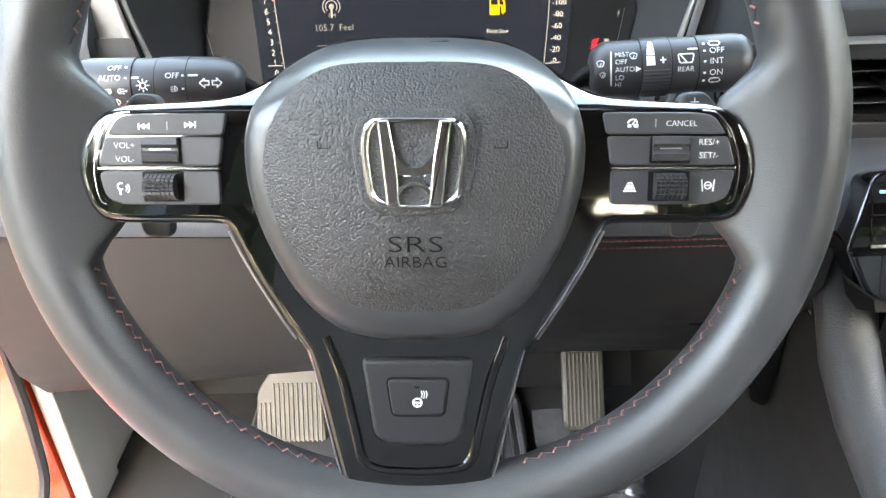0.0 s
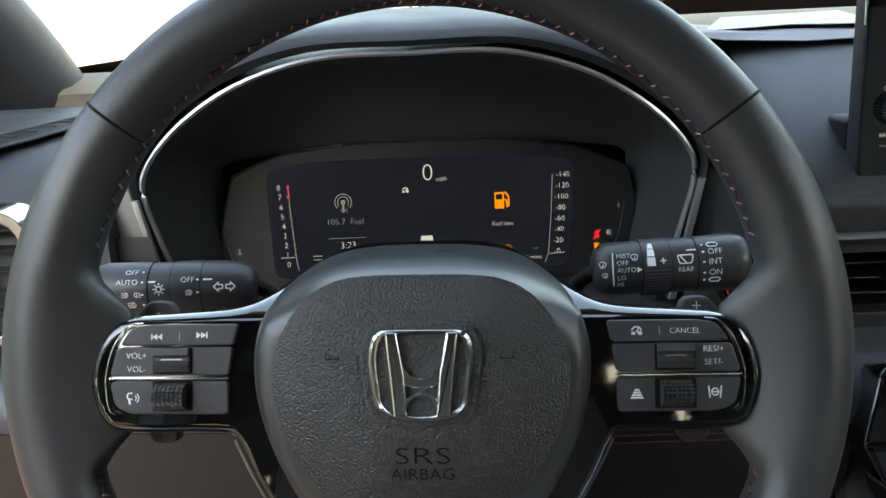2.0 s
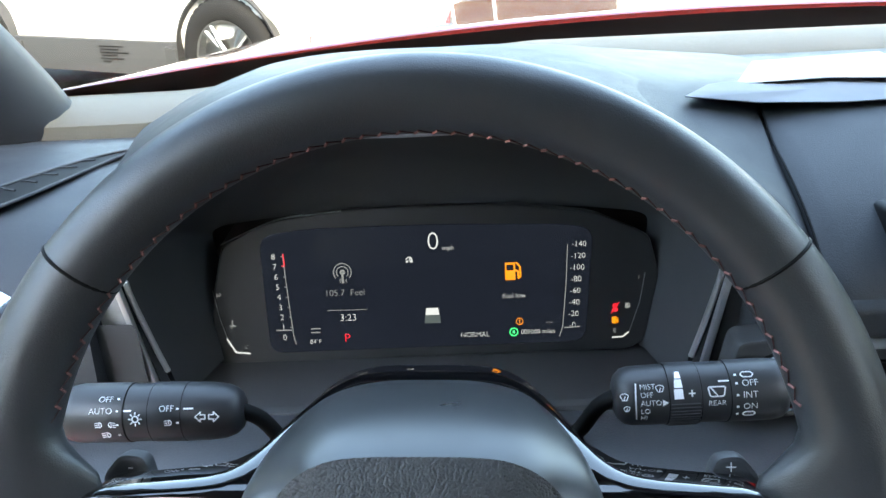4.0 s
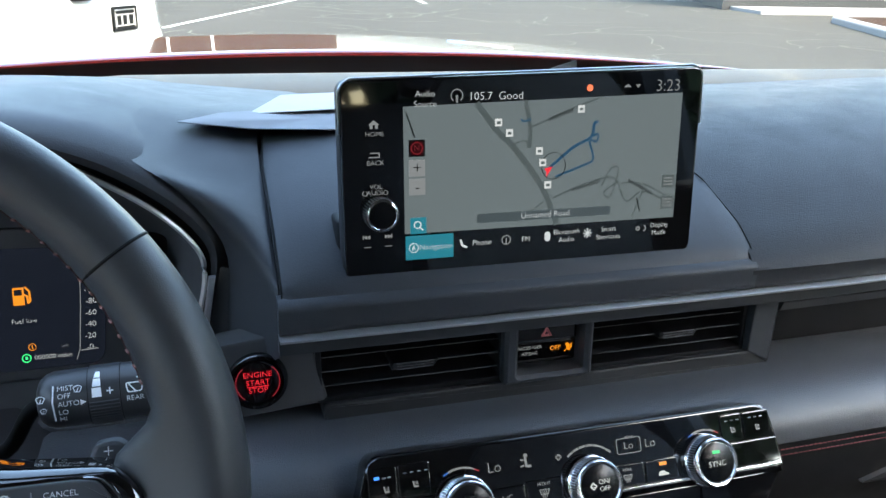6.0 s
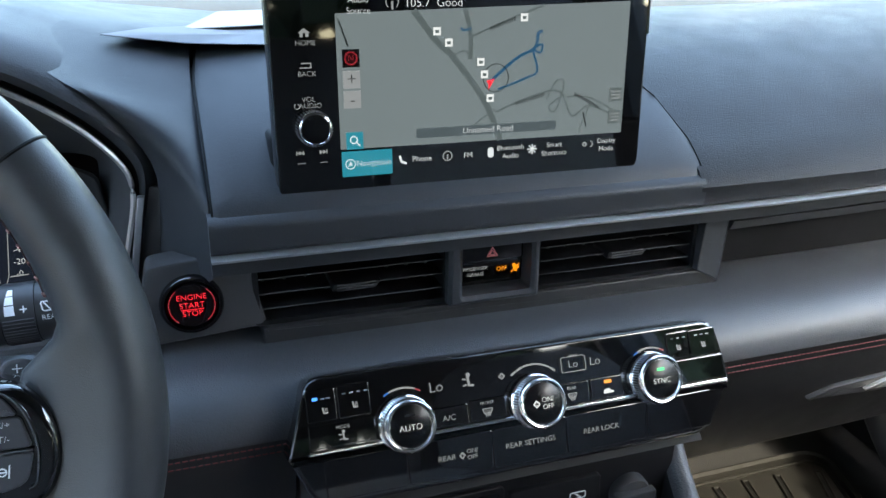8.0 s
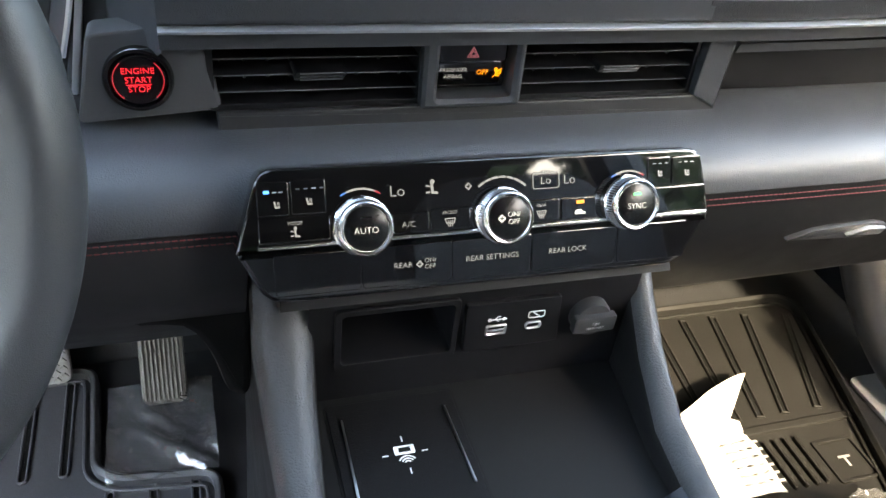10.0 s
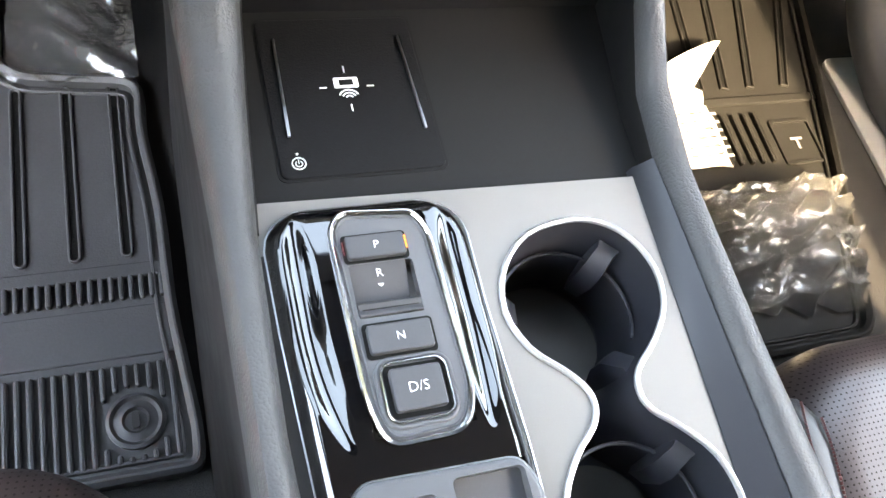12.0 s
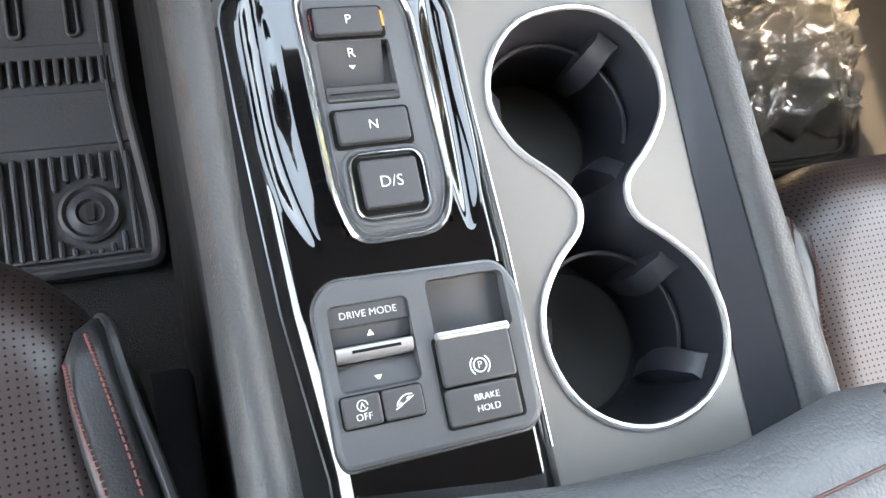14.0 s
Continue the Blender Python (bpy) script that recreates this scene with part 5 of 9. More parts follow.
    if kind == "wiper":
        return stroke([(x - s, y + 0.5 * s), (x - 0.5 * s, y - 0.6 * s), (x + 0.5 * s, y - 0.6 * s), (x + s, y + 0.5 * s)] + arc(x, y - 0.3 * s, 1.25 * s, 40, 140, 6), 0.15 * s) + stroke([(x - 0.2 * s, y - 0.6 * s), (x + 0.2 * s, y + 0.3 * s)], 0.18 * s)
    if kind == "seat":
        return stroke([(x - 0.55 * s, y + 0.9 * s), (x - 0.3 * s, y - 0.5 * s), (x + 0.7 * s, y - 0.5 * s)], 0.45 * s) + stroke([(x + 0.2 * s, y), (x + 0.2 * s, y + 0.8 * s)], 0.18 * s) + stroke([(x + 0.6 * s, y), (x + 0.6 * s, y + 0.8 * s)], 0.18 * s)
    if kind == "fan":
        return [q for i in range(4) for q in stroke(arc(x + 0.45 * s * math.cos(i * 1.571), y + 0.45 * s * math.sin(i * 1.571), 0.35 * s, i * 90 - 60, i * 90 + 120, 4), 0.3 * s)]
    if kind == "defrost":
        return stroke([(x - s, y + 0.6 * s), (x - 0.7 * s, y - 0.3 * s), (x + 0.7 * s, y - 0.3 * s), (x + s, y + 0.6 * s)], 0.16 * s, True) + [q for i in (-1, 0, 1) for q in stroke([(x + 0.4 * i * s, y - 0.9 * s), (x + 0.4 * i * s, y + 0.3 * s)], 0.14 * s)]
    if kind == "car":
        return [[(x - s, y - 0.35 * s), (x + s, y - 0.35 * s), (x + s, y), (x + 0.5 * s, y + 0.1 * s), (x + 0.2 * s, y + 0.45 * s), (x - 0.6 * s, y + 0.45 * s), (x - s, y + 0.1 * s)]]
    if kind == "mode":
        return stroke([(x - 0.2 * s, y + 0.8 * s), (x - 0.1 * s, y - 0.6 * s), (x + 0.6 * s, y - 0.7 * s)], 0.35 * s) + stroke([(x - s, y + 0.4 * s), (x - 0.5 * s, y + 0.3 * s)], 0.2 * s) + stroke([(x - s, y - 0.6 * s), (x - 0.5 * s, y - 0.5 * s)], 0.2 * s) + stroke(arc(x - 0.1 * s, y + 0.95 * s, 0.2 * s, 0, 360, 6), 0.25 * s)
    if kind == "fuel":
        return [[(x - 0.8 * s, y - s), (x + 0.35 * s, y - s), (x + 0.35 * s, y + s), (x - 0.8 * s, y + s)]] + stroke([(x + 0.4 * s, y + 0.1 * s), (x + 0.65 * s, y), (x + 0.7 * s, y - 0.8 * s), (x + 0.95 * s, y - 0.6 * s), (x + 0.9 * s, y + 0.5 * s), (x + 0.5 * s, y + s)], 0.2 * s)
    if kind == "steer":
        return stroke(arc(x, y, 0.8 * s, 0, 360, 14), 0.28 * s) + stroke([(x - 0.7 * s, y), (x + 0.7 * s, y)], 0.3 * s) + stroke([(x, y), (x, y - 0.7 * s)], 0.3 * s)
    return [[(x - s, y - s), (x + s, y - s), (x + s, y + s), (x - s, y + s)]]


def steering_wheel():
    w = thing("steering_wheel", WHEEL, "black leather steering wheel with gloss black spokes", "steering wheel")
    # rim, a little thicker at the grips
    n, R = 180, 0.1702
    rings = []
    for i in range(n):
        a = 2 * math.pi * i / n
        grip = math.exp(-((abs(math.degrees(math.atan2(math.sin(a), abs(math.cos(a)))) - 8) / 26) ** 2))
        rr, rw = 0.0158 + 0.0022 * grip, 0.0162 + 0.001 * grip
        deg = math.degrees(math.atan2(math.sin(a), abs(math.cos(a))))
        k = max(0.0, min(1.0, (17.5 - abs(deg + 3.5)) / 7.5))
        k = k * k * (3 - 2 * k)
        ring = []
        for j in range(24):
            b = 2 * math.pi * j / 24
            inner = max(0.0, -math.cos(b)) * k
            rad = R - 0.0008 * grip + rr * math.cos(b) - 0.020 * inner
            ring.append((rad * math.cos(a), rad * math.sin(a), rw * math.sin(b) * (1 - 0.55 * inner) - 0.004 * inner))
        rings.append(ring)
    part("rim", loft(rings, loop=True), M_RIM, w, "smooth black leather rim", smooth=80)
    for a in (37, 143):
        c, s = math.cos(radians(a)), math.sin(radians(a))
        pts = [((R + 0.01605 * math.cos(b)) * c, (R + 0.01605 * math.cos(b)) * s, 0.0164 * math.sin(b)) for b in (2 * math.pi * j / 28 for j in range(28))]
        part("rim_seam", tube(pts, 0.0008, 6, True, up=Vector((c, s, 0)).cross(Vector((0, 0, 1)))), M_PRINTDARK, w, "seam in the leather")
    # stitches on the inner side of the rim
    def at(a, b, k=1.0):
        grip = math.exp(-((abs(math.degrees(math.atan2(math.sin(a), abs(math.cos(a)))) - 8) / 26) ** 2))
        rr = (0.0160 + 0.0022 * grip) * k
        return Vector(((R - 0.0008 * grip + rr * math.cos(b)) * math.cos(a), (R - 0.0008 * grip + rr * math.cos(b)) * math.sin(a), rr * math.sin(b)))
    short, links = bmesh.new(), bmesh.new()
    for i in range(136):
        a = 2 * math.pi * i / 136
        deg = math.degrees(a) % 360
        if deg > 347 or deg < 16 or 164 < deg < 193 or 255 < deg < 286:
            continue
        b0 = radians(167)
        tube([at(a, b0 - 0.09, 1.012), at(a + 0.010, b0 + 0.08, 1.014)], 0.0006, 5, bm=short)
        tube([at(a + 0.010, b0 + 0.08, 1.006), at(a + 0.0462, b0 - 0.09, 1.006)], 0.00026, 4, bm=links)
    tagged(part("stitching", short, M_RIMTHREAD, w, "pale red cross stitching"), kind="stuff")
    tagged(part("stitching", links, M_THREAD, w, "dark red thread"), kind="stuff")
    # gloss black spoke plate
    outline = spline(mirror(SPOKE_HALF), 3)
    bm = prism(outline, -0.012, 0.0085, 0.0040, 6)
    for i in range(18):
        bmesh.ops.bisect_plane(bm, geom=bm.verts[:] + bm.edges[:] + bm.faces[:], plane_co=(0, 0.0135 + 0.0021 * i, 0), plane_no=(0, 1, 0))
    for v in bm.verts:
        v.co.z -= lean(v.co.y)
    part("spoke_trim", bm, M_GLOSS, w, "gloss black spokes", smooth=50)
    # Silver lines stand for the highlight along the gloss spoke edges
    for q in (-1, 1):
        part("spoke_edge_glint", tube(spline([Vector((q * x, y, 0.0062)) for x, y in ((0.0822, -0.0385), (0.0746, -0.054), (0.0626, -0.0745), (0.0541, -0.0875))], 5, False), 0.0006, 6), M_SATIN, w, "fine silver line for the edge highlight")
    part("hub_back", lathe([(0.040, -0.075), (0.042, -0.045), (0.036, -0.030), (0.0, -0.028)], 32), M_BLACK, w, "black hub cover")
    for s in (-1, 1):
        part("spoke_ridge", tube(spline([Vector((s * x, y, z)) for x, y, z in ((0.0400, -0.086, 0.0080), (0.0335, -0.105, 0.0094), (0.0285, -0.128, 0.0096), (0.0250, -0.143, 0.0090), (0.0180, -0.1485, 0.0084), (0.0, -0.150, 0.0082))], 5, False), 0.0022, 8, squash=0.7), M_GLOSS, w, "gloss black ridge")
    # The lower spoke's edge highlight, also laid on as a silver line
    for s in (-1, 1):
        part("spoke_edge_glint", tube(spline([Vector((s * x, y, 0.0074)) for x, y in ((0.0492, -0.0885), (0.0458, -0.102), (0.0408, -0.127), (0.0356, -0.150), (0.0312, -0.1565), (0.018, -0.1595), (0.0, -0.161))], 5, False), 0.00045, 6), M_SATIN, w, "fine silver line for the edge highlight")
    # airbag cover
    edge, face = spline(mirror(AIRBAG_HALF), 5), spline(mirror(FACE_HALF), 5)
    c = Vector((0, -0.016))
    def foot(p):
        return 0.008 - lean(p.y) + 0.008 * max(0.0, (p.y - 0.013) / 0.035)
    def brow(p):
        return 0.0185 + 0.003 * max(0.0, p.y / 0.033)
    rings = [[(*p, foot(p) - 0.012) for p in edge], [(*p, foot(p) - 0.002) for p in edge]]
    for i in range(13):
        a = radians(90 * (1 - i / 12))
        ring = []
        for p, q in zip(edge, face):
            k = max(0.0, min(1.0, (p.y - 0.005) / 0.03)) * 0.6
            u = 1 - i / 12
            ring.append((*q.lerp(p, math.sin(a) * (1 - k) + u * k), brow(q) + (foot(p) - brow(q)) * ((1 - math.cos(a)) * (1 - k) + u * k)))
        rings.append(ring)
    bag = part("airbag_cover", loft(rings, cap=(True, False)), M_EDGE, w, "smooth black edge of the airbag cover", smooth=60)
    part("grained_face", loft([[(*(c + (q - c) * k), brow(q) + (0.0295 - brow(q)) * (1 - k ** 2.4)) for q in face] for k in (1 - 0.985 * i / 17 for i in range(18))], cap=(False, True)), M_AIRBAG, bag, "grained black face", smooth=60)
    ew = 0.0297
    ring_o = rounded([(-0.0180, 0.0105), (0.0200, 0.0105), (0.0228, 0.000), (0.0195, -0.0235), (0.006, -0.0258), (-0.004, -0.0258), (-0.0175, -0.0235), (-0.0208, 0.000)], 0.009, 5)
    well = part("emblem_well", prism(inset(ring_o, -0.0036), 0.024, ew + 0.0008, 0.0012), M_AIRBAG, bag, "raised black emblem pad")
    bm = bmesh.new()
    ring_i = [Vector((0.0011 + (p.x - 0.0011) * 0.86, -0.0072 + (p.y + 0.0072) * 0.925)) for p in ring_o]
    ring_plate(ring_o, ring_i, ew, ew + 0.0035, bm, 0.0013)
    for poly in ([(-0.0140, 0.0100), (-0.0088, 0.0100), (-0.0056, -0.0070), (-0.0046, -0.0244), (-0.0104, -0.0244)], [(0.0162, 0.0100), (0.0110, 0.0100), (0.0080, -0.0070), (0.0066, -0.0244), (0.0126, -0.0244)]):
        prism(rounded(poly, 0.0008, 2), ew, ew + 0.004, 0.0012, 3, bm)
    for low in (0, 1):
        rows = []
        for i in range(13):
            x = -0.0068 + 0.0156 * i / 12
            k = abs(i / 6 - 1)
            t, b = (-0.0145 - 0.0045 * k ** 3, -0.0165 - 0.0075 * k ** 2.5) if low else (-0.0085 + 0.0062 * k ** 2.4, -0.0128 + 0.0012 * k ** 2)
            rows.append([(x, b, ew), (x, b, ew + 0.0030), (x, b + 0.0006, ew + 0.0037), (x, t - 0.0006, ew + 0.0037), (x, t, ew + 0.0030), (x, t, ew)])
        loft(rows, bm)
    part("emblem", bm, M_CHROME, bag, "chrome badge")
    words("SRS", 0.0102, 0, 0, 0.0001, M_PRINTDARK, bag, WHEEL @ pose(0.0010, -0.0412, 0.0279, 9), stretch=1.55, label="moulded lettering")
    words("AIRBAG", 0.0073, 0, 0, 0.0001, M_PRINTDARK, bag, WHEEL @ pose(0.0010, -0.0488, 0.0265, 12), stretch=1.05, label="moulded lettering")
    for s in (-1, 1):
        bars(stroke([(s * 0.0335, -0.0015), (s * 0.0385, -0.0015), (s * 0.0385, 0.0012)], 0.0004) + stroke([(s * 0.0335, -0.0015), (s * 0.0335, -0.0003)], 0.0004), 0.0267, M_PRINTDARK, bag, name="horn_mark")
    # switch groups
    for s in (-1, 1):
        f = (lambda pts: [(s * x, y) for x, y in pts] if s > 0 else [(s * x, y) for x, y in reversed(pts)])
        row1 = rounded(f([(0.0815, 0.0033), (0.1318, 0.0033), (0.1262, 0.0112), (0.118, 0.0125), (0.0795, 0.0125)]), [0.002, 0.002, 0.003, 0.003, 0.002])
        row2 = rounded(f([(0.0835, -0.0097), (0.1360, -0.0097), (0.1325, 0.0026), (0.0818, 0.0026)]), 0.002)
        row3 = rounded(f([(0.0838, -0.0265), (0.126, -0.0262), (0.1335, -0.0235), (0.1362, -0.0118), (0.0838, -0.0118)]), [0.002, 0.004, 0.004, 0.002, 0.002])
        b1 = part("switch_key", prism(row1, 0.006, 0.0108, 0.0007), M_BUTTON, w, "dark grey switch")
        b2 = part("switch_key", prism(row2, 0.006, 0.0108, 0.0007), M_BUTTON, w, "dark grey switch")
        b3 = part("switch_key", prism(row3, 0.006, 0.0108, 0.0007), M_BUTTON, w, "dark grey switch")
        part("silver_line", prism(f([(0.0838, -0.0112), (0.1362, -0.0112), (0.1362, -0.0103), (0.0838, -0.0103)]), 0.006, 0.0112, 0.0002), M_CHROME, w, "thin silver line")
        edge = spline([Vector((s * x, y, 0.0105)) for x, y in ((0.121, 0.0132), (0.1278, 0.0118), (0.1340, 0.0035), (0.1378, -0.0098), (0.1365, -0.0235), (0.1335, -0.0262))], 4, False)
        part("silver_edge", tube(edge, 0.00035, 6), M_CHROME, w, "thin silver edge")
        cx = s * 0.1082
        part("rocker_well", box(cx - 0.0086, -0.0088, 0.0100, cx + 0.0086, 0.0024, 0.0112, 0.0003, 0.0008), M_PRINTDARK, b2)
        part("rocker", loft([[(x, y, z) for y, z in ((0.0028, 0.011), (0.0024, 0.0132), (-0.0004, 0.0142), (-0.0018, 0.0122), (-0.0032, 0.0122), (-0.0046, 0.0142), (-0.0074, 0.0132), (-0.0078, 0.011))] for x in (cx - 0.0076, cx + 0.0076)]), M_BUTTON, b2, "rocker switch", smooth=20)
        bars([(cx - 0.0045, -0.0028, cx + 0.0045, -0.0022)], 0.0124, M_SATIN, b2, name="rocker_line")
        part("roller_well", box(cx - 0.0088, -0.0250, 0.0100, cx + 0.0088, -0.0120, 0.0112, 0.0003, 0.0008), M_PRINTDARK, b3)
        bm = bmesh.new()
        prof = []
        for j in range(22):
            a = math.pi * j / 21
            r = 0.0055 + (0.0004 if j % 2 else -0.0002)
            prof.append((-0.0184 - r * math.cos(a), 0.0105 + 0.0072 * math.sin(a) * r / 0.0055))
        for k in range(7):
            x = cx - 0.0066 + k * 0.0019
            loft([[(x, y, z) for y, z in prof], [(x + 0.0015, y, z) for y, z in prof]], bm)
        part("roller", bm, M_STALK, b3, "knurled thumb roller", smooth=20)
        if s > 0:
            bars(wheel_icon("cruise", 0.092, 0.0083, 0.0026), 0.0109, M_WHITE, b1)
            words("CANCEL", 0.0034, 0.1125, 0.0078, 0.0109, M_WHITE, b1)
            bars([(0.1015, 0.0062, 0.1019, 0.0098)], 0.0109, M_GREYPRINT, b1, name="divider")
            words("RES/+", 0.0037, 0.1245, 0.0, 0.0109, M_WHITE, b2)
            words("SET/-", 0.0037, 0.1245, -0.0056, 0.0109, M_WHITE, b2)
            bars(wheel_icon("dist", 0.0918, -0.0188, 0.0026), 0.0109, M_WHITE, b3)
            bars(wheel_icon("lane", 0.1248, -0.0182, 0.0027), 0.0109, M_WHITE, b3)
        else:
            bars(wheel_icon("prev", -0.1148, 0.0072, 0.0027), 0.0109, M_WHITE, b1)
            bars(wheel_icon("next", -0.0955, 0.0078, 0.0027), 0.0109, M_WHITE, b1)
            bars([(-0.1053, 0.0055, -0.1049, 0.0092)], 0.0109, M_GREYPRINT, b1, name="divider")
            words("VOL+", 0.0037, -0.1240, -0.0010, 0.0109, M_WHITE, b2)
            words("VOL-", 0.0037, -0.1240, -0.0068, 0.0109, M_WHITE, b2)
            bars(wheel_icon("voice", -0.1255, -0.0192, 0.0028), 0.0109, M_WHITE, b3)
        # paddle behind the spoke
        pad = prism(rounded(f([(0.118, -0.046), (0.131, -0.046), (0.136, -0.030), (0.140, 0.012), (0.132, 0.022), (0.121, 0.021), (0.117, 0.008)]), 0.004), -0.030, -0.022, 0.002)
        pd = part("paddle_shifter", pad, M_DARK, w, "grey shift paddle")
        words("+" if s > 0 else "-", 0.009, s * 0.127, 0.0165, -0.0219, M_WHITE, pd)
    # lower insert with the heating switch
    ins = part("lower_insert", prism(rounded([(-0.0245, -0.0955), (0.0255, -0.0955), (0.0205, -0.1315), (0.0140, -0.1358), (-0.0130, -0.1358), (-0.0192, -0.1315)], [0.003, 0.003, 0.005, 0.003, 0.003, 0.005]), 0.006, 0.0115, 0.0018, 3), M_INSERT, w, "satin dark insert")
    o = rounded([(-0.0128, -0.1045), (0.0142, -0.1045), (0.0120, -0.1212), (-0.0105, -0.1212)], 0.0025)
    part("switch_gap", prism(inset(o, -0.0010), 0.0105, 0.0117, 0.0002), M_PRINTDARK, ins)
    hb = part("heating_switch", prism(o, 0.011, 0.0127, 0.0008), M_INSERT, ins, "heated wheel switch")
    bars(wheel_icon("steer", 0.0005, -0.1150, 0.0024) + [q for i in range(3) for q in stroke([(0.0022 + i * 0.0011, -0.1128), (0.0027 + i * 0.0011, -0.1110), (0.0022 + i * 0.0011, -0.1096)], 0.0004)], 0.0128, M_WHITE, hb)
    bars([(-0.0008, -0.1082, 0.0014, -0.1074)], 0.0128, M_PRINTDARK, hb, name="lamp")


def stalk_body(st, m, prof, gaps):
    """A turned stalk along x, closed at both ends."""
    rings = [[(x, r * math.cos(2 * math.pi * j / 36), r * math.sin(2 * math.pi * j / 36)) for j in range(36)] for x, r in prof]
    part("stalk", loft(rings), M_STALK, st, m=m)
    end = prof[1][0]
    part("neck", tube(spline([Vector((end * 1.03, 0, 0)), Vector((end * 0.93, -0.006, -0.006)), Vector((end * 0.80, -0.022, -0.016)), Vector((end * 0.60, -0.032, -0.030))], 4, False), 0.0042, 10), M_PRINTDARK, st, "black stalk neck", m=m)
    for x, r in gaps:
        part("ring_gap", lathe([(r - 0.001, -0.0003), (r + 0.00012, -0.0003), (r + 0.00012, 0.0003), (r - 0.001, 0.0003)], 36), M_PRINTDARK, st, m=m @ pose(x, 0, 0, 0, 90, 0))


def wrapped(ob, r):
    """Wraps flat print round a stalk of radius r."""
    for v in ob.data.vertices:
        a = v.co.y / r
        v.co.y, v.co.z = (r + v.co.z) * math.sin(a), (r + v.co.z) * math.cos(a)
    return ob


def stalks():
    st = thing("light_stalk", tilted(-0.05, 0.437, 1.056, 22), "black light and indicator stalk with white print", "control stalk")
    m = tilted(0.0, 0.442, 1.0530, 22, -0.5) @ pose(-0.0035, 0, 0)
    R = 0.0146
    stalk_body(st, m, [(-0.0896, 0.0008), (-0.0897, 0.0036), (-0.0901, 0.0064), (-0.0914, 0.0092), (-0.0938, 0.0115), (-0.0980, 0.0132), (-0.106, 0.0143), (-0.1178, R), (-0.118, R + 0.0002), (-0.1340, R + 0.0002), (-0.1342, R - 0.0002), (-0.1462, R - 0.0002), (-0.1465, R + 0.0003), (-0.172, R + 0.0002), (-0.1765, 0.0138), (-0.1790, 0.0122), (-0.180, 0.008)], ((-0.1179, R), (-0.1341, R), (-0.1463, R)))
    def mark(rows, name="icon"):
        wrapped(bars(rows, 0.0004, M_WHITE, st, m, name), R)
    def say(t, x, y, size=0.0042):
        wrapped(words(t, size, x, y, 0.0004, M_WHITE, st, m), R)
    say("OFF", -0.1550, 0.0092); say("AUTO", -0.1570, 0.0035)
    mark(wheel_icon("beam", -0.1580, -0.0030, 0.0021) + [[(2 * -0.1548 - p[0], p[1]) for p in q] for q in wheel_icon("beam", -0.1580, -0.0030, 0.0021)])
    mark(wheel_icon("beam", -0.1550, -0.0088, 0.0026))
    mark([(-0.1493, y, -0.1482, y + 0.0008) for y in (0.0090, 0.0031, -0.0034, -0.0092)], "marks")
    mark(wheel_icon("sunbulb", -0.1398, -0.0004, 0.0030)); mark([(-0.1455, 0.0032, -0.1418, 0.0040)], "marks")
    say("OFF", -0.1245, 0.0042); mark(wheel_icon("beam", -0.1235, -0.0024, 0.0021)); mark([(-0.1196, 0.0038, -0.1184, 0.0046), (-0.1196, -0.0028, -0.1184, -0.0020), (-0.1160, 0.0038, -0.1112, 0.0046)], "marks")
    mark(wheel_icon("arrows", -0.1045, 0.0002, 0.0046))
    st = thing("wiper_stalk", tilted(0.05, 0.437, 1.056, 22), "black wiper stalk with white print", "control stalk")
    m = tilted(0.0, 0.444, 1.0522, 22, 1.5)
    R = 0.0148
    stalk_body(st, m, [(0.0888, 0.0008), (0.0889, 0.0036), (0.0893, 0.0074), (0.0906, 0.0107), (0.0936, 0.0134), (0.0972, R - 0.0004), (0.1138, R - 0.0002), (0.1142, R + 0.0003), (0.1288, R + 0.0003), (0.1292, R - 0.0002), (0.1428, R - 0.0002), (0.1432, R + 0.0002), (0.1640, R + 0.0002), (0.1685, 0.0142), (0.1710, 0.0125), (0.172, 0.009)], ((0.1140, R), (0.1290, R), (0.1430, R)))
    for t, y in (("MIST", 0.0064), ("OFF", 0.0026), ("AUTO", -0.0012), ("LO", -0.0052), ("HI", -0.0090)):
        wrapped(words(t, 0.0036, 0.1000, y, 0.0004, M_WHITE, st, m, align="LEFT"), R - 0.0002)
    mark(stroke([(0.0984, 0.0082), (0.0978, 0.0), (0.0982, -0.0092)], 0.0007) + [[(0.1105, -0.0026), (0.1132, -0.0012), (0.1105, 0.0002)]], "marks")
    mark(wheel_icon("wiper", 0.0925, 0.002, 0.0020) + wheel_icon("wiper", 0.0935, -0.0035, 0.0015))
    mark(wheel_icon("wiper", 0.1095, 0.0052, 0.0020))
    mark([[(0.1160, 0.0002), (0.1204, 0.0002), (0.1202, 0.0048), (0.1160, 0.0048)], [(0.1162, 0.0054), (0.1202, 0.0054), (0.1200, 0.0094), (0.1168, 0.0094)], [(0.1170, 0.0100), (0.1200, 0.0100), (0.1198, 0.0136), (0.1178, 0.0136)]] + stroke([(0.1230, 0.0026), (0.1258, 0.0026)], 0.0006) + stroke([(0.1244, 0.0012), (0.1244, 0.0040)], 0.0006))
    mark(stroke(rounded([(0.1328, 0.0006), (0.1392, 0.0006), (0.1402, 0.0050), (0.1320, 0.0050)], 0.0006, 1), 0.0006, True) + stroke([(0.1335, 0.0044), (0.1362, 0.0010)], 0.0006))
    wrapped(words("REAR", 0.0036, 0.1360, -0.0026, 0.0004, M_WHITE, st, m), R)
    mark([(0.1372, 0.0072, 0.1422, 0.0079)], "marks")
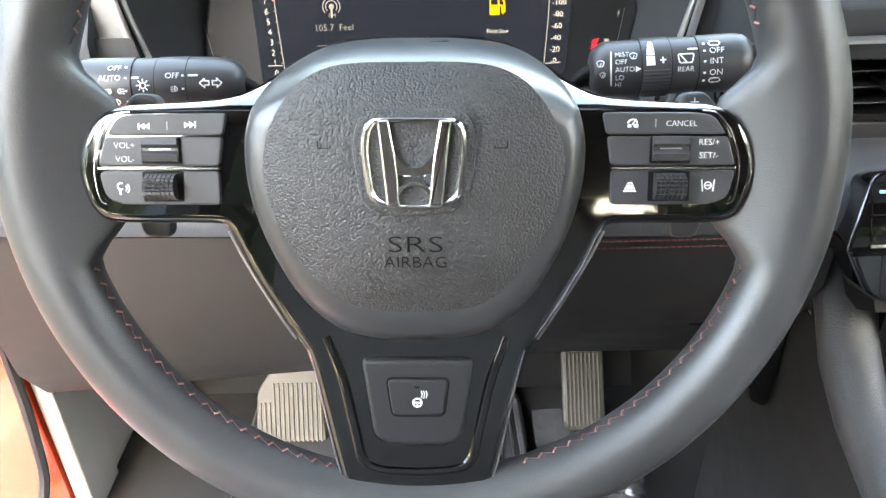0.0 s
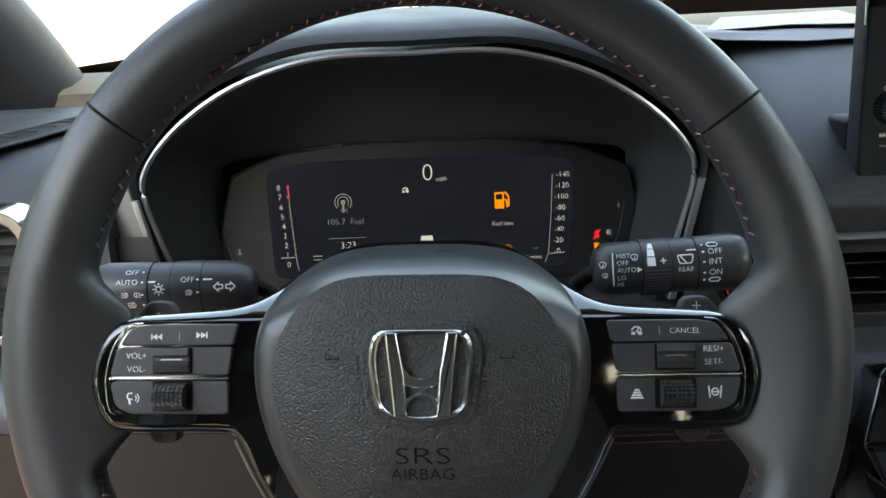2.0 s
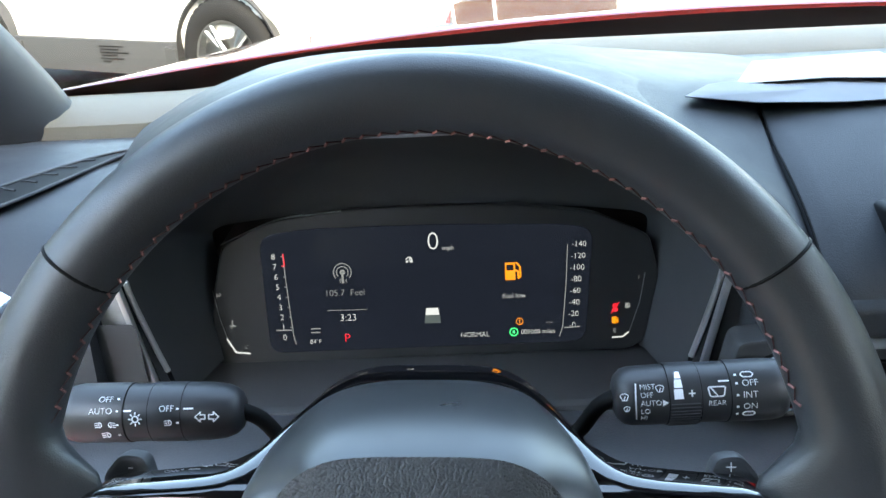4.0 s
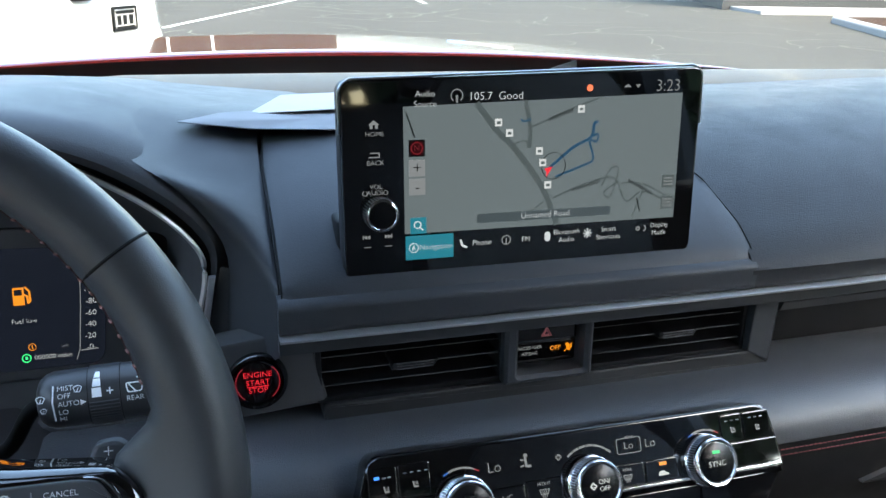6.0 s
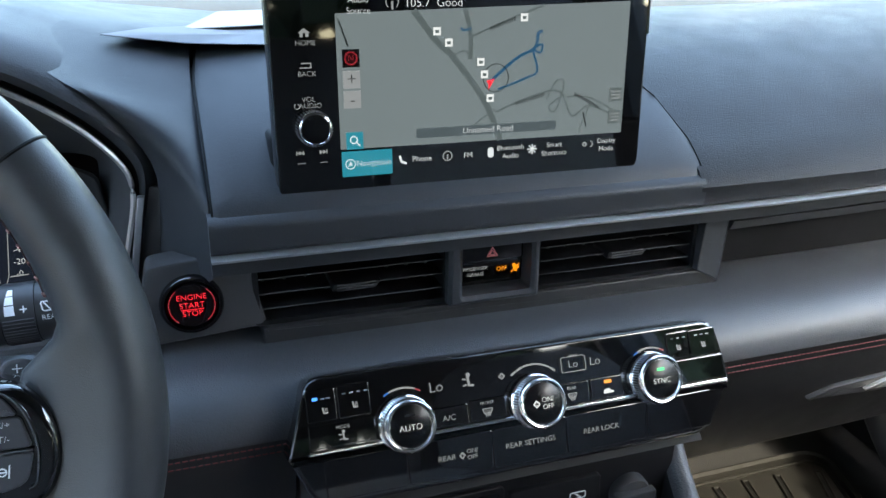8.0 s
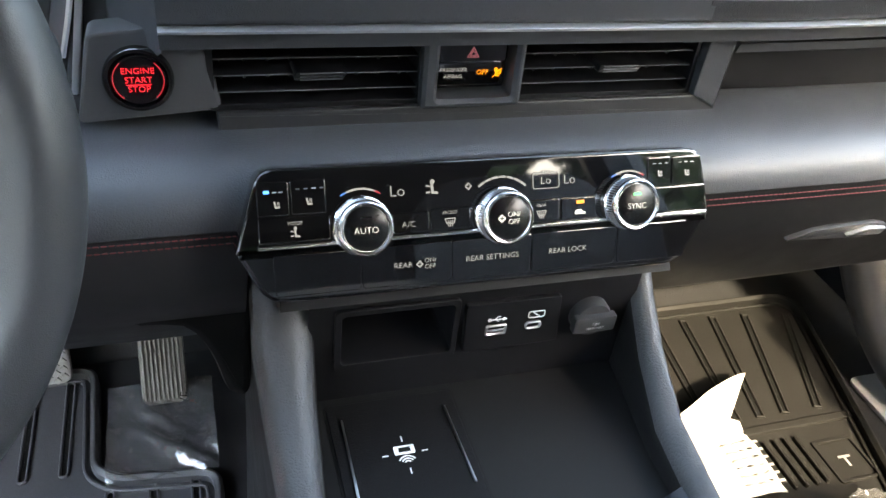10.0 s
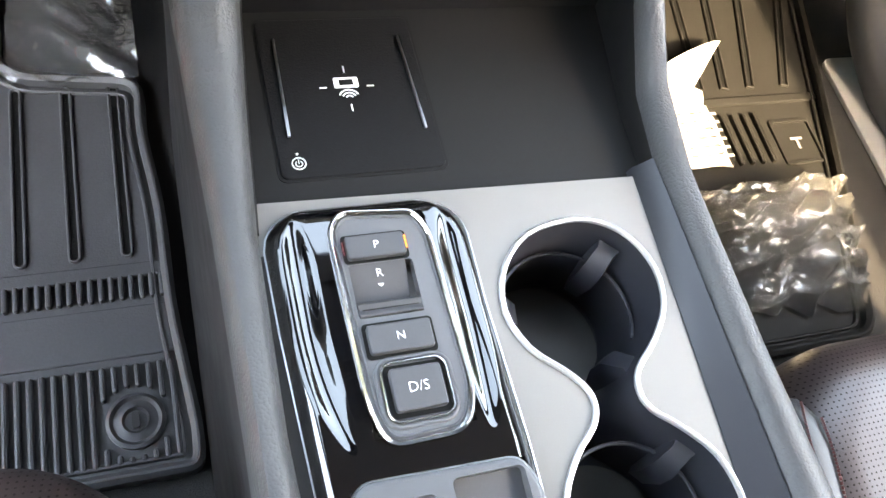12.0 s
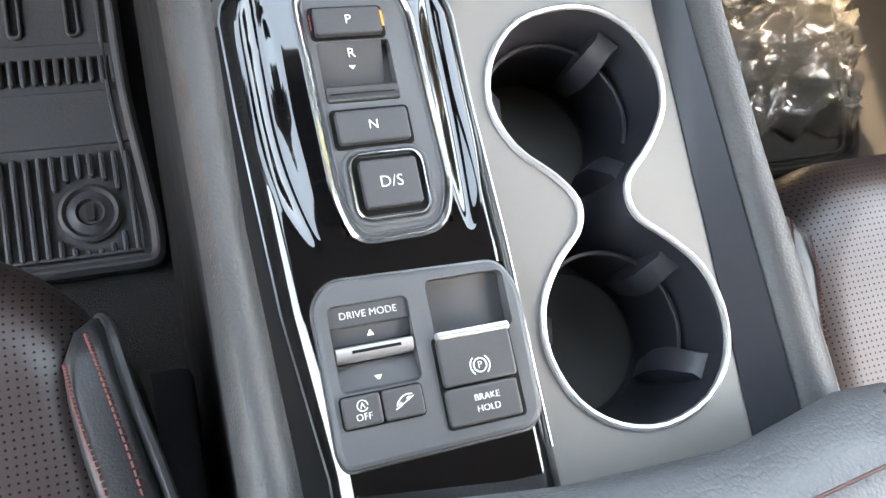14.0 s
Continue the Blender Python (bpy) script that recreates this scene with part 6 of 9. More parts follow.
    for t, y in (("OFF", 0.0060), ("INT", 0.0006), ("ON", -0.0050)):
        wrapped(words(t, 0.0044, 0.1480, y, 0.0004, M_WHITE, st, m, align="LEFT"), R)
    mark(stroke(rrect(0.1482, 0.0090, 0.1540, 0.0116, 0.001, 1), 0.0004, True) + stroke(rrect(0.1482, -0.0104, 0.1540, -0.0080, 0.001, 1), 0.0004, True))
    mark([(0.1450, y, 0.1462, y + 0.0009) for y in (0.0098, 0.0056, 0.0002, -0.0054, -0.0096)], "marks")
    bm = bmesh.new()
    for j in range(14):
        a = radians(-100 + j * 7)
        tube([(0.1146, (R + 0.0003) * math.sin(a), (R + 0.0003) * math.cos(a)), (0.1284, (R + 0.0003) * math.sin(a), (R + 0.0003) * math.cos(a))], 0.0004, 4, bm=bm)
    part("grip_ribs", bm, M_BUTTON, st, "ribbed ring", m=m)


# ---- instruments ----
def instruments():
    m = tilted(0, 0.625, 1.04, 15)
    g = thing("instrument_display", m @ pose(0, -0.06, -0.02), "lit digital instrument display with low fuel warning", "instrument display")
    outer = rounded([(-0.172, -0.062), (-0.166, -0.005), (-0.158, 0.027), (-0.12, 0.043), (-0.07, 0.0488), (-0.005, 0.0498), (0.055, 0.0488), (0.108, 0.041), (0.146, 0.024), (0.153, -0.005), (0.142, -0.052), (0.132, -0.058)], 0.006, 3)
    part("bezel", prism(outer, -0.02, 0.0, 0.002), M_BEZEL, g, "dark grey bezel", m=m)
    part("bezel_lip", tube([(p.x, p.y, 0.0) for p in spline([Vector(q) for q in ((-0.158, 0.027), (-0.12, 0.0425), (-0.09, 0.0465), (-0.07, 0.0483))], 4, False)], 0.0005, 5), M_SATIN, g, m=m)
    lcd = rounded([(-0.127, -0.0535), (0.100, -0.0510), (0.1065, 0.030), (0.085, 0.0335), (-0.005, 0.0365), (-0.095, 0.0365), (-0.1305, 0.0325)], [0.010, 0.010, 0.012, 0.02, 0.02, 0.02, 0.012])
    part("screen", prism(lcd, -0.001, 0.0012, 0.0006), M_LCD, g, "dark lit glass", m=m)
    w = 0.0016
    def say(t, s, x, y, mat=M_LIT, al="CENTER"):
        words(t, s, x, y, w, mat, g, m, align=al, thick=0.00005)
    say("0", 0.0185, -0.006, 0.0240)
    say("mph", 0.0048, 0.0045, 0.0195)
    for i in range(9):
        say(str(8 - i), 0.0062, -0.1205 + i * 0.0006 + (0.004 if i > 6 else 0) * 0, 0.0172 - i * 0.0074, M_LIT)
    for i in range(8):
        say("-" + (str(140 - 20 * i) if i < 7 else "0"), 0.0058, 0.0965 - i * 0.0008, 0.0190 - i * 0.0083, M_LIT)
    bars(stroke([(-0.1135, 0.019), (-0.1125, 0.0), (-0.1095, -0.04), (-0.108, -0.047)], 0.0005) + stroke([(-0.1215, -0.0365), (-0.111, -0.0365)], 0.0007) + [q for i in range(8) for q in stroke([(-0.1148 + i * 0.0005, 0.0172 - i * 0.0074), (-0.1135 + i * 0.0005, 0.0172 - i * 0.0074)], 0.0005)], w, M_DIM, g, m, "rev_scale")
    bars(stroke([(-0.1132, 0.019), (-0.1128, 0.0105)], 0.0007) + stroke([(-0.1128, 0.0105), (-0.1148, 0.0105)], 0.0005), w + 0.0001, M_REDLIT, g, m, "red_zone")
    bars(stroke([(0.0885, 0.019), (0.0868, -0.01), (0.084, -0.040), (0.0815, -0.047)], 0.0005) + stroke([(0.085, -0.0408), (0.096, -0.0402)], 0.0007), w, M_DIM, g, m, "speed_scale")
    bars(stroke(arc(-0.0715, 0.0045, 0.0064, -40, 220, 14), 0.0006) + stroke(arc(-0.0715, 0.0045, 0.0042, -40, 220, 12), 0.0006) + stroke(arc(-0.0715, 0.0045, 0.0012, 0, 360, 8), 0.0014) + stroke([(-0.0715, 0.003), (-0.0715, -0.003)], 0.0014), w, M_DIM, g, m, "radio_icon")
    say("FM", 0.0046, -0.0712, -0.0022, M_DIM)
    say("105.7  Feel", 0.0066, -0.0705, -0.0105, M_DIM)
    bars([(-0.084, -0.0232, -0.055, -0.0229)], w, M_DIM, g, m, "divider")
    say("3:23", 0.0072, -0.0690, -0.0288)
    say("P", 0.0092, -0.0705, -0.0440, M_REDLIT)
    say("84°F", 0.0046, -0.0935, -0.0458)
    say("NORMAL", 0.0050, 0.0215, -0.0440)
    say("000008 miles", 0.0046, 0.0665, -0.0430)
    say("Fuel low", 0.0048, 0.0500, -0.0165)
    say("mph", 0.0026, 0.0745, -0.0362, M_DIM)
    bars([(-0.0965, -0.0365, -0.0895, -0.0357), (-0.0965, -0.0392, -0.0900, -0.0385)], w, M_DIM, g, m, "unit_marks")
    bars(wheel_icon("fuel", 0.0492, 0.0012, 0.0062), w, M_AMBER, g, m, "fuel_symbol")
    bars([(0.0452, 0.0020, 0.0502, 0.0060)], w + 0.0002, M_LCD, g, m, "fuel_symbol_window")
    bars(stroke(arc(0.0535, -0.0352, 0.0024, 0, 360, 12), 0.0004) + [(0.0532, -0.0365, 0.0538, -0.034)], w, M_AMBER, g, m, "notice_symbol")
    bars(stroke(arc(0.0492, -0.0428, 0.0028, 0, 360, 12), 0.0007) + [(0.0484, -0.0438, 0.0500, -0.0418)], w, M_GREEN, g, m, "green_symbol")
    bars(wheel_icon("cruise", -0.0235, 0.0122, 0.0028), w, M_LIT, g, m, "assist_symbol")
    bars([[(-0.0135, -0.0285), (-0.0035, -0.0285), (-0.0042, -0.0235), (-0.0128, -0.0235)]], w, M_LIT, g, m, "car_symbol")
    bars([[(-0.0142, -0.0345), (-0.0028, -0.0345), (-0.0032, -0.0288), (-0.0138, -0.0288)]], w, M_ROAD, g, m, "car_symbol")
    # lamps and gauges on the bezel
    bars(stroke(arc(0.1212, -0.0262, 0.0012, 0, 360, 8), 0.0011) + stroke([(0.1200, -0.0292), (0.1225, -0.0292)], 0.0022) + stroke([(0.1185, -0.0315), (0.1240, -0.0240)], 0.0006), w - 0.001, M_REDLIT, g, m, "belt_lamp")
    bars(wheel_icon("fuel", 0.1210, -0.0365, 0.0024), w - 0.001, M_AMBER, g, m, "fuel_lamp")
    words("E", 0.0048, 0.1208, -0.0442, w - 0.001, M_DIM, g, m)
    words("F", 0.0048, 0.1385, -0.0065, w - 0.001, M_DIM, g, m)
    bars(stroke([(0.1425, -0.003), (0.1385, -0.024), (0.131, -0.045), (0.127, -0.0485)], 0.0004), w - 0.001, M_GREYPRINT, g, m, "fuel_arc")
    bars(stroke([(0.1305, -0.0455), (0.1265, -0.0487), (0.119, -0.0490)], 0.0009), w - 0.0008, M_LIT, g, m, "fuel_level")
    bars(wheel_icon("fuel", 0.1300, -0.0262, 0.0018), w - 0.001, M_DIM, g, m, "pump_mark")
    words("H", 0.0046, -0.1625, -0.0098, w - 0.001, M_DIM, g, m)
    words("C", 0.0046, -0.1445, -0.0485, w - 0.001, M_DIM, g, m)
    bars(stroke([(-0.1665, -0.006), (-0.1628, -0.026), (-0.157, -0.046), (-0.152, -0.0525)], 0.0004), w - 0.001, M_GREYPRINT, g, m, "heat_arc")
    bars(stroke([(-0.1585, -0.042), (-0.1525, -0.0522), (-0.1425, -0.0532)], 0.0010), w - 0.0008, M_LIT, g, m, "heat_level")
    bars(stroke([(-0.156, -0.0325), (-0.1515, -0.0325)], 0.0006) + stroke([(-0.1538, -0.0325), (-0.1538, -0.0285)], 0.0008), w - 0.001, M_DIM, g, m, "heat_mark")


def touchscreen():
    m = tilted(0, 0.518, 1.15, 6.5)
    t = thing("touchscreen", m @ pose(0.382, -0.072, -0.01), "black touchscreen showing a lit navigation map", "touchscreen")
    o = rounded([(0.2580, -0.0722), (0.5045, -0.0705), (0.5065, 0.0585), (0.2575, 0.0520)], 0.008, 5)
    part("body", prism(inset(o, -0.0006), -0.014, -0.0015, 0.003), M_BLACK, t, "black rear shell", m=m)
    part("glass", prism(o, -0.003, 0.0, 0.0012), M_GLOSS, t, "black glass front", m=m)
    part("edge_strip", tube([(p.x, p.y, -0.0012) for p in (Vector((0.2570, 0.02, 0)), Vector((0.2568, 0.0455, 0)), Vector((0.2592, 0.0500, 0)), Vector((0.264, 0.0530, 0)), Vector((0.38, 0.0562, 0)), Vector((0.499, 0.0594, 0)), Vector((0.5042, 0.0575, 0)), Vector((0.5068, 0.0530, 0)), Vector((0.5068, 0.02, 0)))], 0.0009, 6), M_SATIN, t, "thin silver edge", m=m)
    part("stand", box(0.2560, -0.0715, -0.040, 0.300, -0.034, -0.0145, 0.004), M_INLAY, t, "black stand behind the screen", m=m)
    part("foot", box(0.275, -0.078, -0.05, 0.495, -0.066, -0.006, 0.002), M_DASH, t, m=m)
    w = 0.0006
    def sk(x, y):
        # the picture leans with the frame's upper edge
        k = (x - 0.2965) / 0.195
        return x, y + 0.0024 * k * ((y + 0.045) / 0.09) * 2 - 0.001 * k
    def say(s, size, x, y, mat=M_LIT, al="CENTER", up=0.0):
        words(s, size, *sk(x, y), w + up, mat, t, m, align=al, thick=0.00004)
    area_ = [sk(0.2965, -0.0435), sk(0.490, -0.0435), sk(0.4915, 0.0378), sk(0.2965, 0.0360)]
    part("map_picture", prism([Vector(p) for p in area_], 0.0, 0.0003, 0), M_MAP, t, "pale lit map", m=m)
    def road(pts, wd, mat=M_ROAD, name="map_road", up=0.0):
        ribbon([Vector(sk(*p)) for p in spline([Vector(q) for q in pts], 4, False)], wd, 0.0005 + up, mat, t, m, name)
    road([(0.344, 0.0365), (0.3585, 0.0180), (0.3685, 0.0090), (0.3895, -0.0180), (0.4010, -0.0435)], 0.0040)
    road([(0.3770, 0.0365), (0.3805, 0.0200), (0.3800, 0.0070)], 0.0030)
    road([(0.3800, 0.0070), (0.3770, 0.0120), (0.3700, 0.0100)], 0.0010)
    road([(0.3820, 0.0205), (0.405, 0.0290), (0.4300, 0.0370)], 0.0012)
    road([(0.3975, -0.0260), (0.420, -0.0180), (0.4420, -0.0150), (0.4520, -0.0310), (0.4650, -0.0250), (0.4890, -0.0350)], 0.0013)
    road([(0.4330, -0.0200), (0.4400, -0.0085), (0.4455, -0.0100), (0.4400, -0.0270), (0.4350, -0.0240), (0.4460, -0.0170)], 0.0012)
    road([(0.4480, -0.0190), (0.4610, -0.0190), (0.4760, -0.0250), (0.490, -0.0330)], 0.0010)
    road([(0.4660, -0.0220), (0.4570, -0.0420)], 0.0010)
    road([(0.2975, 0.0340), (0.3030, 0.0180)], 0.0010)
    road([(0.3970, -0.0240), (0.3720, -0.0400)], 0.0010)
    road([(0.3925, -0.0080), (0.4110, 0.0060), (0.4240, 0.0120), (0.4260, 0.0205), (0.4290, 0.0215)], 0.0020, M_ROUTE, "map_route", 0.0001)
    road([(0.4240, 0.0120), (0.4290, 0.0140), (0.4280, 0.0090), (0.4230, 0.0100), (0.4260, -0.0020), (0.4180, -0.0060), (0.3990, -0.0120)], 0.0014, M_ROUTE, "map_route", 0.0001)
    road([(0.3740, 0.0255), (0.3760, 0.0240), (0.3810, 0.0250)], 0.0012, M_ROUTE, "map_route", 0.0001)
    # street names too small to read, as rows of short marks
    rng = random.Random(5)
    for (xa, ya), (xb, yb), n in (((0.393, 0.0243), (0.4105, 0.0298), 11), ((0.411, -0.0215), (0.432, -0.0165), 13), ((0.2985, 0.032), (0.3035, 0.017), 9), ((0.4530, -0.0170), (0.472, -0.0265), 13), ((0.4600, -0.0290), (0.463, -0.038), 6)):
        rows = []
        for i in range(n):
            f = (i + 0.5) / n
            x, y = xa + (xb - xa) * f, ya + (yb - ya) * f
            h = 0.0007 + 0.0006 * rng.random()
            rows.append([sk(x - 0.0003, y - h), sk(x + 0.0003, y - h), sk(x + 0.0003, y + h), sk(x - 0.0003, y + h)])
        bars(rows, 0.0008, M_PRINTDARK, t, m, "street_name")
    bars(stroke([sk(v.x, v.y) for v in arc(0.3975, -0.0050, 0.0085, 0, 360, 24)], 0.0004), 0.0007, M_PRINTDARK, t, m, "position_ring")
    bars([[sk(*p) for p in ((0.3910, -0.0065), (0.3965, -0.0055), (0.3925, -0.0118), (0.3925, -0.0085))]], 0.0008, M_REDLIT, t, m, "position_arrow")
    for x, y in ((0.3585, 0.0240), (0.3660, 0.0172), (0.4160, 0.0302), (0.3870, 0.0050), (0.3895, -0.0025), (0.3935, -0.0170)):
        x, y = sk(x, y)
        bars([(x - 0.0027, y - 0.0027, x + 0.0027, y + 0.0027)], 0.0008, M_ROAD, t, m, "map_sign")
        bars([(x - 0.0024, y - 0.0024, x + 0.0024, y + 0.0024)], 0.0010, M_DIMWHITE, t, m, "map_sign")
        bars([(x - 0.0012, y - 0.0010, x + 0.0012, y + 0.0008)], 0.0013, M_ROAD, t, m, "map_sign")
    part("map_label", prism(rrect(0.3445, -0.0395, 0.4405, -0.0335, 0.0012), 0.0004, 0.0008, 0), shader("lit_dark_grey", (0.02, 0.02, 0.02), 0.3, emit=(0.03, 0.04, 0.045), power=1), t, m=m)
    words("Unnamed Road", 0.0056, 0.3925, -0.0366, 0.0009, M_LIT, t, m, thick=0.00004)
    for y, s in ((0.0104, "N"), (-0.0020, "+"), (-0.0137, "-")):
        x0, y0 = sk(0.3048, y)
        bars([(x0 - 0.0052, y0 - 0.0052, x0 + 0.0052, y0 + 0.0052)], 0.0007, M_DIM if s != "N" else M_PRINTDARK, t, m, "map_button")
        if s == "N":
            bars(stroke(arc(x0, y0, 0.0036, 0, 360, 14), 0.0008), 0.0010, M_REDDIM, t, m, "compass_ring")
        words(s, 0.011 if s != "N" else 0.005, x0, y0, 0.0011, M_PRINTDARK if s != "N" else M_REDDIM, t, m)
    for x, y in ((0.4838, -0.0190), (0.4838, -0.0330)):
        x0, y0 = sk(x, y)
        bars([(x0 - 0.0045, y0 - 0.0045, x0 + 0.0045, y0 + 0.0045)], 0.0007, M_ROAD, t, m, "map_button")
        bars([(x0 - 0.0033, y0 - 0.0027 + 0.0022 * i, x0 + 0.0033, y0 - 0.0019 + 0.0022 * i) for i in range(3)], 0.0010, M_DIM, t, m, "menu_mark")
    x0, y0 = sk(0.3052, -0.0385)
    bars([(x0 - 0.0052, y0 - 0.0052, x0 + 0.0052, y0 + 0.0052)], 0.0008, M_NAV, t, m, "search_button")
    bars(stroke(arc(x0 - 0.0006, y0 + 0.0006, 0.0022, 0, 360, 12), 0.0007) + stroke([(x0 + 0.001, y0 - 0.001), (x0 + 0.003, y0 - 0.003)], 0.0009), 0.0011, M_LIT, t, m, "search_symbol")
    bars([(0.2968, -0.0605, 0.3285, -0.0450)], 0.0006, M_NAV, t, m, "navigation_tab")
    words("Navigation", 0.0052, 0.3168, -0.0528, 0.0009, M_LIT, t, m, thick=0.00004)
    bars(stroke(arc(0.3020, -0.0528, 0.0030, 0, 360, 12), 0.0005) + [[(0.3006, -0.0542), (0.3020, -0.0508), (0.3034, -0.0542), (0.3020, -0.0534)]], 0.0009, M_LIT, t, m, "compass_mark")
    say("Phone", 0.0052, 0.3480, -0.0522)
    say("FM", 0.0050, 0.3790, -0.0520)
    say("Bluetooth", 0.0048, 0.4085, -0.0488)
    say("Audio", 0.0048, 0.4085, -0.0540)
    say("Smart", 0.0048, 0.4400, -0.0488)
    say("Shortcuts", 0.0048, 0.4400, -0.0540)
    say("Display", 0.0048, 0.4790, -0.0482)
    say("Mode", 0.0048, 0.4790, -0.0534)
    bars(stroke([(0.3335, -0.0500), (0.3345, -0.0535), (0.3375, -0.0548)], 0.0014), w, M_LIT, t, m, "phone_mark")
    bars(stroke(arc(0.3650, -0.0520, 0.0030, 0, 360, 12), 0.0006) + [(0.3646, -0.0545, 0.3654, -0.051)], w, M_DIM, t, m, "radio_mark")
    bars([q for q in (rrect(0.3925, -0.055, 0.3965, -0.0485, 0.0018),)], w, M_LIT, t, m, "wireless_mark")
    bars([q for i in range(4) for q in stroke([(0.4240 - 0.0032 * math.cos(i * 0.785), -0.0515 - 0.0032 * math.sin(i * 0.785)), (0.4240 + 0.0032 * math.cos(i * 0.785), -0.0515 + 0.0032 * math.sin(i * 0.785))], 0.0006)], w, M_LIT, t, m, "shortcut_mark")
    bars(stroke(arc(0.4625, -0.0508, 0.0012, 0, 360, 8), 0.0009) + stroke(arc(0.4665, -0.0508, 0.002, -70, 70, 6), 0.0007), w, M_DIM, t, m, "day_night_mark")
    say("Audio", 0.0052, 0.3105, 0.0432)
    say("Source", 0.0052, 0.3105, 0.0370)
    bars(stroke([sk(v.x, v.y) for v in arc(0.3310, 0.0415, 0.0038, -50, 230, 12)], 0.0005) + stroke([sk(0.3310, 0.0415), sk(0.3310, 0.0375)], 0.0012), w, M_DIM, t, m, "radio_symbol")
    say("105.7  Good", 0.0072, 0.3570, 0.0402)
    say("3:23", 0.0112, 0.4800, 0.0424, M_DIM)
    bars([[sk(v.x, v.y) for v in arc(0.4220, 0.0430, 0.0022, 0, 330, 11)]], w, shader("lit_orange", (0.02, 0.02, 0.02), 0.3, emit=(0.9, 0.18, 0.08), power=0.8), t, m, "notice_mark")
    bars([[sk(0.4465, 0.0425), sk(0.4500, 0.0445), sk(0.4520, 0.0425)], [sk(0.4555, 0.0440), sk(0.4590, 0.0440), sk(0.4572, 0.0420)]], w, M_DIM, t, m, "signal_marks")
    # hard keys and volume knob
    for s, y in (("HOME", 0.0198), ("BACK", 0.0022), ("VOL", -0.0125), ("AUDIO", -0.0163)):
        words(s, 0.0043, 0.2785 if s != "AUDIO" else 0.2795, y, w, M_DIM, t, m)
    bars([[(0.2745, 0.0255), (0.2780, 0.0282), (0.2815, 0.0255)], (0.2755, 0.0232, 0.2772, 0.0256), (0.2788, 0.0232, 0.2805, 0.0256)], w, M_DIM, t, m, "home_symbol")
    bars(stroke([(0.2745, 0.0058), (0.2810, 0.0058), (0.2810, 0.0084), (0.2755, 0.0084)], 0.0006), w, M_DIM, t, m, "back_symbol")
    bars(stroke(arc(0.2715, -0.0163, 0.0015, 120, 420, 10), 0.0004), w, M_DIM, t, m, "power_symbol")
    bars(wheel_icon("prev", 0.2720, -0.0440, 0.0026) + wheel_icon("next", 0.2855, -0.0440, 0.0026) + [(0.2700, -0.0505, 0.2745, -0.0502), (0.2835, -0.0505, 0.2880, -0.0502)], w, M_DIM, t, m, "track_symbols")
    k = part("volume_knob", lathe([(0.0102, 0.0), (0.0102, 0.010), (0.0098, 0.0115), (0.0088, 0.0120), (0.0082, 0.0114), (0.0, 0.0112)], 36), M_RING, t, "knurled silver volume knob", m=m @ pose(0.2800, -0.0287, 0))
    bm = bmesh.new()
    for j in range(36):
        a = j * math.pi / 18
        tube([(0.0102 * math.cos(a), 0.0102 * math.sin(a), 0.001), (0.0102 * math.cos(a), 0.0102 * math.sin(a), 0.0095)], 0.0005, 4, bm=bm)
    part("knurling", bm, M_SATIN, k)
    part("knob_face", lathe([(0.0082, 0.0112), (0.0080, 0.0118), (0.0, 0.0120)], 32), M_FACE, k, "satin black face")


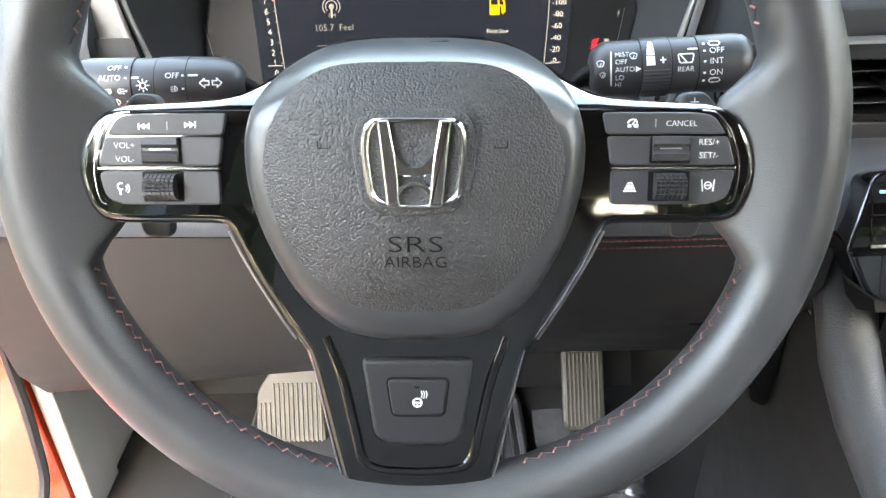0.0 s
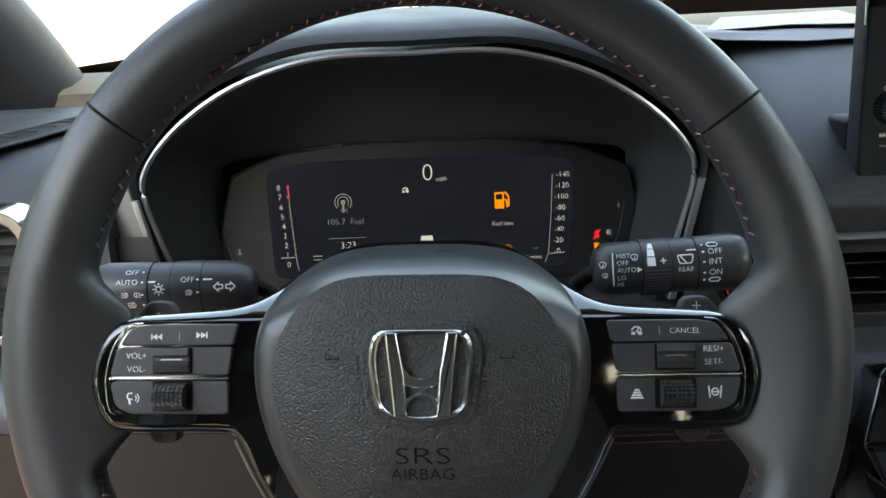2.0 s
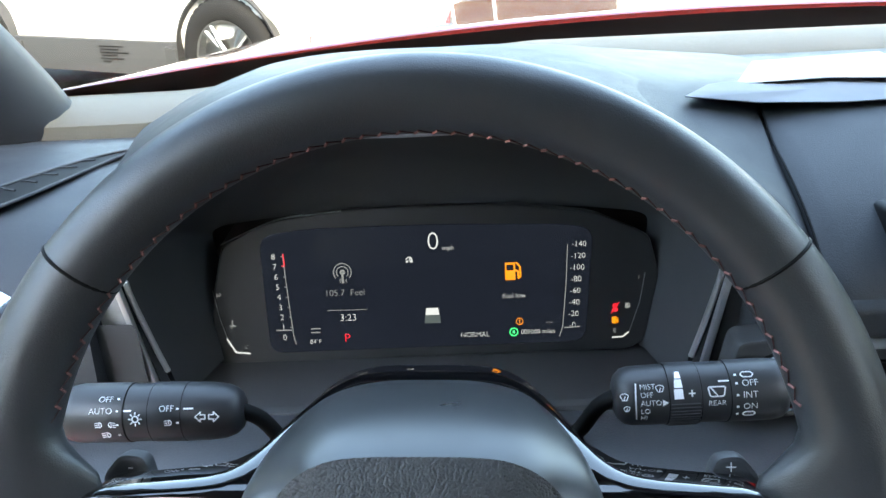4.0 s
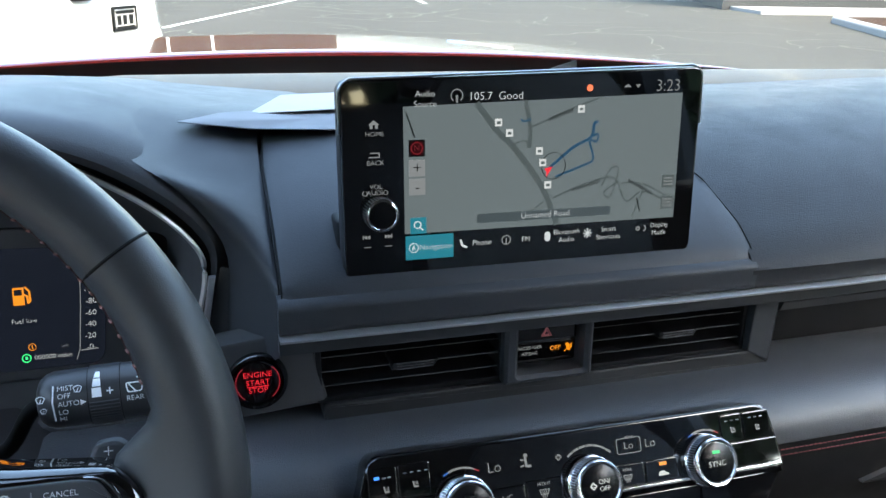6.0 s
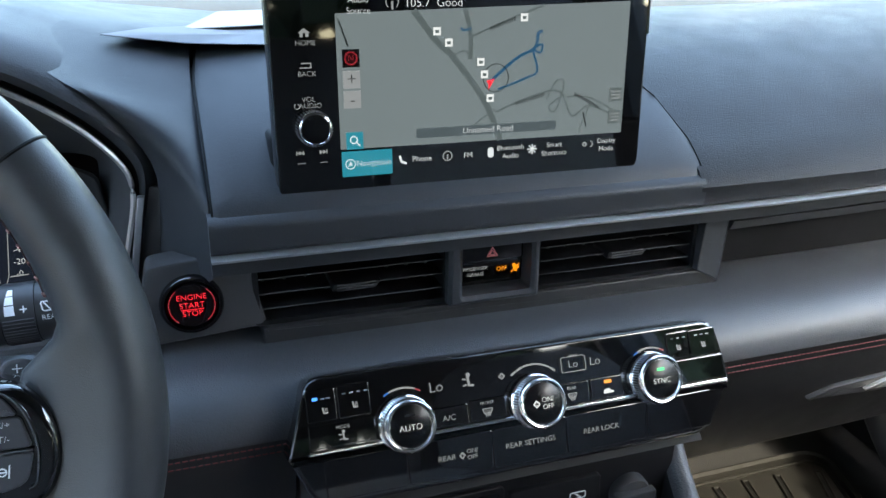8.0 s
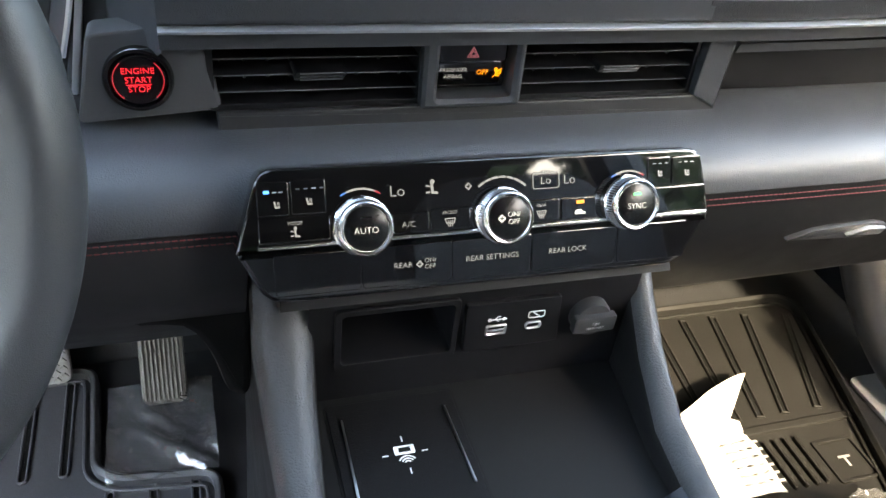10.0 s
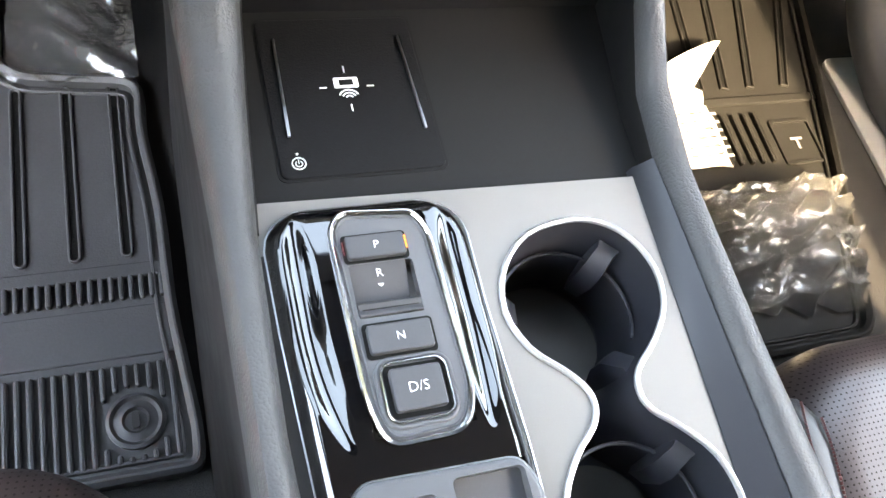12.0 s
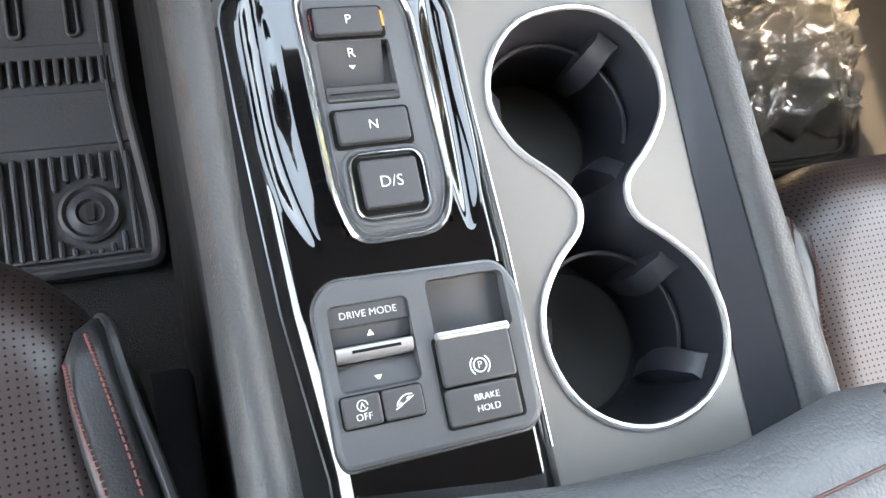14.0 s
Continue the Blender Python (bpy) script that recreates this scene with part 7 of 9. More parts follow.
def climate():
    m = tilted(0, 0.445, 0.97, 27)
    c = thing("climate_panel", m @ pose(0.4, -0.062, -0.02), "gloss black climate panel with three silver-ringed knobs", "climate control")
    low = m @ pose(0, -0.0285, 0, 9)
    o = rounded([(0.2448, -0.0286), (0.5514, -0.0286), (0.5520, -0.0240), (0.5445, 0.0168), (0.2595, 0.0180), (0.2445, -0.0270)], [0.0005, 0.0005, 0.004, 0.013, 0.009, 0.004], 6)
    part("panel", prism(o, -0.03, 0.0, 0.002, 3), M_GLOSS, c, m=m)
    o = rounded([(0.2605, -0.0325), (0.5325, -0.0335), (0.5510, -0.0002), (0.2450, -0.0002)], [0.012, 0.012, 0.001, 0.001])
    part("lower_panel", prism(o, -0.025, 0.0, 0.003, 3), M_GLOSS, c, m=low)
    part("silver_frame", tube([(p.x, p.y, -0.0008) for p in (Vector((0.2540, -0.0255)), Vector((0.2625, 0.0090)), Vector((0.2680, 0.0140)))], 0.0007, 6), M_SATIN, c, m=m)
    part("silver_frame", tube([(p.x, p.y, -0.0008) for p in spline([Vector(q) for q in ((0.5498, -0.0240), (0.5465, -0.0050), (0.5432, 0.0060), (0.5380, 0.0122), (0.5290, 0.0147), (0.4, 0.0155))], 4, False)], 0.0006, 6), M_SATIN, c, m=m)
    # silver bar in pieces between the knobs
    for x0, x1 in ((0.2570, 0.305), (0.3290, 0.391), (0.4150, 0.477), (0.5010, 0.5490)):
        part("silver_bar", prism(rrect(x0, -0.0272, x1, -0.0248, 0.0006), -0.001, 0.0016, 0.0006), M_CHROME, c, m=m)
    keys = [(0.2580, 0.2760, -0.0082, 0.0112), (0.2770, 0.2968, -0.0082, 0.0115), (0.2578, 0.2985, -0.0238, -0.0092), (0.3350, 0.3575, -0.0238, -0.0118), (0.3585, 0.3835, -0.0238, -0.0105), (0.4185, 0.4425, -0.0238, -0.0100), (0.4435, 0.4680, -0.0238, -0.0100), (0.5045, 0.5215, -0.0062, 0.0120), (0.5225, 0.5440, -0.0065, 0.0118), (0.5080, 0.5480, -0.0238, -0.0075)]
    for x0, x1, y0, y1 in keys:
        part("key", prism(rrect(x0, y0, x1, y1, 0.0012), -0.001, 0.0010, 0.0006), M_GLOSS, c, m=m)
    for x0, x1 in ((0.2655, 0.3155), (0.3165, 0.3715), (0.3725, 0.4235), (0.4245, 0.4830), (0.4850, 0.5350)):
        part("key", prism(rounded([(x0, -0.0280), (x1, -0.0280), (x1 + 0.0008, -0.0022), (x0 - 0.0008, -0.0022)], 0.0025), -0.003, 0.0008, 0.0006), M_GLOSS, c, m=low)
    w = 0.0013
    for x, y, s in ((0.3167, -0.0173, "AUTO"), (0.4035, -0.0176, ""), (0.4896, -0.0157, "SYNC")):
        k = part("knob", lathe([(0.0174, 0.0), (0.0176, 0.0015), (0.0174, 0.0028), (0.0163, 0.0036), (0.0160, 0.0105), (0.0165, 0.0120), (0.0160, 0.0138), (0.0150, 0.0146), (0.0140, 0.0144), (0.0133, 0.0134)], 56), M_RING, c, "silver ring", m=m @ pose(x, y, 0))
        bm = bmesh.new()
        for j in range(60):
            a = j * math.pi / 30
            tube([(0.0163 * math.cos(a), 0.0163 * math.sin(a), 0.0038), (0.0160 * math.cos(a), 0.0160 * math.sin(a), 0.0108)], 0.00045, 4, bm=bm)
        part("knurling", bm, M_SATIN, k)
        part("knob_face", lathe([(0.0132, 0.010), (0.0130, 0.0136), (0.0124, 0.0139), (0.0, 0.0138)], 40), M_FACE, k, "satin black face")
        if s:
            words(s, 0.0052, 0, -0.001, 0.0141, M_DIMWHITE, k)
        else:
            words("ON/", 0.0044, 0.0030, 0.0020, 0.0141, M_DIMWHITE, k)
            words("OFF", 0.0044, 0.0030, -0.0024, 0.0141, M_DIMWHITE, k)
            bars(wheel_icon("fan", -0.0048, 0, 0.0024), 0.0141, M_DIMWHITE, k)
        if s == "SYNC":
            bars([(-0.0026, 0.0058, 0.0026, 0.0076)], 0.0141, M_GREEN, k, name="lamp")
        elif s:
            bars([(-0.0030, 0.0060, 0.0030, 0.0072)], 0.0141, M_PRINTDARK, k, name="lamp")
    def mark(rows, mat=M_LIT, name="icon"):
        bars(rows, w, mat, c, m, name)
    def say(s, size, x, y, mat=M_LIT):
        words(s, size, x, y, w, mat, c, m)
    mark(wheel_icon("seat", 0.2690, -0.0020, 0.0022), M_DIM); mark(wheel_icon("seat", 0.2872, -0.0012, 0.0022), M_DIM)
    mark(wheel_icon("seat", 0.5135, 0.0010, 0.0022), M_DIM); mark(wheel_icon("seat", 0.5335, 0.0005, 0.0022), M_DIM)
    mark([(0.2620, 0.0048, 0.2652, 0.0066)], M_BLUE, "lamp")
    mark([(0.2668 + 0.0034 * i, 0.0050, 0.2692 + 0.0034 * i, 0.0058) for i in range(2)] + [(0.2800 + 0.0045 * i, 0.0062, 0.2822 + 0.0045 * i, 0.0068) for i in range(4)] + [(0.5080 + 0.0045 * i, 0.0075, 0.5102 + 0.0045 * i, 0.0081) for i in range(3)] + [(0.5270 + 0.0045 * i, 0.0075, 0.5292 + 0.0045 * i, 0.0081) for i in range(3)], M_GREYPRINT, "lamps")
    say("MODE", 0.0030, 0.2785, -0.0128, M_DIM)
    mark(wheel_icon("mode", 0.2788, -0.0183, 0.0030), M_DIM)
    say("Lo", 0.0092, 0.3385, 0.0012, M_DIM); say("Lo", 0.0070, 0.4330, 0.0018, M_DIM); say("Lo", 0.0080, 0.4490, 0.0014, M_DIM)
    mark(wheel_icon("mode", 0.3605, 0.0018, 0.0042), M_DIM)
    mark(stroke(rrect(0.4245, -0.0030, 0.4420, 0.0068, 0.0015), 0.0004, True), M_DIM, "outline")
    say("REAR", 0.0026, 0.4340, 0.0072, M_DIM)
    mark([q for i in range(7) for q in stroke(arc(0.4035, -0.0173, 0.0232, 128 - i * 12, 119 - i * 12, 2), 0.0012)], M_DIM, "fan_scale")
    mark(wheel_icon("fan", 0.3825, 0.0015, 0.0022), M_DIM)
    for x in (0.3167, 0.4900):
        mark(stroke(arc(x, -0.0172, 0.0215, 112, 68, 8), 0.0011), M_DIM, "temperature_scale")
        mark(stroke(arc(x, -0.0172, 0.0215, 122, 114, 2), 0.0009), M_BLUEDIM, "temperature_scale")
        mark(stroke(arc(x, -0.0172, 0.0215, 66, 58, 2), 0.0009), M_REDDIM, "temperature_scale")
    say("A/C", 0.0052, 0.3448, -0.0188, M_DIM)
    say("FRONT", 0.0028, 0.3705, -0.0135, M_DIM); mark(wheel_icon("defrost", 0.3705, -0.0190, 0.0032), M_DIM)
    say("REAR", 0.0028, 0.4300, -0.0135, M_DIM); mark(wheel_icon("defrost", 0.4300, -0.0188, 0.0030), M_DIM)
    mark(wheel_icon("car", 0.4565, -0.0195, 0.0036), M_DIMWHITE); mark([(0.4540, -0.0142, 0.4592, -0.0120)], M_AMBER, "lamp")
    words("REAR", 0.0050, 0.3410, -0.0152, 0.0012, M_DIM, c, low)
    bars(wheel_icon("fan", 0.3512, -0.0152, 0.0022), 0.0012, M_DIM, c, low)
    words("ON/", 0.0040, 0.3578, -0.0132, 0.0012, M_DIM, c, low)
    words("OFF", 0.0040, 0.3578, -0.0172, 0.0012, M_DIM, c, low)
    words("REAR SETTINGS", 0.0050, 0.3980, -0.0150, 0.0012, M_DIM, c, low)
    words("REAR LOCK", 0.0050, 0.4490, -0.0150, 0.0012, M_DIM, c, low)


# ---- centre console ----
CUPS = [(0.4455, 0.2893), (0.4200, 0.2835), (0.4020, 0.2660), (0.3955, 0.2430), (0.4030, 0.2215), (0.4180, 0.2068), (0.4262, 0.1960), (0.4275, 0.1870), (0.4230, 0.1775), (0.4100, 0.1655), (0.3985, 0.1475), (0.3965, 0.1260), (0.4050, 0.1050), (0.4220, 0.0915), (0.4440, 0.0870), (0.4680, 0.0940), (0.4835, 0.1110), (0.4880, 0.1320), (0.4830, 0.1530), (0.4690, 0.1695), (0.4570, 0.1800), (0.4535, 0.1900), (0.4570, 0.2010), (0.4720, 0.2150), (0.4850, 0.2330), (0.4880, 0.2540), (0.4800, 0.2740), (0.4645, 0.2860)]


def console():
    c = thing("centre_console", flat(0.46, 0.39, 0.2), "grey centre console with cup holders and storage tray", "centre console")
    w = flat(0)
    cups = spline([Vector(p) for p in CUPS], 3)
    top = 0.805
    # trim plate with the cup holder opening
    plate = rounded([(0.2815, -0.1), (0.4960, -0.1), (0.4975, 0.2), (0.5045, 0.3125), (0.2800, 0.3180), (0.2815, 0.2)], [0.002, 0.002, 0.02, 0.004, 0.004, 0.02], 2)
    part("trim_plate", fill(plate, [cups], top), M_TRIM, c, "satin grey trim plate", m=w, smooth=0)
    part("plate_edge", loft([[(p.x, p.y, top) for p in plate], [(p.x, p.y, top - 0.006) for p in plate]], cap=(False, False)), M_TRIM, c, m=w)
    # cup wells
    rings = [[(p.x, p.y, top - 0.001) for p in cups], [(p.x, p.y, top - 0.004) for p in inset(cups, 0.0015)], [(p.x, p.y, top - 0.045) for p in inset(cups, 0.0035)], [(p.x, p.y, top - 0.075) for p in inset(cups, 0.006)]]
    part("cup_well", loft(rings, cap=(False, True)), M_WELL, c, "dark grey cup holder wells", m=w)
    part("cup_rim", tube([(p.x, p.y, top + 0.0006) for p in cups], 0.0017, 8, True), M_BRIGHT, c, "thin chrome rim", m=w)
    for x, y, tabs in ((0.4420, 0.2440, (46, 172, -62)), (0.4420, 0.1330, (40, 170, -35))):
        part("cup_floor", lathe([(0.0375, top - 0.075), (0.0375, top - 0.0735), (0.033, top - 0.0725), (0.0, top - 0.0730)], 40, cx=x, cy=y), M_CUPMAT, c, "grey rubber cup mat", m=w)
        part("cup_step", tube([(x + 0.0392 * math.cos(radians(b)), y + 0.0392 * math.sin(radians(b)), top - 0.028) for b in range(-28, 152, 6)], 0.0012, 6), M_WELL, c, "moulded step in the cup wall", m=w)
        for a in tabs:
            ca, sa = math.cos(radians(a)), math.sin(radians(a))
            fin = loft([[(-hw, 0.002, z), (hw, 0.002, z), (hw * 0.8, -d, z - 0.002), (-hw * 0.8, -d, z - 0.002)] for z, d, hw in ((top - 0.060, 0.006, 0.006), (top - 0.035, 0.012, 0.0075), (top - 0.022, 0.011, 0.0075), (top - 0.010, 0.002, 0.0065))])
            rad = 0.0415 if a > 90 else 0.042
            part("cup_tab", fin, M_WELL, c, "spring tab", m=w @ pose(x + rad * ca, y + rad * sa, 0, 0, 0, a - 90))
    # side rails, rising to the dash; stations of x outside, x inside, y, top
    for side, rows in (("rail_left", [(0.261, 0.2850, -0.12, 0.818), (0.2615, 0.2840, 0.10, 0.819), (0.2615, 0.2795, 0.20, 0.820), (0.2600, 0.2805, 0.30, 0.823), (0.2570, 0.2840, 0.36, 0.831), (0.2540, 0.2870, 0.41, 0.850), (0.2520, 0.2900, 0.445, 0.874), (0.2535, 0.2930, 0.47, 0.900), (0.2560, 0.2950, 0.50, 0.92)]),
                       ("rail_right", [(0.5350, 0.5070, -0.12, 0.818), (0.5355, 0.5070, 0.10, 0.819), (0.5310, 0.5070, 0.20, 0.820), (0.5280, 0.5072, 0.30, 0.823), (0.5310, 0.5100, 0.36, 0.831), (0.5380, 0.5180, 0.41, 0.850), (0.5420, 0.5230, 0.445, 0.874), (0.5435, 0.5260, 0.47, 0.900), (0.5440, 0.5270, 0.50, 0.92)])):
        rings = []
        for xo, xi, y, z in rows:
            d = 1 if xi > xo else -1
            wd = abs(xi - xo)
            rings.append([(xo + d * 0.004, y, z - 0.032), (xo + d * 0.001, y, z - 0.026), (xo - d * 0.0005, y, z - 0.018), (xo + d * 0.002, y, z - 0.006), (xo + d * wd * 0.3, y, z), (xo + d * wd * 0.65, y, z + 0.0002), (xi - d * 0.003, y, z - 0.004), (xi, y, z - 0.012), (xi + d * 0.0005, y, 0.79 if y < 0.46 else z - 0.05), (xi - d * 0.002, y, 0.775 if y < 0.46 else z - 0.06)])
        inner = []
        for xo, xi, y, z in rows:
            d = 1 if xi > xo else -1
            inner.append([(xi - d * 0.001, y, z - 0.010), (xi + d * 0.0012, y, z - 0.016), (xi + d * 0.0016, y, 0.796 if y < 0.46 else z - 0.045), (xi - d * 0.001, y, 0.79 if y < 0.46 else z - 0.05)])
        part("inner_wall", loft(inner[3:8]), M_SIDE, c, "dark inner wall of the rail", m=w, smooth=50)
        part(side.split("_")[0], loft(rings), M_RAIL, c, "grained grey side rail", m=w, smooth=50)
    part("inner_strip", loft([[(x0, y, z - 0.004), (x0 + 0.001, y, z + 0.001), (0.5072, y, z + 0.010), (0.5080, y, z - 0.004)] for x0, y, z in ((0.484, -0.12, 0.805), (0.4850, 0.07, 0.805), (0.4900, 0.17, 0.805), (0.4945, 0.28, 0.805), (0.4960, 0.318, 0.805))]), M_WELL, c, "dark inner strip of the rail", m=w)
    part("side_panel", loft([[(0.2600 + dx, y, z1 - 0.02), (0.2560 + dx, y, z1 - 0.045), (0.2540 + dx, y, 0.62), (0.2490, y, 0.447), (0.2640 + dx, y, 0.447), (0.2740, y, 0.7)] for y, z1, dx in ((-0.12, 0.818, 0.006), (0.10, 0.819, 0.006), (0.20, 0.820, 0.0055), (0.30, 0.822, 0.003), (0.36, 0.83, 0.001), (0.41, 0.845, 0), (0.46, 0.88, 0), (0.60, 0.88, 0))]), M_FLANK, c, "console side, its shade put into the grey", m=w)
    part("gap_filler", prism([(0.2790, -0.1), (0.2965, -0.1), (0.2965, 0.10), (0.2885, 0.17), (0.2845, 0.25), (0.2840, 0.288), (0.2790, 0.288)], 0.8030, 0.8060, 0), M_SIDE, c, "black edge strip beside the selector", m=w)
    part("side_panel", loft([[(0.5300, y, z1 - 0.02), (0.5420, y, z1 - 0.05), (0.5520, y, 0.62), (0.5640, y, 0.447), (0.5440, y, 0.447), (0.5220, y, 0.7)] for y, z1 in ((-0.12, 0.818), (0.10, 0.819), (0.30, 0.822), (0.36, 0.83), (0.41, 0.845), (0.46, 0.88), (0.60, 0.88))]), M_FLANK, c, "console side, its shade put into the grey", m=w)
    # tray and charging pad
    part("tray", box(0.275, 0.31, 0.770, 0.526, 0.452, 0.799, 0.002, 0.012), M_TRAY, c, "black storage tray", m=w)
    pad = part("charging_pad", prism(rrect(0.2985, 0.3333, 0.3890, 0.4400, 0.004), 0.798, 0.8003, 0.0006), shader("ribbed_black_rubber", (0.007, 0.007, 0.0075), 0.5, grain=0.2, size=900, bump=0.0003, bump_size=900, spec=0.12), c, "black wireless charging pad", m=w)
    part("pad_gap", prism(rrect(0.2968, 0.3316, 0.3907, 0.4417, 0.005), 0.7985, 0.7994, 0.0002), M_PRINTDARK, c, m=w)
    for x0, x1 in ((0.3075, 0.3062), (0.3805, 0.3828)):
        part("guide", prism([(x0 - 0.0006, 0.425), (x1 - 0.0008, 0.359), (x1 + 0.0008, 0.359), (x0 + 0.0006, 0.425)], 0.8, 0.8018, 0.0004), M_SATIN, pad, "silver guide line", m=w)
    z = 0.8006
    bars([rrect(0.3365, 0.3895, 0.3505, 0.3965, 0.001)], z, M_WHITE, pad, w, "battery_mark")
    bars([(0.3395, 0.3912, 0.3475, 0.3948)], z + 0.0003, M_PRINTDARK, pad, w, "battery_mark")
    bars([q for i in range(3) for q in stroke(arc(0.3438, 0.3820, 0.0020 + 0.0020 * i, 30, 150, 6), 0.0008)] + [(0.3434, 0.400, 0.3442, 0.4045), (0.3434, 0.3735, 0.3442, 0.3780), (0.3280, 0.3898, 0.3320, 0.3904), (0.3550, 0.3898, 0.3590, 0.3904)], z, M_WHITE, pad, w, "charge_symbol")
    bars(stroke(arc(0.3087, 0.3422, 0.0036, 0, 360, 16), 0.0006) + stroke(arc(0.3087, 0.3420, 0.0018, 130, 410, 10), 0.0005) + stroke([(0.3087, 0.3422), (0.3087, 0.3445)], 0.0005) + [(0.3080, 0.3475, 0.3092, 0.3487)], z, M_WHITE, pad, w, "power_symbol")
    # niche with slot and sockets
    f = pose(0, 0.446, 0, 90)
    part("socket_face", fill(rounded([(0.286, 0.80), (0.526, 0.80), (0.526, 0.893), (0.288, 0.893)], 0.004, 2), [rrect(0.3085, 0.8350, 0.3865, 0.8790, 0.003)], 0), M_INLAY, c, "black socket panel", m=f, smooth=0)
    part("slot", loft([[(x, zz, -d) for x, zz in [(p.x, p.y) for p in rrect(0.3085, 0.8350, 0.3865, 0.8790, 0.003)]] for d in (0, 0.05)], cap=(False, True)), M_INLAY, c, "open storage slot", m=f)
    part("slot_lip", ring_plate(rrect(0.3045, 0.8300, 0.3900, 0.8830, 0.004), rrect(0.3090, 0.8355, 0.3860, 0.8785, 0.003), -0.001, 0.003), M_INLAY, c, m=f)
    us = part("usb_plate", prism(rounded([(0.3950, 0.8330), (0.4680, 0.8340), (0.4640, 0.8770), (0.3935, 0.8770)], 0.003), 0, 0.004, 0.001), M_INLAY, c, "black USB plate", m=f)
    part("usb_socket", ring_plate(rrect(0.4090, 0.8495, 0.4245, 0.8585, 0.0015), rrect(0.4102, 0.8510, 0.4233, 0.8570, 0.001), 0.005, 0.0068), M_SATIN, us, m=f)
    part("usb_socket", ring_plate(rrect(0.4385, 0.8510, 0.4510, 0.8578, 0.003), rrect(0.4398, 0.8524, 0.4497, 0.8564, 0.0018), 0.005, 0.0068), M_SATIN, us, m=f)
    bars([(0.4105, 0.8530, 0.4230, 0.8548)], 0.0062, M_GREYPRINT, us, f, "usb_tongue")
    bars(stroke([(0.4115, 0.8640), (0.4210, 0.8640)], 0.0006) + stroke(arc(0.4108, 0.8640, 0.001, 0, 360, 6), 0.001) + stroke([(0.4145, 0.8640), (0.4165, 0.8665), (0.4185, 0.8665)], 0.0005) + [[(0.4205, 0.8625), (0.4235, 0.8640), (0.4205, 0.8655)]] + stroke([(0.4155, 0.8640), (0.4175, 0.8618)], 0.0005), 0.0064, M_WHITE, us, f, "usb_symbol")
    bars(stroke(rrect(0.4395, 0.8620, 0.4515, 0.8675, 0.001, 1), 0.0006, True) + stroke([(0.4430, 0.8665), (0.4460, 0.8645), (0.4450, 0.8645), (0.4480, 0.8630)], 0.0006), 0.0064, M_WHITE, us, f, "battery_symbol")
    cap = part("socket_cap", lathe([(0.0150, 0.0), (0.0150, 0.006), (0.0138, 0.009), (0.0, 0.010)], 32), M_BEZEL, c, "black power socket cover", m=f @ pose(0.4900, 0.8545, 0))
    part("cap_bar", prism(rrect(-0.0165, -0.0075, 0.0165, 0.0065, 0.002), 0.008, 0.014, 0.0015), M_BEZEL, cap)
    words("12V", 0.0036, 0, 0.0008, 0.0142, M_GREYPRINT, cap)
    words("180W MAX", 0.0030, 0, -0.0030, 0.0142, M_GREYPRINT, cap)
    part("niche_roof", extrude_x([(0.426, 0.904), (0.446, 0.892), (0.50, 0.892), (0.50, 0.914), (0.431, 0.910)], 0.268, 0.532), M_SIDE, c, "dark brow over the sockets", m=w)
    part("core", box(0.295, -0.12, 0.46, 0.49, 0.44, 0.722, 0.002), M_BLACK, c, m=w)
    # front lid behind the camera's feet
    a = part("armrest_lid", loft([[(x, y0 + yy, zz) for yy, zz in ((-0.40, 0.78), (-0.40, 0.865), (-0.06, 0.868), (-0.022, 0.862), (-0.006, 0.850), (-0.002, 0.838), (-0.010, 0.815), (-0.03, 0.80))] for x, y0 in ((0.262, 0.075), (0.268, 0.086), (0.30, 0.0895), (0.375, 0.080), (0.45, 0.0775), (0.507, 0.089), (0.534, 0.088), (0.54, 0.075))]), M_ARM, c, "dark leather armrest lid", m=w, smooth=60)
    part("lid_seam", tube([(x, y, z) for x, y, z in ((0.262, 0.058, 0.8665), (0.30, 0.066, 0.867), (0.38, 0.056, 0.867), (0.46, 0.055, 0.867), (0.535, 0.063, 0.866))], 0.0008, 5), M_THREAD, a, m=w)
    for o in (0.0, 0.006):
        part("lid_seam", tube([(0.508 + o, 0.086, 0.8640), (0.514 + o, 0.070, 0.8672), (0.522 + o, 0.03, 0.8682), (0.528 + o, -0.1, 0.8678)], 0.0008, 5), M_THREAD, a, m=w)


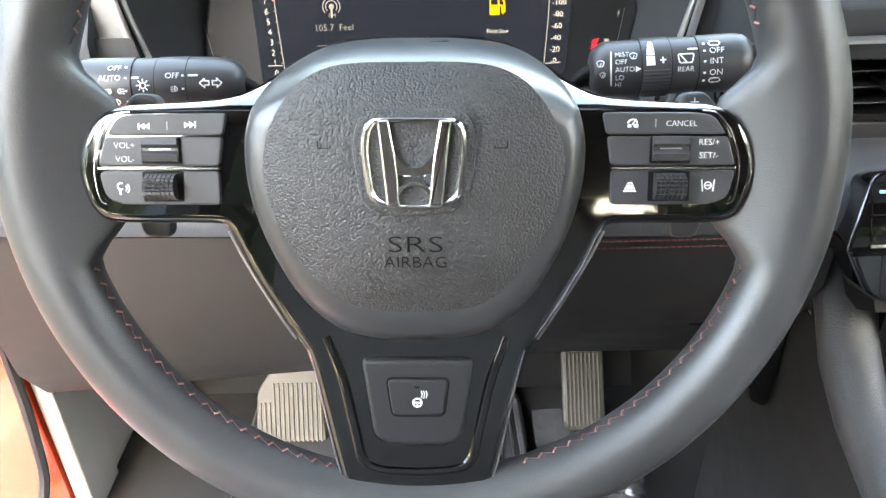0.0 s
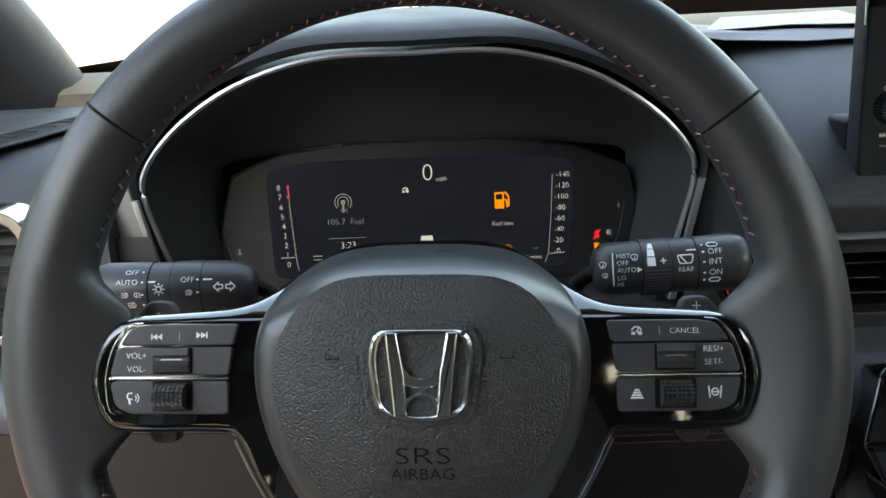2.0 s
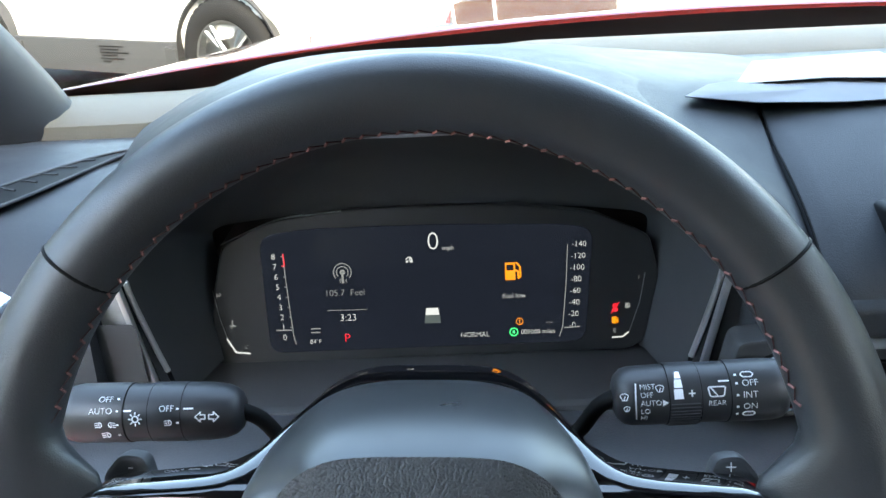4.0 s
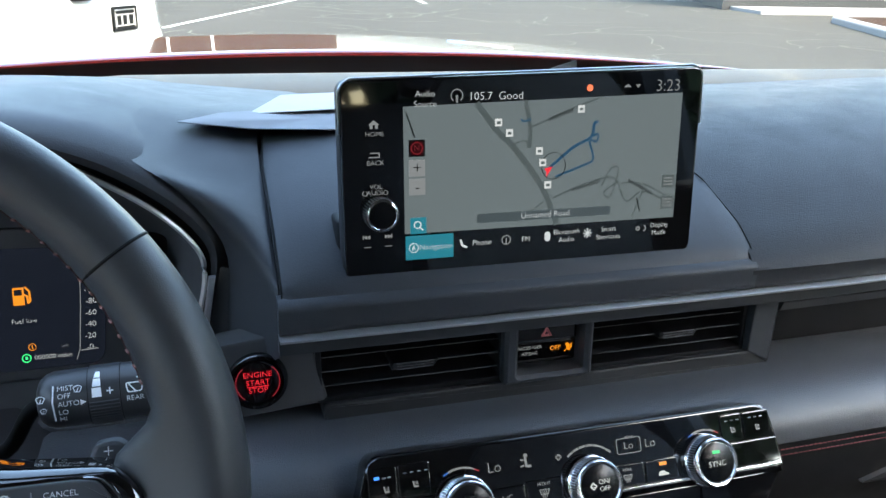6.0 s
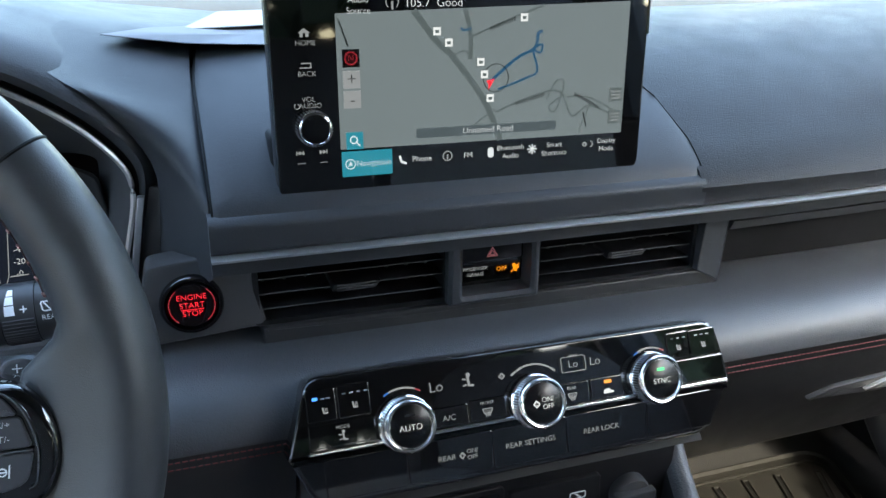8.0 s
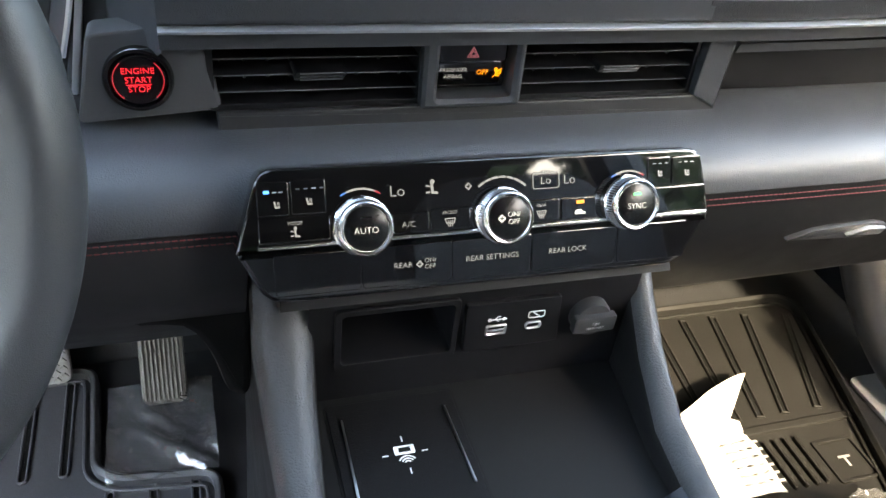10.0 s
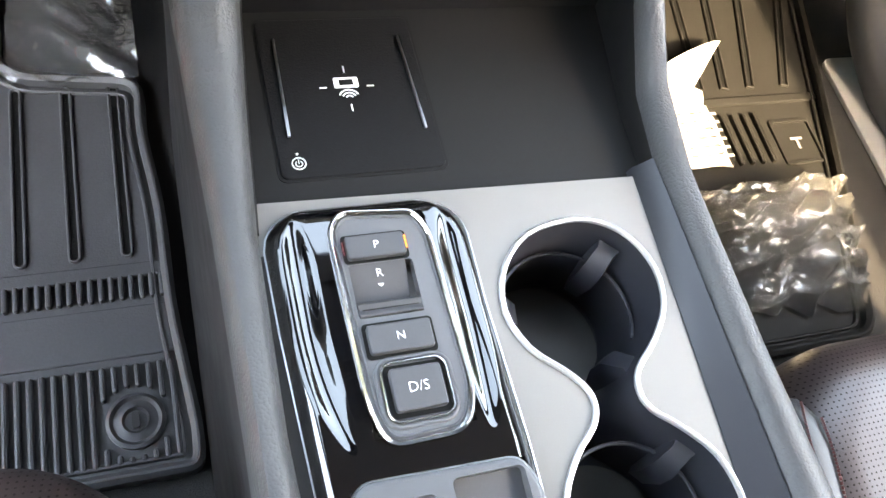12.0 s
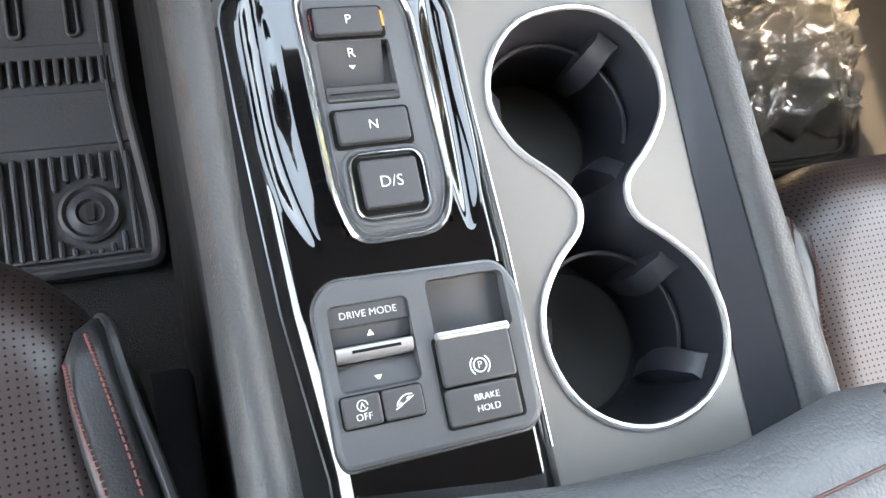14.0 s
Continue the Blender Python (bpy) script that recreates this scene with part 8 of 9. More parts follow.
def gear_panel():
    g = thing("gear_selector", flat(0.805, 0.335, 0.2), "gloss black gear selector with push buttons", "gear selector")
    w = flat(0)
    def edge(rows, y):
        for (y0, x0), (y1, x1) in zip(rows, rows[1:]):
            if y <= y1:
                return x0 + (x1 - x0) * (y - y0) / (y1 - y0)
        return rows[-1][1]
    left = [(-0.1, 0.2950), (0.0975, 0.2945), (0.162, 0.2872), (0.247, 0.2832), (0.290, 0.2824), (0.2975, 0.2840), (0.304, 0.2885), (0.3085, 0.2950), (0.3105, 0.3020), (0.3112, 0.3080)]
    right = [(-0.1, 0.3875), (0.18, 0.3888), (0.25, 0.3870), (0.288, 0.3876), (0.2955, 0.3862), (0.302, 0.3820), (0.3065, 0.3760), (0.3088, 0.3690), (0.3112, 0.3620)]
    ring = rounded([(0.3205, 0.1845), (0.3600, 0.1855), (0.3680, 0.2050), (0.3655, 0.2900), (0.3595, 0.3020), (0.3205, 0.3050), (0.3128, 0.2950), (0.3150, 0.2050)], [0.010, 0.010, 0.01, 0.01, 0.008, 0.008, 0.01, 0.01], 4)
    panel = rounded([(0.3010, 0.0985), (0.3790, 0.0995), (0.3845, 0.1060), (0.3860, 0.1580), (0.3795, 0.1705), (0.3065, 0.1725), (0.2985, 0.1640), (0.2985, 0.1050)], 0.006, 4)
    rows = []
    ys = [-0.1, 0.0, 0.09] + [0.095 + 0.0025 * i for i in range(79)] + [0.2935, 0.2965, 0.2995, 0.302, 0.3045, 0.3065, 0.308, 0.3092, 0.3102, 0.3110]
    for y in ys:
        a, b = edge(left, y), edge(right, y)
        run = max(0, min(1, (y - 0.186) / 0.045)) * max(0, min(1, (0.306 - y) / 0.03))
        run = math.sin(run * math.pi / 2)
        sl = 0.2968 + 0.0085 * max(0, (0.25 - y) / 0.06) ** 2
        sr = 0.3758 - 0.0035 * max(0, (0.25 - y) / 0.06) ** 2
        row = [(a, y, 0.800)]
        for i in range(161):
            x = a + (b - a) * i / 160
            d = min(x - a, b - x, (0.3116 - y) * 1.2)
            z = 0.8118 - 0.0060 * max(0, 1 - d / 0.0092) ** 1.3
            for c in (sl, sr):
                z -= 0.0034 * run * math.cos(min(1, abs(x - c) / (0.0030 + 0.0066 * run)) * math.pi / 2) ** 2
            if 0.3165 < x < 0.3645 and 0.190 < y < 0.300 or 0.3015 < x < 0.3825 and 0.103 < y < 0.168:
                z = 0.8040
            row.append((x, y, z))
        row.append((b, y, 0.800))
        rows.append(row)
    rows.append([(x, y + 0.0004, 0.800) for x, y, z in rows[-1]])
    part("surround", loft(rows, closed=False), M_GLOSS, g, "gloss black surround with long scoops", m=w, smooth=60)
    line = [(edge(left, y) + 0.0002, y, 0.8062) for y in ys[2:-1]] + [(edge(right, y) - 0.0002, y, 0.8062) for y in reversed(ys[2:-1])]
    part("surround_line", tube(line, 0.0005, 5), M_SATIN, g, "fine silver outline", m=w)
    part("chrome_ring", ring_plate(ring, inset(ring, 0.0027), 0.808, 0.8152, bev=0.0012), M_RING, g, "bright chrome ring", m=w)
    part("inner_ring", ring_plate(inset(ring, 0.0030), inset(ring, 0.0048), 0.808, 0.8140, bev=0.0010), M_SATINGREY, g, "grey inner ring", m=w)
    hole = rrect(0.3203, 0.2466, 0.3525, 0.2748, 0.0015)
    bed = fill(inset(ring, 0.0030), [hole], 0.8128)
    wall_down(hole, 0.8128, 0.8060, bed)
    well = part("button_well", bed, M_SATINGREY, g, "grey button bed", m=w, smooth=30)
    for q in ((0.3188, 0.2752, 0.3518, 0.2906), (0.3200, 0.2258, 0.3546, 0.2436), (0.3252, 0.1966, 0.3546, 0.2216)):
        bars([rrect(*q, 0.0022)], 0.8129, M_PRINTDARK, well, w, "button_gap", 0.0004)
    part("reverse_ramp", extrude_x([(0.2749, 0.8125), (0.2700, 0.8108), (0.2620, 0.8080), (0.2540, 0.8062), (0.2540, 0.8050), (0.2749, 0.8050)], 0.3204, 0.3490), M_BUTTON, g, "sloped reverse finger recess", m=w)
    def key(q, t, size=0.0060, top=0.8165, lab="grey push button"):
        k = part("push_button", prism(rrect(*q, 0.0016), 0.812, top, 0.0009), M_BUTTON, g, lab, m=w)
        words(t, size, (q[0] + q[2]) / 2, (q[1] + q[3]) / 2, top + 0.0001, M_WHITE, k, w)
        return k
    p = key((0.3205, 0.2765, 0.3500, 0.2890), "P")
    bars([(0.3505, 0.2800, 0.3512, 0.2872)], 0.8148, M_AMBER, p, w, "lamp")
    bars([(0.3191, 0.2800, 0.3196, 0.2870)], 0.8140, M_EMBER, p, w, "lamp")
    key((0.3218, 0.2275, 0.3528, 0.2418), "N")
    bar = part("reverse_bar", extrude_x(rounded([(0.2550, 0.806), (0.2550, 0.8120), (0.2532, 0.8142), (0.2505, 0.8130), (0.2478, 0.8145), (0.2468, 0.8138), (0.2468, 0.806)], 0.0006, 2), 0.3208, 0.3520), M_BUTTON, g, "reverse pull bar", m=w)
    bars([(0.3225, 0.2502, 0.3505, 0.2507)], 0.8133, M_PRINTDARK, bar, w, "bar_line")
    words("R", 0.0062, 0.3350, 0.2694, 0.8120, M_WHITE, g, w)
    bars([[(0.3335, 0.2645), (0.3365, 0.2645), (0.3350, 0.2628)]], 0.8102, M_WHITE, g, w, "arrow")
    ds = rrect(0.3258, 0.1965, 0.3538, 0.2212, 0.004)
    part("drive_ring", ring_plate(inset(ds, -0.0022), inset(ds, -0.0010), 0.811, 0.8155, bev=0.0005), M_CHROME, g, "chrome surround", m=w)
    key((0.3276, 0.1990, 0.3522, 0.2192), "D/S", 0.0070, 0.8172)
    part("drive_bed", ring_plate(inset(ds, -0.0048), inset(ds, -0.0024), 0.811, 0.8142, bev=0.0008), M_SATINGREY, g, "raised grey collar", m=w)
    # drive mode and brake switches
    d = thing("drive_mode_panel", flat(0.811, 0.34, 0.13), "grey panel with drive mode and parking brake switches", "switch panel")
    o = panel
    mode = rrect(0.3040, 0.1275, 0.3372, 0.1620, 0.003)
    brake = rrect(0.3455, 0.1420, 0.3800, 0.1665, 0.003)
    bm = fill(inset(o, 0.0022), [mode, brake], 0.8140)
    loft([[(p.x, p.y, 0.809) for p in o], [(p.x, p.y, 0.8122) for p in o], [(p.x, p.y, 0.8134) for p in inset(o, 0.0007)], [(p.x, p.y, 0.8140) for p in inset(o, 0.0022)]], bm, cap=(False, False))
    wall_down(mode, 0.8140, 0.8056, bm)
    wall_down(brake, 0.8140, 0.8056, bm)
    part("panel", bm, M_SATINGREY, d, "satin grey panel", m=w, smooth=30)
    part("panel_edge", tube([(p.x, p.y, 0.8118) for p in inset(o, -0.0003)], 0.0006, 6, True), M_SATIN, d, m=w)
    dm = part("mode_key", extrude_x([(0.1619, 0.8055), (0.1619, 0.8128), (0.1536, 0.8124), (0.1528, 0.8105), (0.1464, 0.8080), (0.1462, 0.8062), (0.1388, 0.8062), (0.1386, 0.8080), (0.1286, 0.8118), (0.1276, 0.8118), (0.1276, 0.8055)], 0.3042, 0.3370), M_BUTTON, d, "stepped dark switch well", m=w, smooth=20)
    words("DRIVE MODE", 0.0041, 0.3205, 0.1576, 0.8128, M_WHITE, dm, w)
    bars([[(0.3190, 0.1488), (0.3220, 0.1488), (0.3205, 0.1512)]], 0.8101, M_WHITE, dm, w, "arrow")
    bars([[(0.3188, 0.1328), (0.3218, 0.1328), (0.3203, 0.1306)]], 0.8107, M_WHITE, dm, w, "arrow")
    part("mode_rocker", loft([[(x, y, zz) for y, zz in ((0.1456, 0.8062), (0.1456, 0.8125), (0.1448, 0.8142), (0.1428, 0.8146), (0.1408, 0.8136), (0.1396, 0.8110), (0.1396, 0.8062))] for x in (0.3048, 0.3362)]), M_BRIGHT, dm, "silver rocker", m=w)
    bars([(0.3110, 0.1424, 0.3310, 0.1436)], 0.8146, M_PRINTDARK, dm, w, "rocker_line")
    part("switch_gap", prism(rrect(0.3022, 0.1136, 0.3360, 0.1268, 0.002), 0.8130, 0.8143, 0.0002), M_PRINTDARK, d, m=w)
    k = part("switch", prism(rrect(0.3030, 0.1144, 0.3182, 0.1262, 0.0014), 0.813, 0.8162, 0.0008), M_BUTTON, d, "auto stop switch", m=w)
    words("OFF", 0.0038, 0.3108, 0.1178, 0.8163, M_WHITE, k, w)
    bars(stroke(arc(0.3108, 0.1222, 0.0021, 0, 330, 12), 0.0003) + stroke([(0.3100, 0.1212), (0.3108, 0.1233), (0.3116, 0.1212)], 0.0003), 0.8163, M_WHITE, k, w)
    k = part("switch", prism(rrect(0.3190, 0.1144, 0.3352, 0.1262, 0.0014), 0.813, 0.8162, 0.0008), M_BUTTON, d, "hill descent switch", m=w)
    bars(stroke([(0.3236, 0.1180), (0.3312, 0.1222)], 0.0003) + stroke([(0.3242, 0.1192), (0.3246, 0.1204), (0.3262, 0.1222), (0.3285, 0.1232), (0.3308, 0.1230)], 0.0004) + stroke(arc(0.3258, 0.1196, 0.0006, 0, 360, 8), 0.0003) + stroke(arc(0.3292, 0.1215, 0.0006, 0, 360, 8), 0.0003), 0.8163, M_WHITE, k, w)
    part("brake_recess", extrude_x([(0.1664, 0.8055), (0.1664, 0.8092), (0.1600, 0.8070), (0.1425, 0.8060), (0.1425, 0.8055)], 0.3456, 0.3799), M_BUTTON, d, "dark finger recess", m=w)
    part("switch_gap", prism(rrect(0.3432, 0.1052, 0.3775, 0.1425, 0.002), 0.8130, 0.8143, 0.0002), M_PRINTDARK, d, m=w)
    k = part("brake_switch", prism(rrect(0.3445, 0.1222, 0.3760, 0.1415, 0.0018), 0.813, 0.8175, 0.0010), M_BUTTON, d, "parking brake switch", m=w)
    part("brake_edge", prism(rrect(0.3450, 0.1408, 0.3765, 0.1442, 0.001), 0.8135, 0.8185, 0.0010), M_BRIGHT, k, "silver edge", m=w)
    bars(stroke(arc(0.3605, 0.1285, 0.0028, 0, 360, 12), 0.0005) + stroke(arc(0.3605, 0.1285, 0.0042, -50, 50, 6), 0.0005) + stroke(arc(0.3605, 0.1285, 0.0042, 130, 230, 6), 0.0005), 0.8177, M_WHITE, k, w)
    words("P", 0.0040, 0.3605, 0.1285, 0.8177, M_WHITE, k, w)
    k = part("hold_switch", prism(rrect(0.3440, 0.1062, 0.3752, 0.1212, 0.0018), 0.813, 0.8165, 0.0010), M_BUTTON, d, "brake hold switch", m=w)
    words("BRAKE", 0.0037, 0.3610, 0.1160, 0.8167, M_WHITE, k, w)
    words("HOLD", 0.0037, 0.3610, 0.1115, 0.8167, M_WHITE, k, w)


# ---- footwells and seats ----
def floor_mat(name, outline, ribs, label, rubber):
    t = thing(name, flat(0.445, outline[0][0], outline[0][1]), label, "floor mat", "rubber floor mats")
    w = flat(0)
    o = rounded(outline, 0.03, 4)
    part("sheet", prism(o, 0.446, 0.452, 0.001), rubber, t, m=w)
    part("raised_edge", ring_plate(o, inset(o, 0.010), 0.446, 0.466, bev=0.004), rubber, t, "raised rubber lip", m=w)
    part("inner_lip", ring_plate(inset(o, 0.015), inset(o, 0.019), 0.446, 0.4565, bev=0.001), rubber, t, "low rubber lip", m=w)
    for r in ribs:
        part("rib", prism(rrect(*r, 0.003), 0.450, 0.458, 0.002), rubber, t, m=w)
    return t


def footwells():
    out = [(-0.26, 0.27), (0.245, 0.266), (0.247, 0.30), (0.236, 0.42), (0.236, 0.52), (0.226, 0.61), (0.230, 0.672), (0.118, 0.684), (0.098, 0.70), (0.092, 0.86), (-0.26, 0.86)]
    ribs = []
    groove_shade = [(x - 0.003, 0.475, x + 0.003, 0.667) for x in (0.018, 0.063, 0.109, 0.154, 0.1985)] + [(x - 0.003, 0.70, x + 0.003, 0.84) for x in (-0.02, 0.018, 0.06)]
    ribs += [(x, 0.4300, x + 0.0046, 0.4535) for x in [-0.19 + 0.0086 * i for i in range(49)]]
    for i in range(45):
        x = -0.19 + 0.0094 * i
        d = abs(x + 0.0024 - 0.1920)
        if d < 0.030:
            h = math.sqrt(0.030 ** 2 - d * d)
            ribs += [(x, 0.283, x + 0.0048, 0.318 - h), (x, 0.318 + h, x + 0.0048, 0.3685)] if h < 0.034 else []
        else:
            ribs.append((x, 0.283, x + 0.0048, 0.3685))
    t = floor_mat("driver_floor_mat", out, ribs, "black ribbed rubber mat in the driver's footwell", M_MAT)
    w = flat(0)
    # Channels are thin black strips: the shade inside is put in as colour
    for r in groove_shade:
        part("groove_shade", prism(rrect(*r, 0.003), 0.4522, 0.4532, 0.0003), M_PRINTDARK, t, "black strip for the shade in a channel", m=w)
        part("channel_edge", ring_plate(inset(rrect(*r, 0.003), -0.003), rrect(*r, 0.003), 0.451, 0.4555, bev=0.001), M_MAT, t, m=w)
    part("step", prism(rrect(-0.24, 0.376, 0.232, 0.424, 0.004), 0.450, 0.4545, 0.002), M_MAT, t, m=w)
    part("step", prism(rrect(-0.24, 0.452, 0.232, 0.466, 0.004), 0.450, 0.456, 0.002), M_MAT, t, m=w)
    clip = part("clip", lathe([(0.024, 0.452), (0.024, 0.457), (0.021, 0.459), (0.018, 0.456), (0.014, 0.457), (0.011, 0.459), (0.009, 0.455), (0.0, 0.455)], 32, cx=0.1935, cy=0.318), M_MAT, t, "round mat anchor", m=w)
    bars([rrect(0.1905, 0.311, 0.1965, 0.325, 0.002)], 0.457, M_BLACK, clip, w, "anchor_key", 0.002)
    # passenger side
    out = [(0.60, 0.27), (0.965, 0.27), (1.04, 0.51), (1.128, 0.81), (1.10, 0.84), (0.62, 0.84)]
    ribs = [(x, 0.505, x + 0.006, 0.578) for x in [0.878 + 0.016 * i for i in range(5)]]
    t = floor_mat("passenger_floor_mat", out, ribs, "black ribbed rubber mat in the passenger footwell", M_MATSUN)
    # Slanted channels, their inner shade likewise laid on as black strips
    for (x0, y0), (x1, y1) in (((0.70, 0.62), (0.715, 0.81)), ((0.75, 0.62), (0.765, 0.81)), ((0.795, 0.62), (0.815, 0.81)), ((0.842, 0.62), (0.864, 0.81)), ((0.885, 0.62), (0.914, 0.81)), ((0.922, 0.62), (0.966, 0.81)), ((0.962, 0.62), (1.022, 0.806)), ((1.016, 0.62), (1.090, 0.797))):
        a, b = Vector((x0, y0)), Vector((x1, y1))
        n = Vector(((b - a).y, -(b - a).x)).normalized()
        slot = [a - n * 0.003, a + n * 0.003, b + n * 0.003, b - n * 0.003]
        part("groove_shade", prism(slot, 0.4522, 0.4532, 0.0003), M_PRINTDARK, t, "black strip for the shade in a channel", m=w)
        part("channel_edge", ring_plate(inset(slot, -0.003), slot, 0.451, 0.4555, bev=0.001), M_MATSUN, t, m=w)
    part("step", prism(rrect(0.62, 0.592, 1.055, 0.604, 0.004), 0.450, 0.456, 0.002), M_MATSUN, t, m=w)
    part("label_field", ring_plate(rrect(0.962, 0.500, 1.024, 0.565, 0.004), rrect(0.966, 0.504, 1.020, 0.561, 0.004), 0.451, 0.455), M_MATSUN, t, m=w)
    bars([(0.984, 0.535, 1.002, 0.5385), (0.991, 0.522, 0.9945, 0.535)], 0.4535, M_GREYPRINT, t, w, "moulded_mark")
    # pedals
    p = thing("accelerator_pedal", pose(0.172, 0.835, 0.45), "ribbed grey accelerator pedal", "pedal")
    m = tilted(0.170, 0.806, 0.507, 36)
    part("plate", prism(rrect(-0.026, -0.052, 0.026, 0.052, 0.009), -0.012, 0.0, 0.003), M_ALU, p, m=m)
    for i in range(9):
        part("ridge", prism(rrect(-0.0225 + i * 0.0051, -0.046, -0.0198 + i * 0.0051, 0.046, 0.001), 0, 0.003, 0.0008), M_ALU, p, m=m)
    part("arm", tube([(0.172, 0.85, 0.52), (0.172, 0.93, 0.60), (0.172, 0.97, 0.75)], 0.008, 8), M_BLACK, p, m=flat(0))
    part("heel_block", box(-0.02, -0.01, -0.03, 0.02, 0.04, -0.011, 0.003), M_BLACK, p, m=m)
    p = thing("brake_pedal", pose(0.02, 0.80, 0.50), "brake pedal with diamond-patterned rubber", "pedal")
    m = tilted(0.01, 0.835, 0.50, 15)
    part("pad", prism(rrect(-0.055, -0.032, 0.055, 0.032, 0.012), -0.01, 0, 0.003), M_RUBBERPAD, p, m=m)
    for i in range(12):
        for j in range(6):
            x, y = -0.048 + i * 0.0087, -0.026 + j * 0.0104 + (0.0052 if i % 2 else 0)
            if abs(y) < 0.029:
                part("stud", prism([(x - 0.0042, y), (x, y - 0.0048), (x + 0.0042, y), (x, y + 0.0048)], 0, 0.003, 0.0008), M_RUBBERPAD, p, m=m)
    part("arm", tube([(0.01, 0.85, 0.52), (0.0, 0.92, 0.64), (-0.005, 0.95, 0.85)], 0.011, 8), M_BLACK, p, m=flat(0))
    f = thing("foot_rest", pose(-0.21, 0.80, 0.45), "ribbed grey foot rest", "foot rest")
    m = tilted(-0.203, 0.79, 0.470, 28)
    part("plate", prism(rounded([(-0.05, -0.075), (0.045, -0.075), (0.038, 0.072), (-0.025, 0.072), (-0.045, 0.045)], 0.01), -0.02, 0, 0.003), M_ALU, f, m=m)
    for i in range(14):
        part("ridge", prism(rrect(-0.042 + i * 0.006, -0.07, -0.0395 + i * 0.006, 0.055 if i > 2 else 0.03, 0.001), 0, 0.002, 0.0006), M_ALU, f, m=m)
    # clear protective film over the carpet
    s = thing("protective_film", flat(0.455, 0.17, 0.73), "crumpled clear protective plastic with black print", "plastic film")
    rows = []
    for j in range(29):
        rows.append([(0.105 + i * 0.0043, 0.668 + j * 0.005, 0.462 + 0.005 * noise.noise((i * 0.23, j * 0.13, 2)) + 0.030 * abs(noise.noise((i * 0.10 + j * 0.11, j * 0.05 - i * 0.03, 7))) + 0.16 * max(0, j - 20) * 0.005) for i in range(29)])
    part("film", loft(rows, closed=False), M_COVER, s, m=w, smooth=70)
    words("REMOVE", 0.020, 0.190, 0.728, 0.493, M_PRINTDARK, s, w, turn=80)
    words("COVER", 0.020, 0.214, 0.716, 0.493, M_PRINTDARK, s, w, turn=80)
    part("carpet_step", extrude_x([(0.88, 0.446), (0.88, 0.452), (0.97, 0.56), (0.97, 0.446)], -0.5, 0.25), M_CARPET, s, "black carpet toe board", m=w)


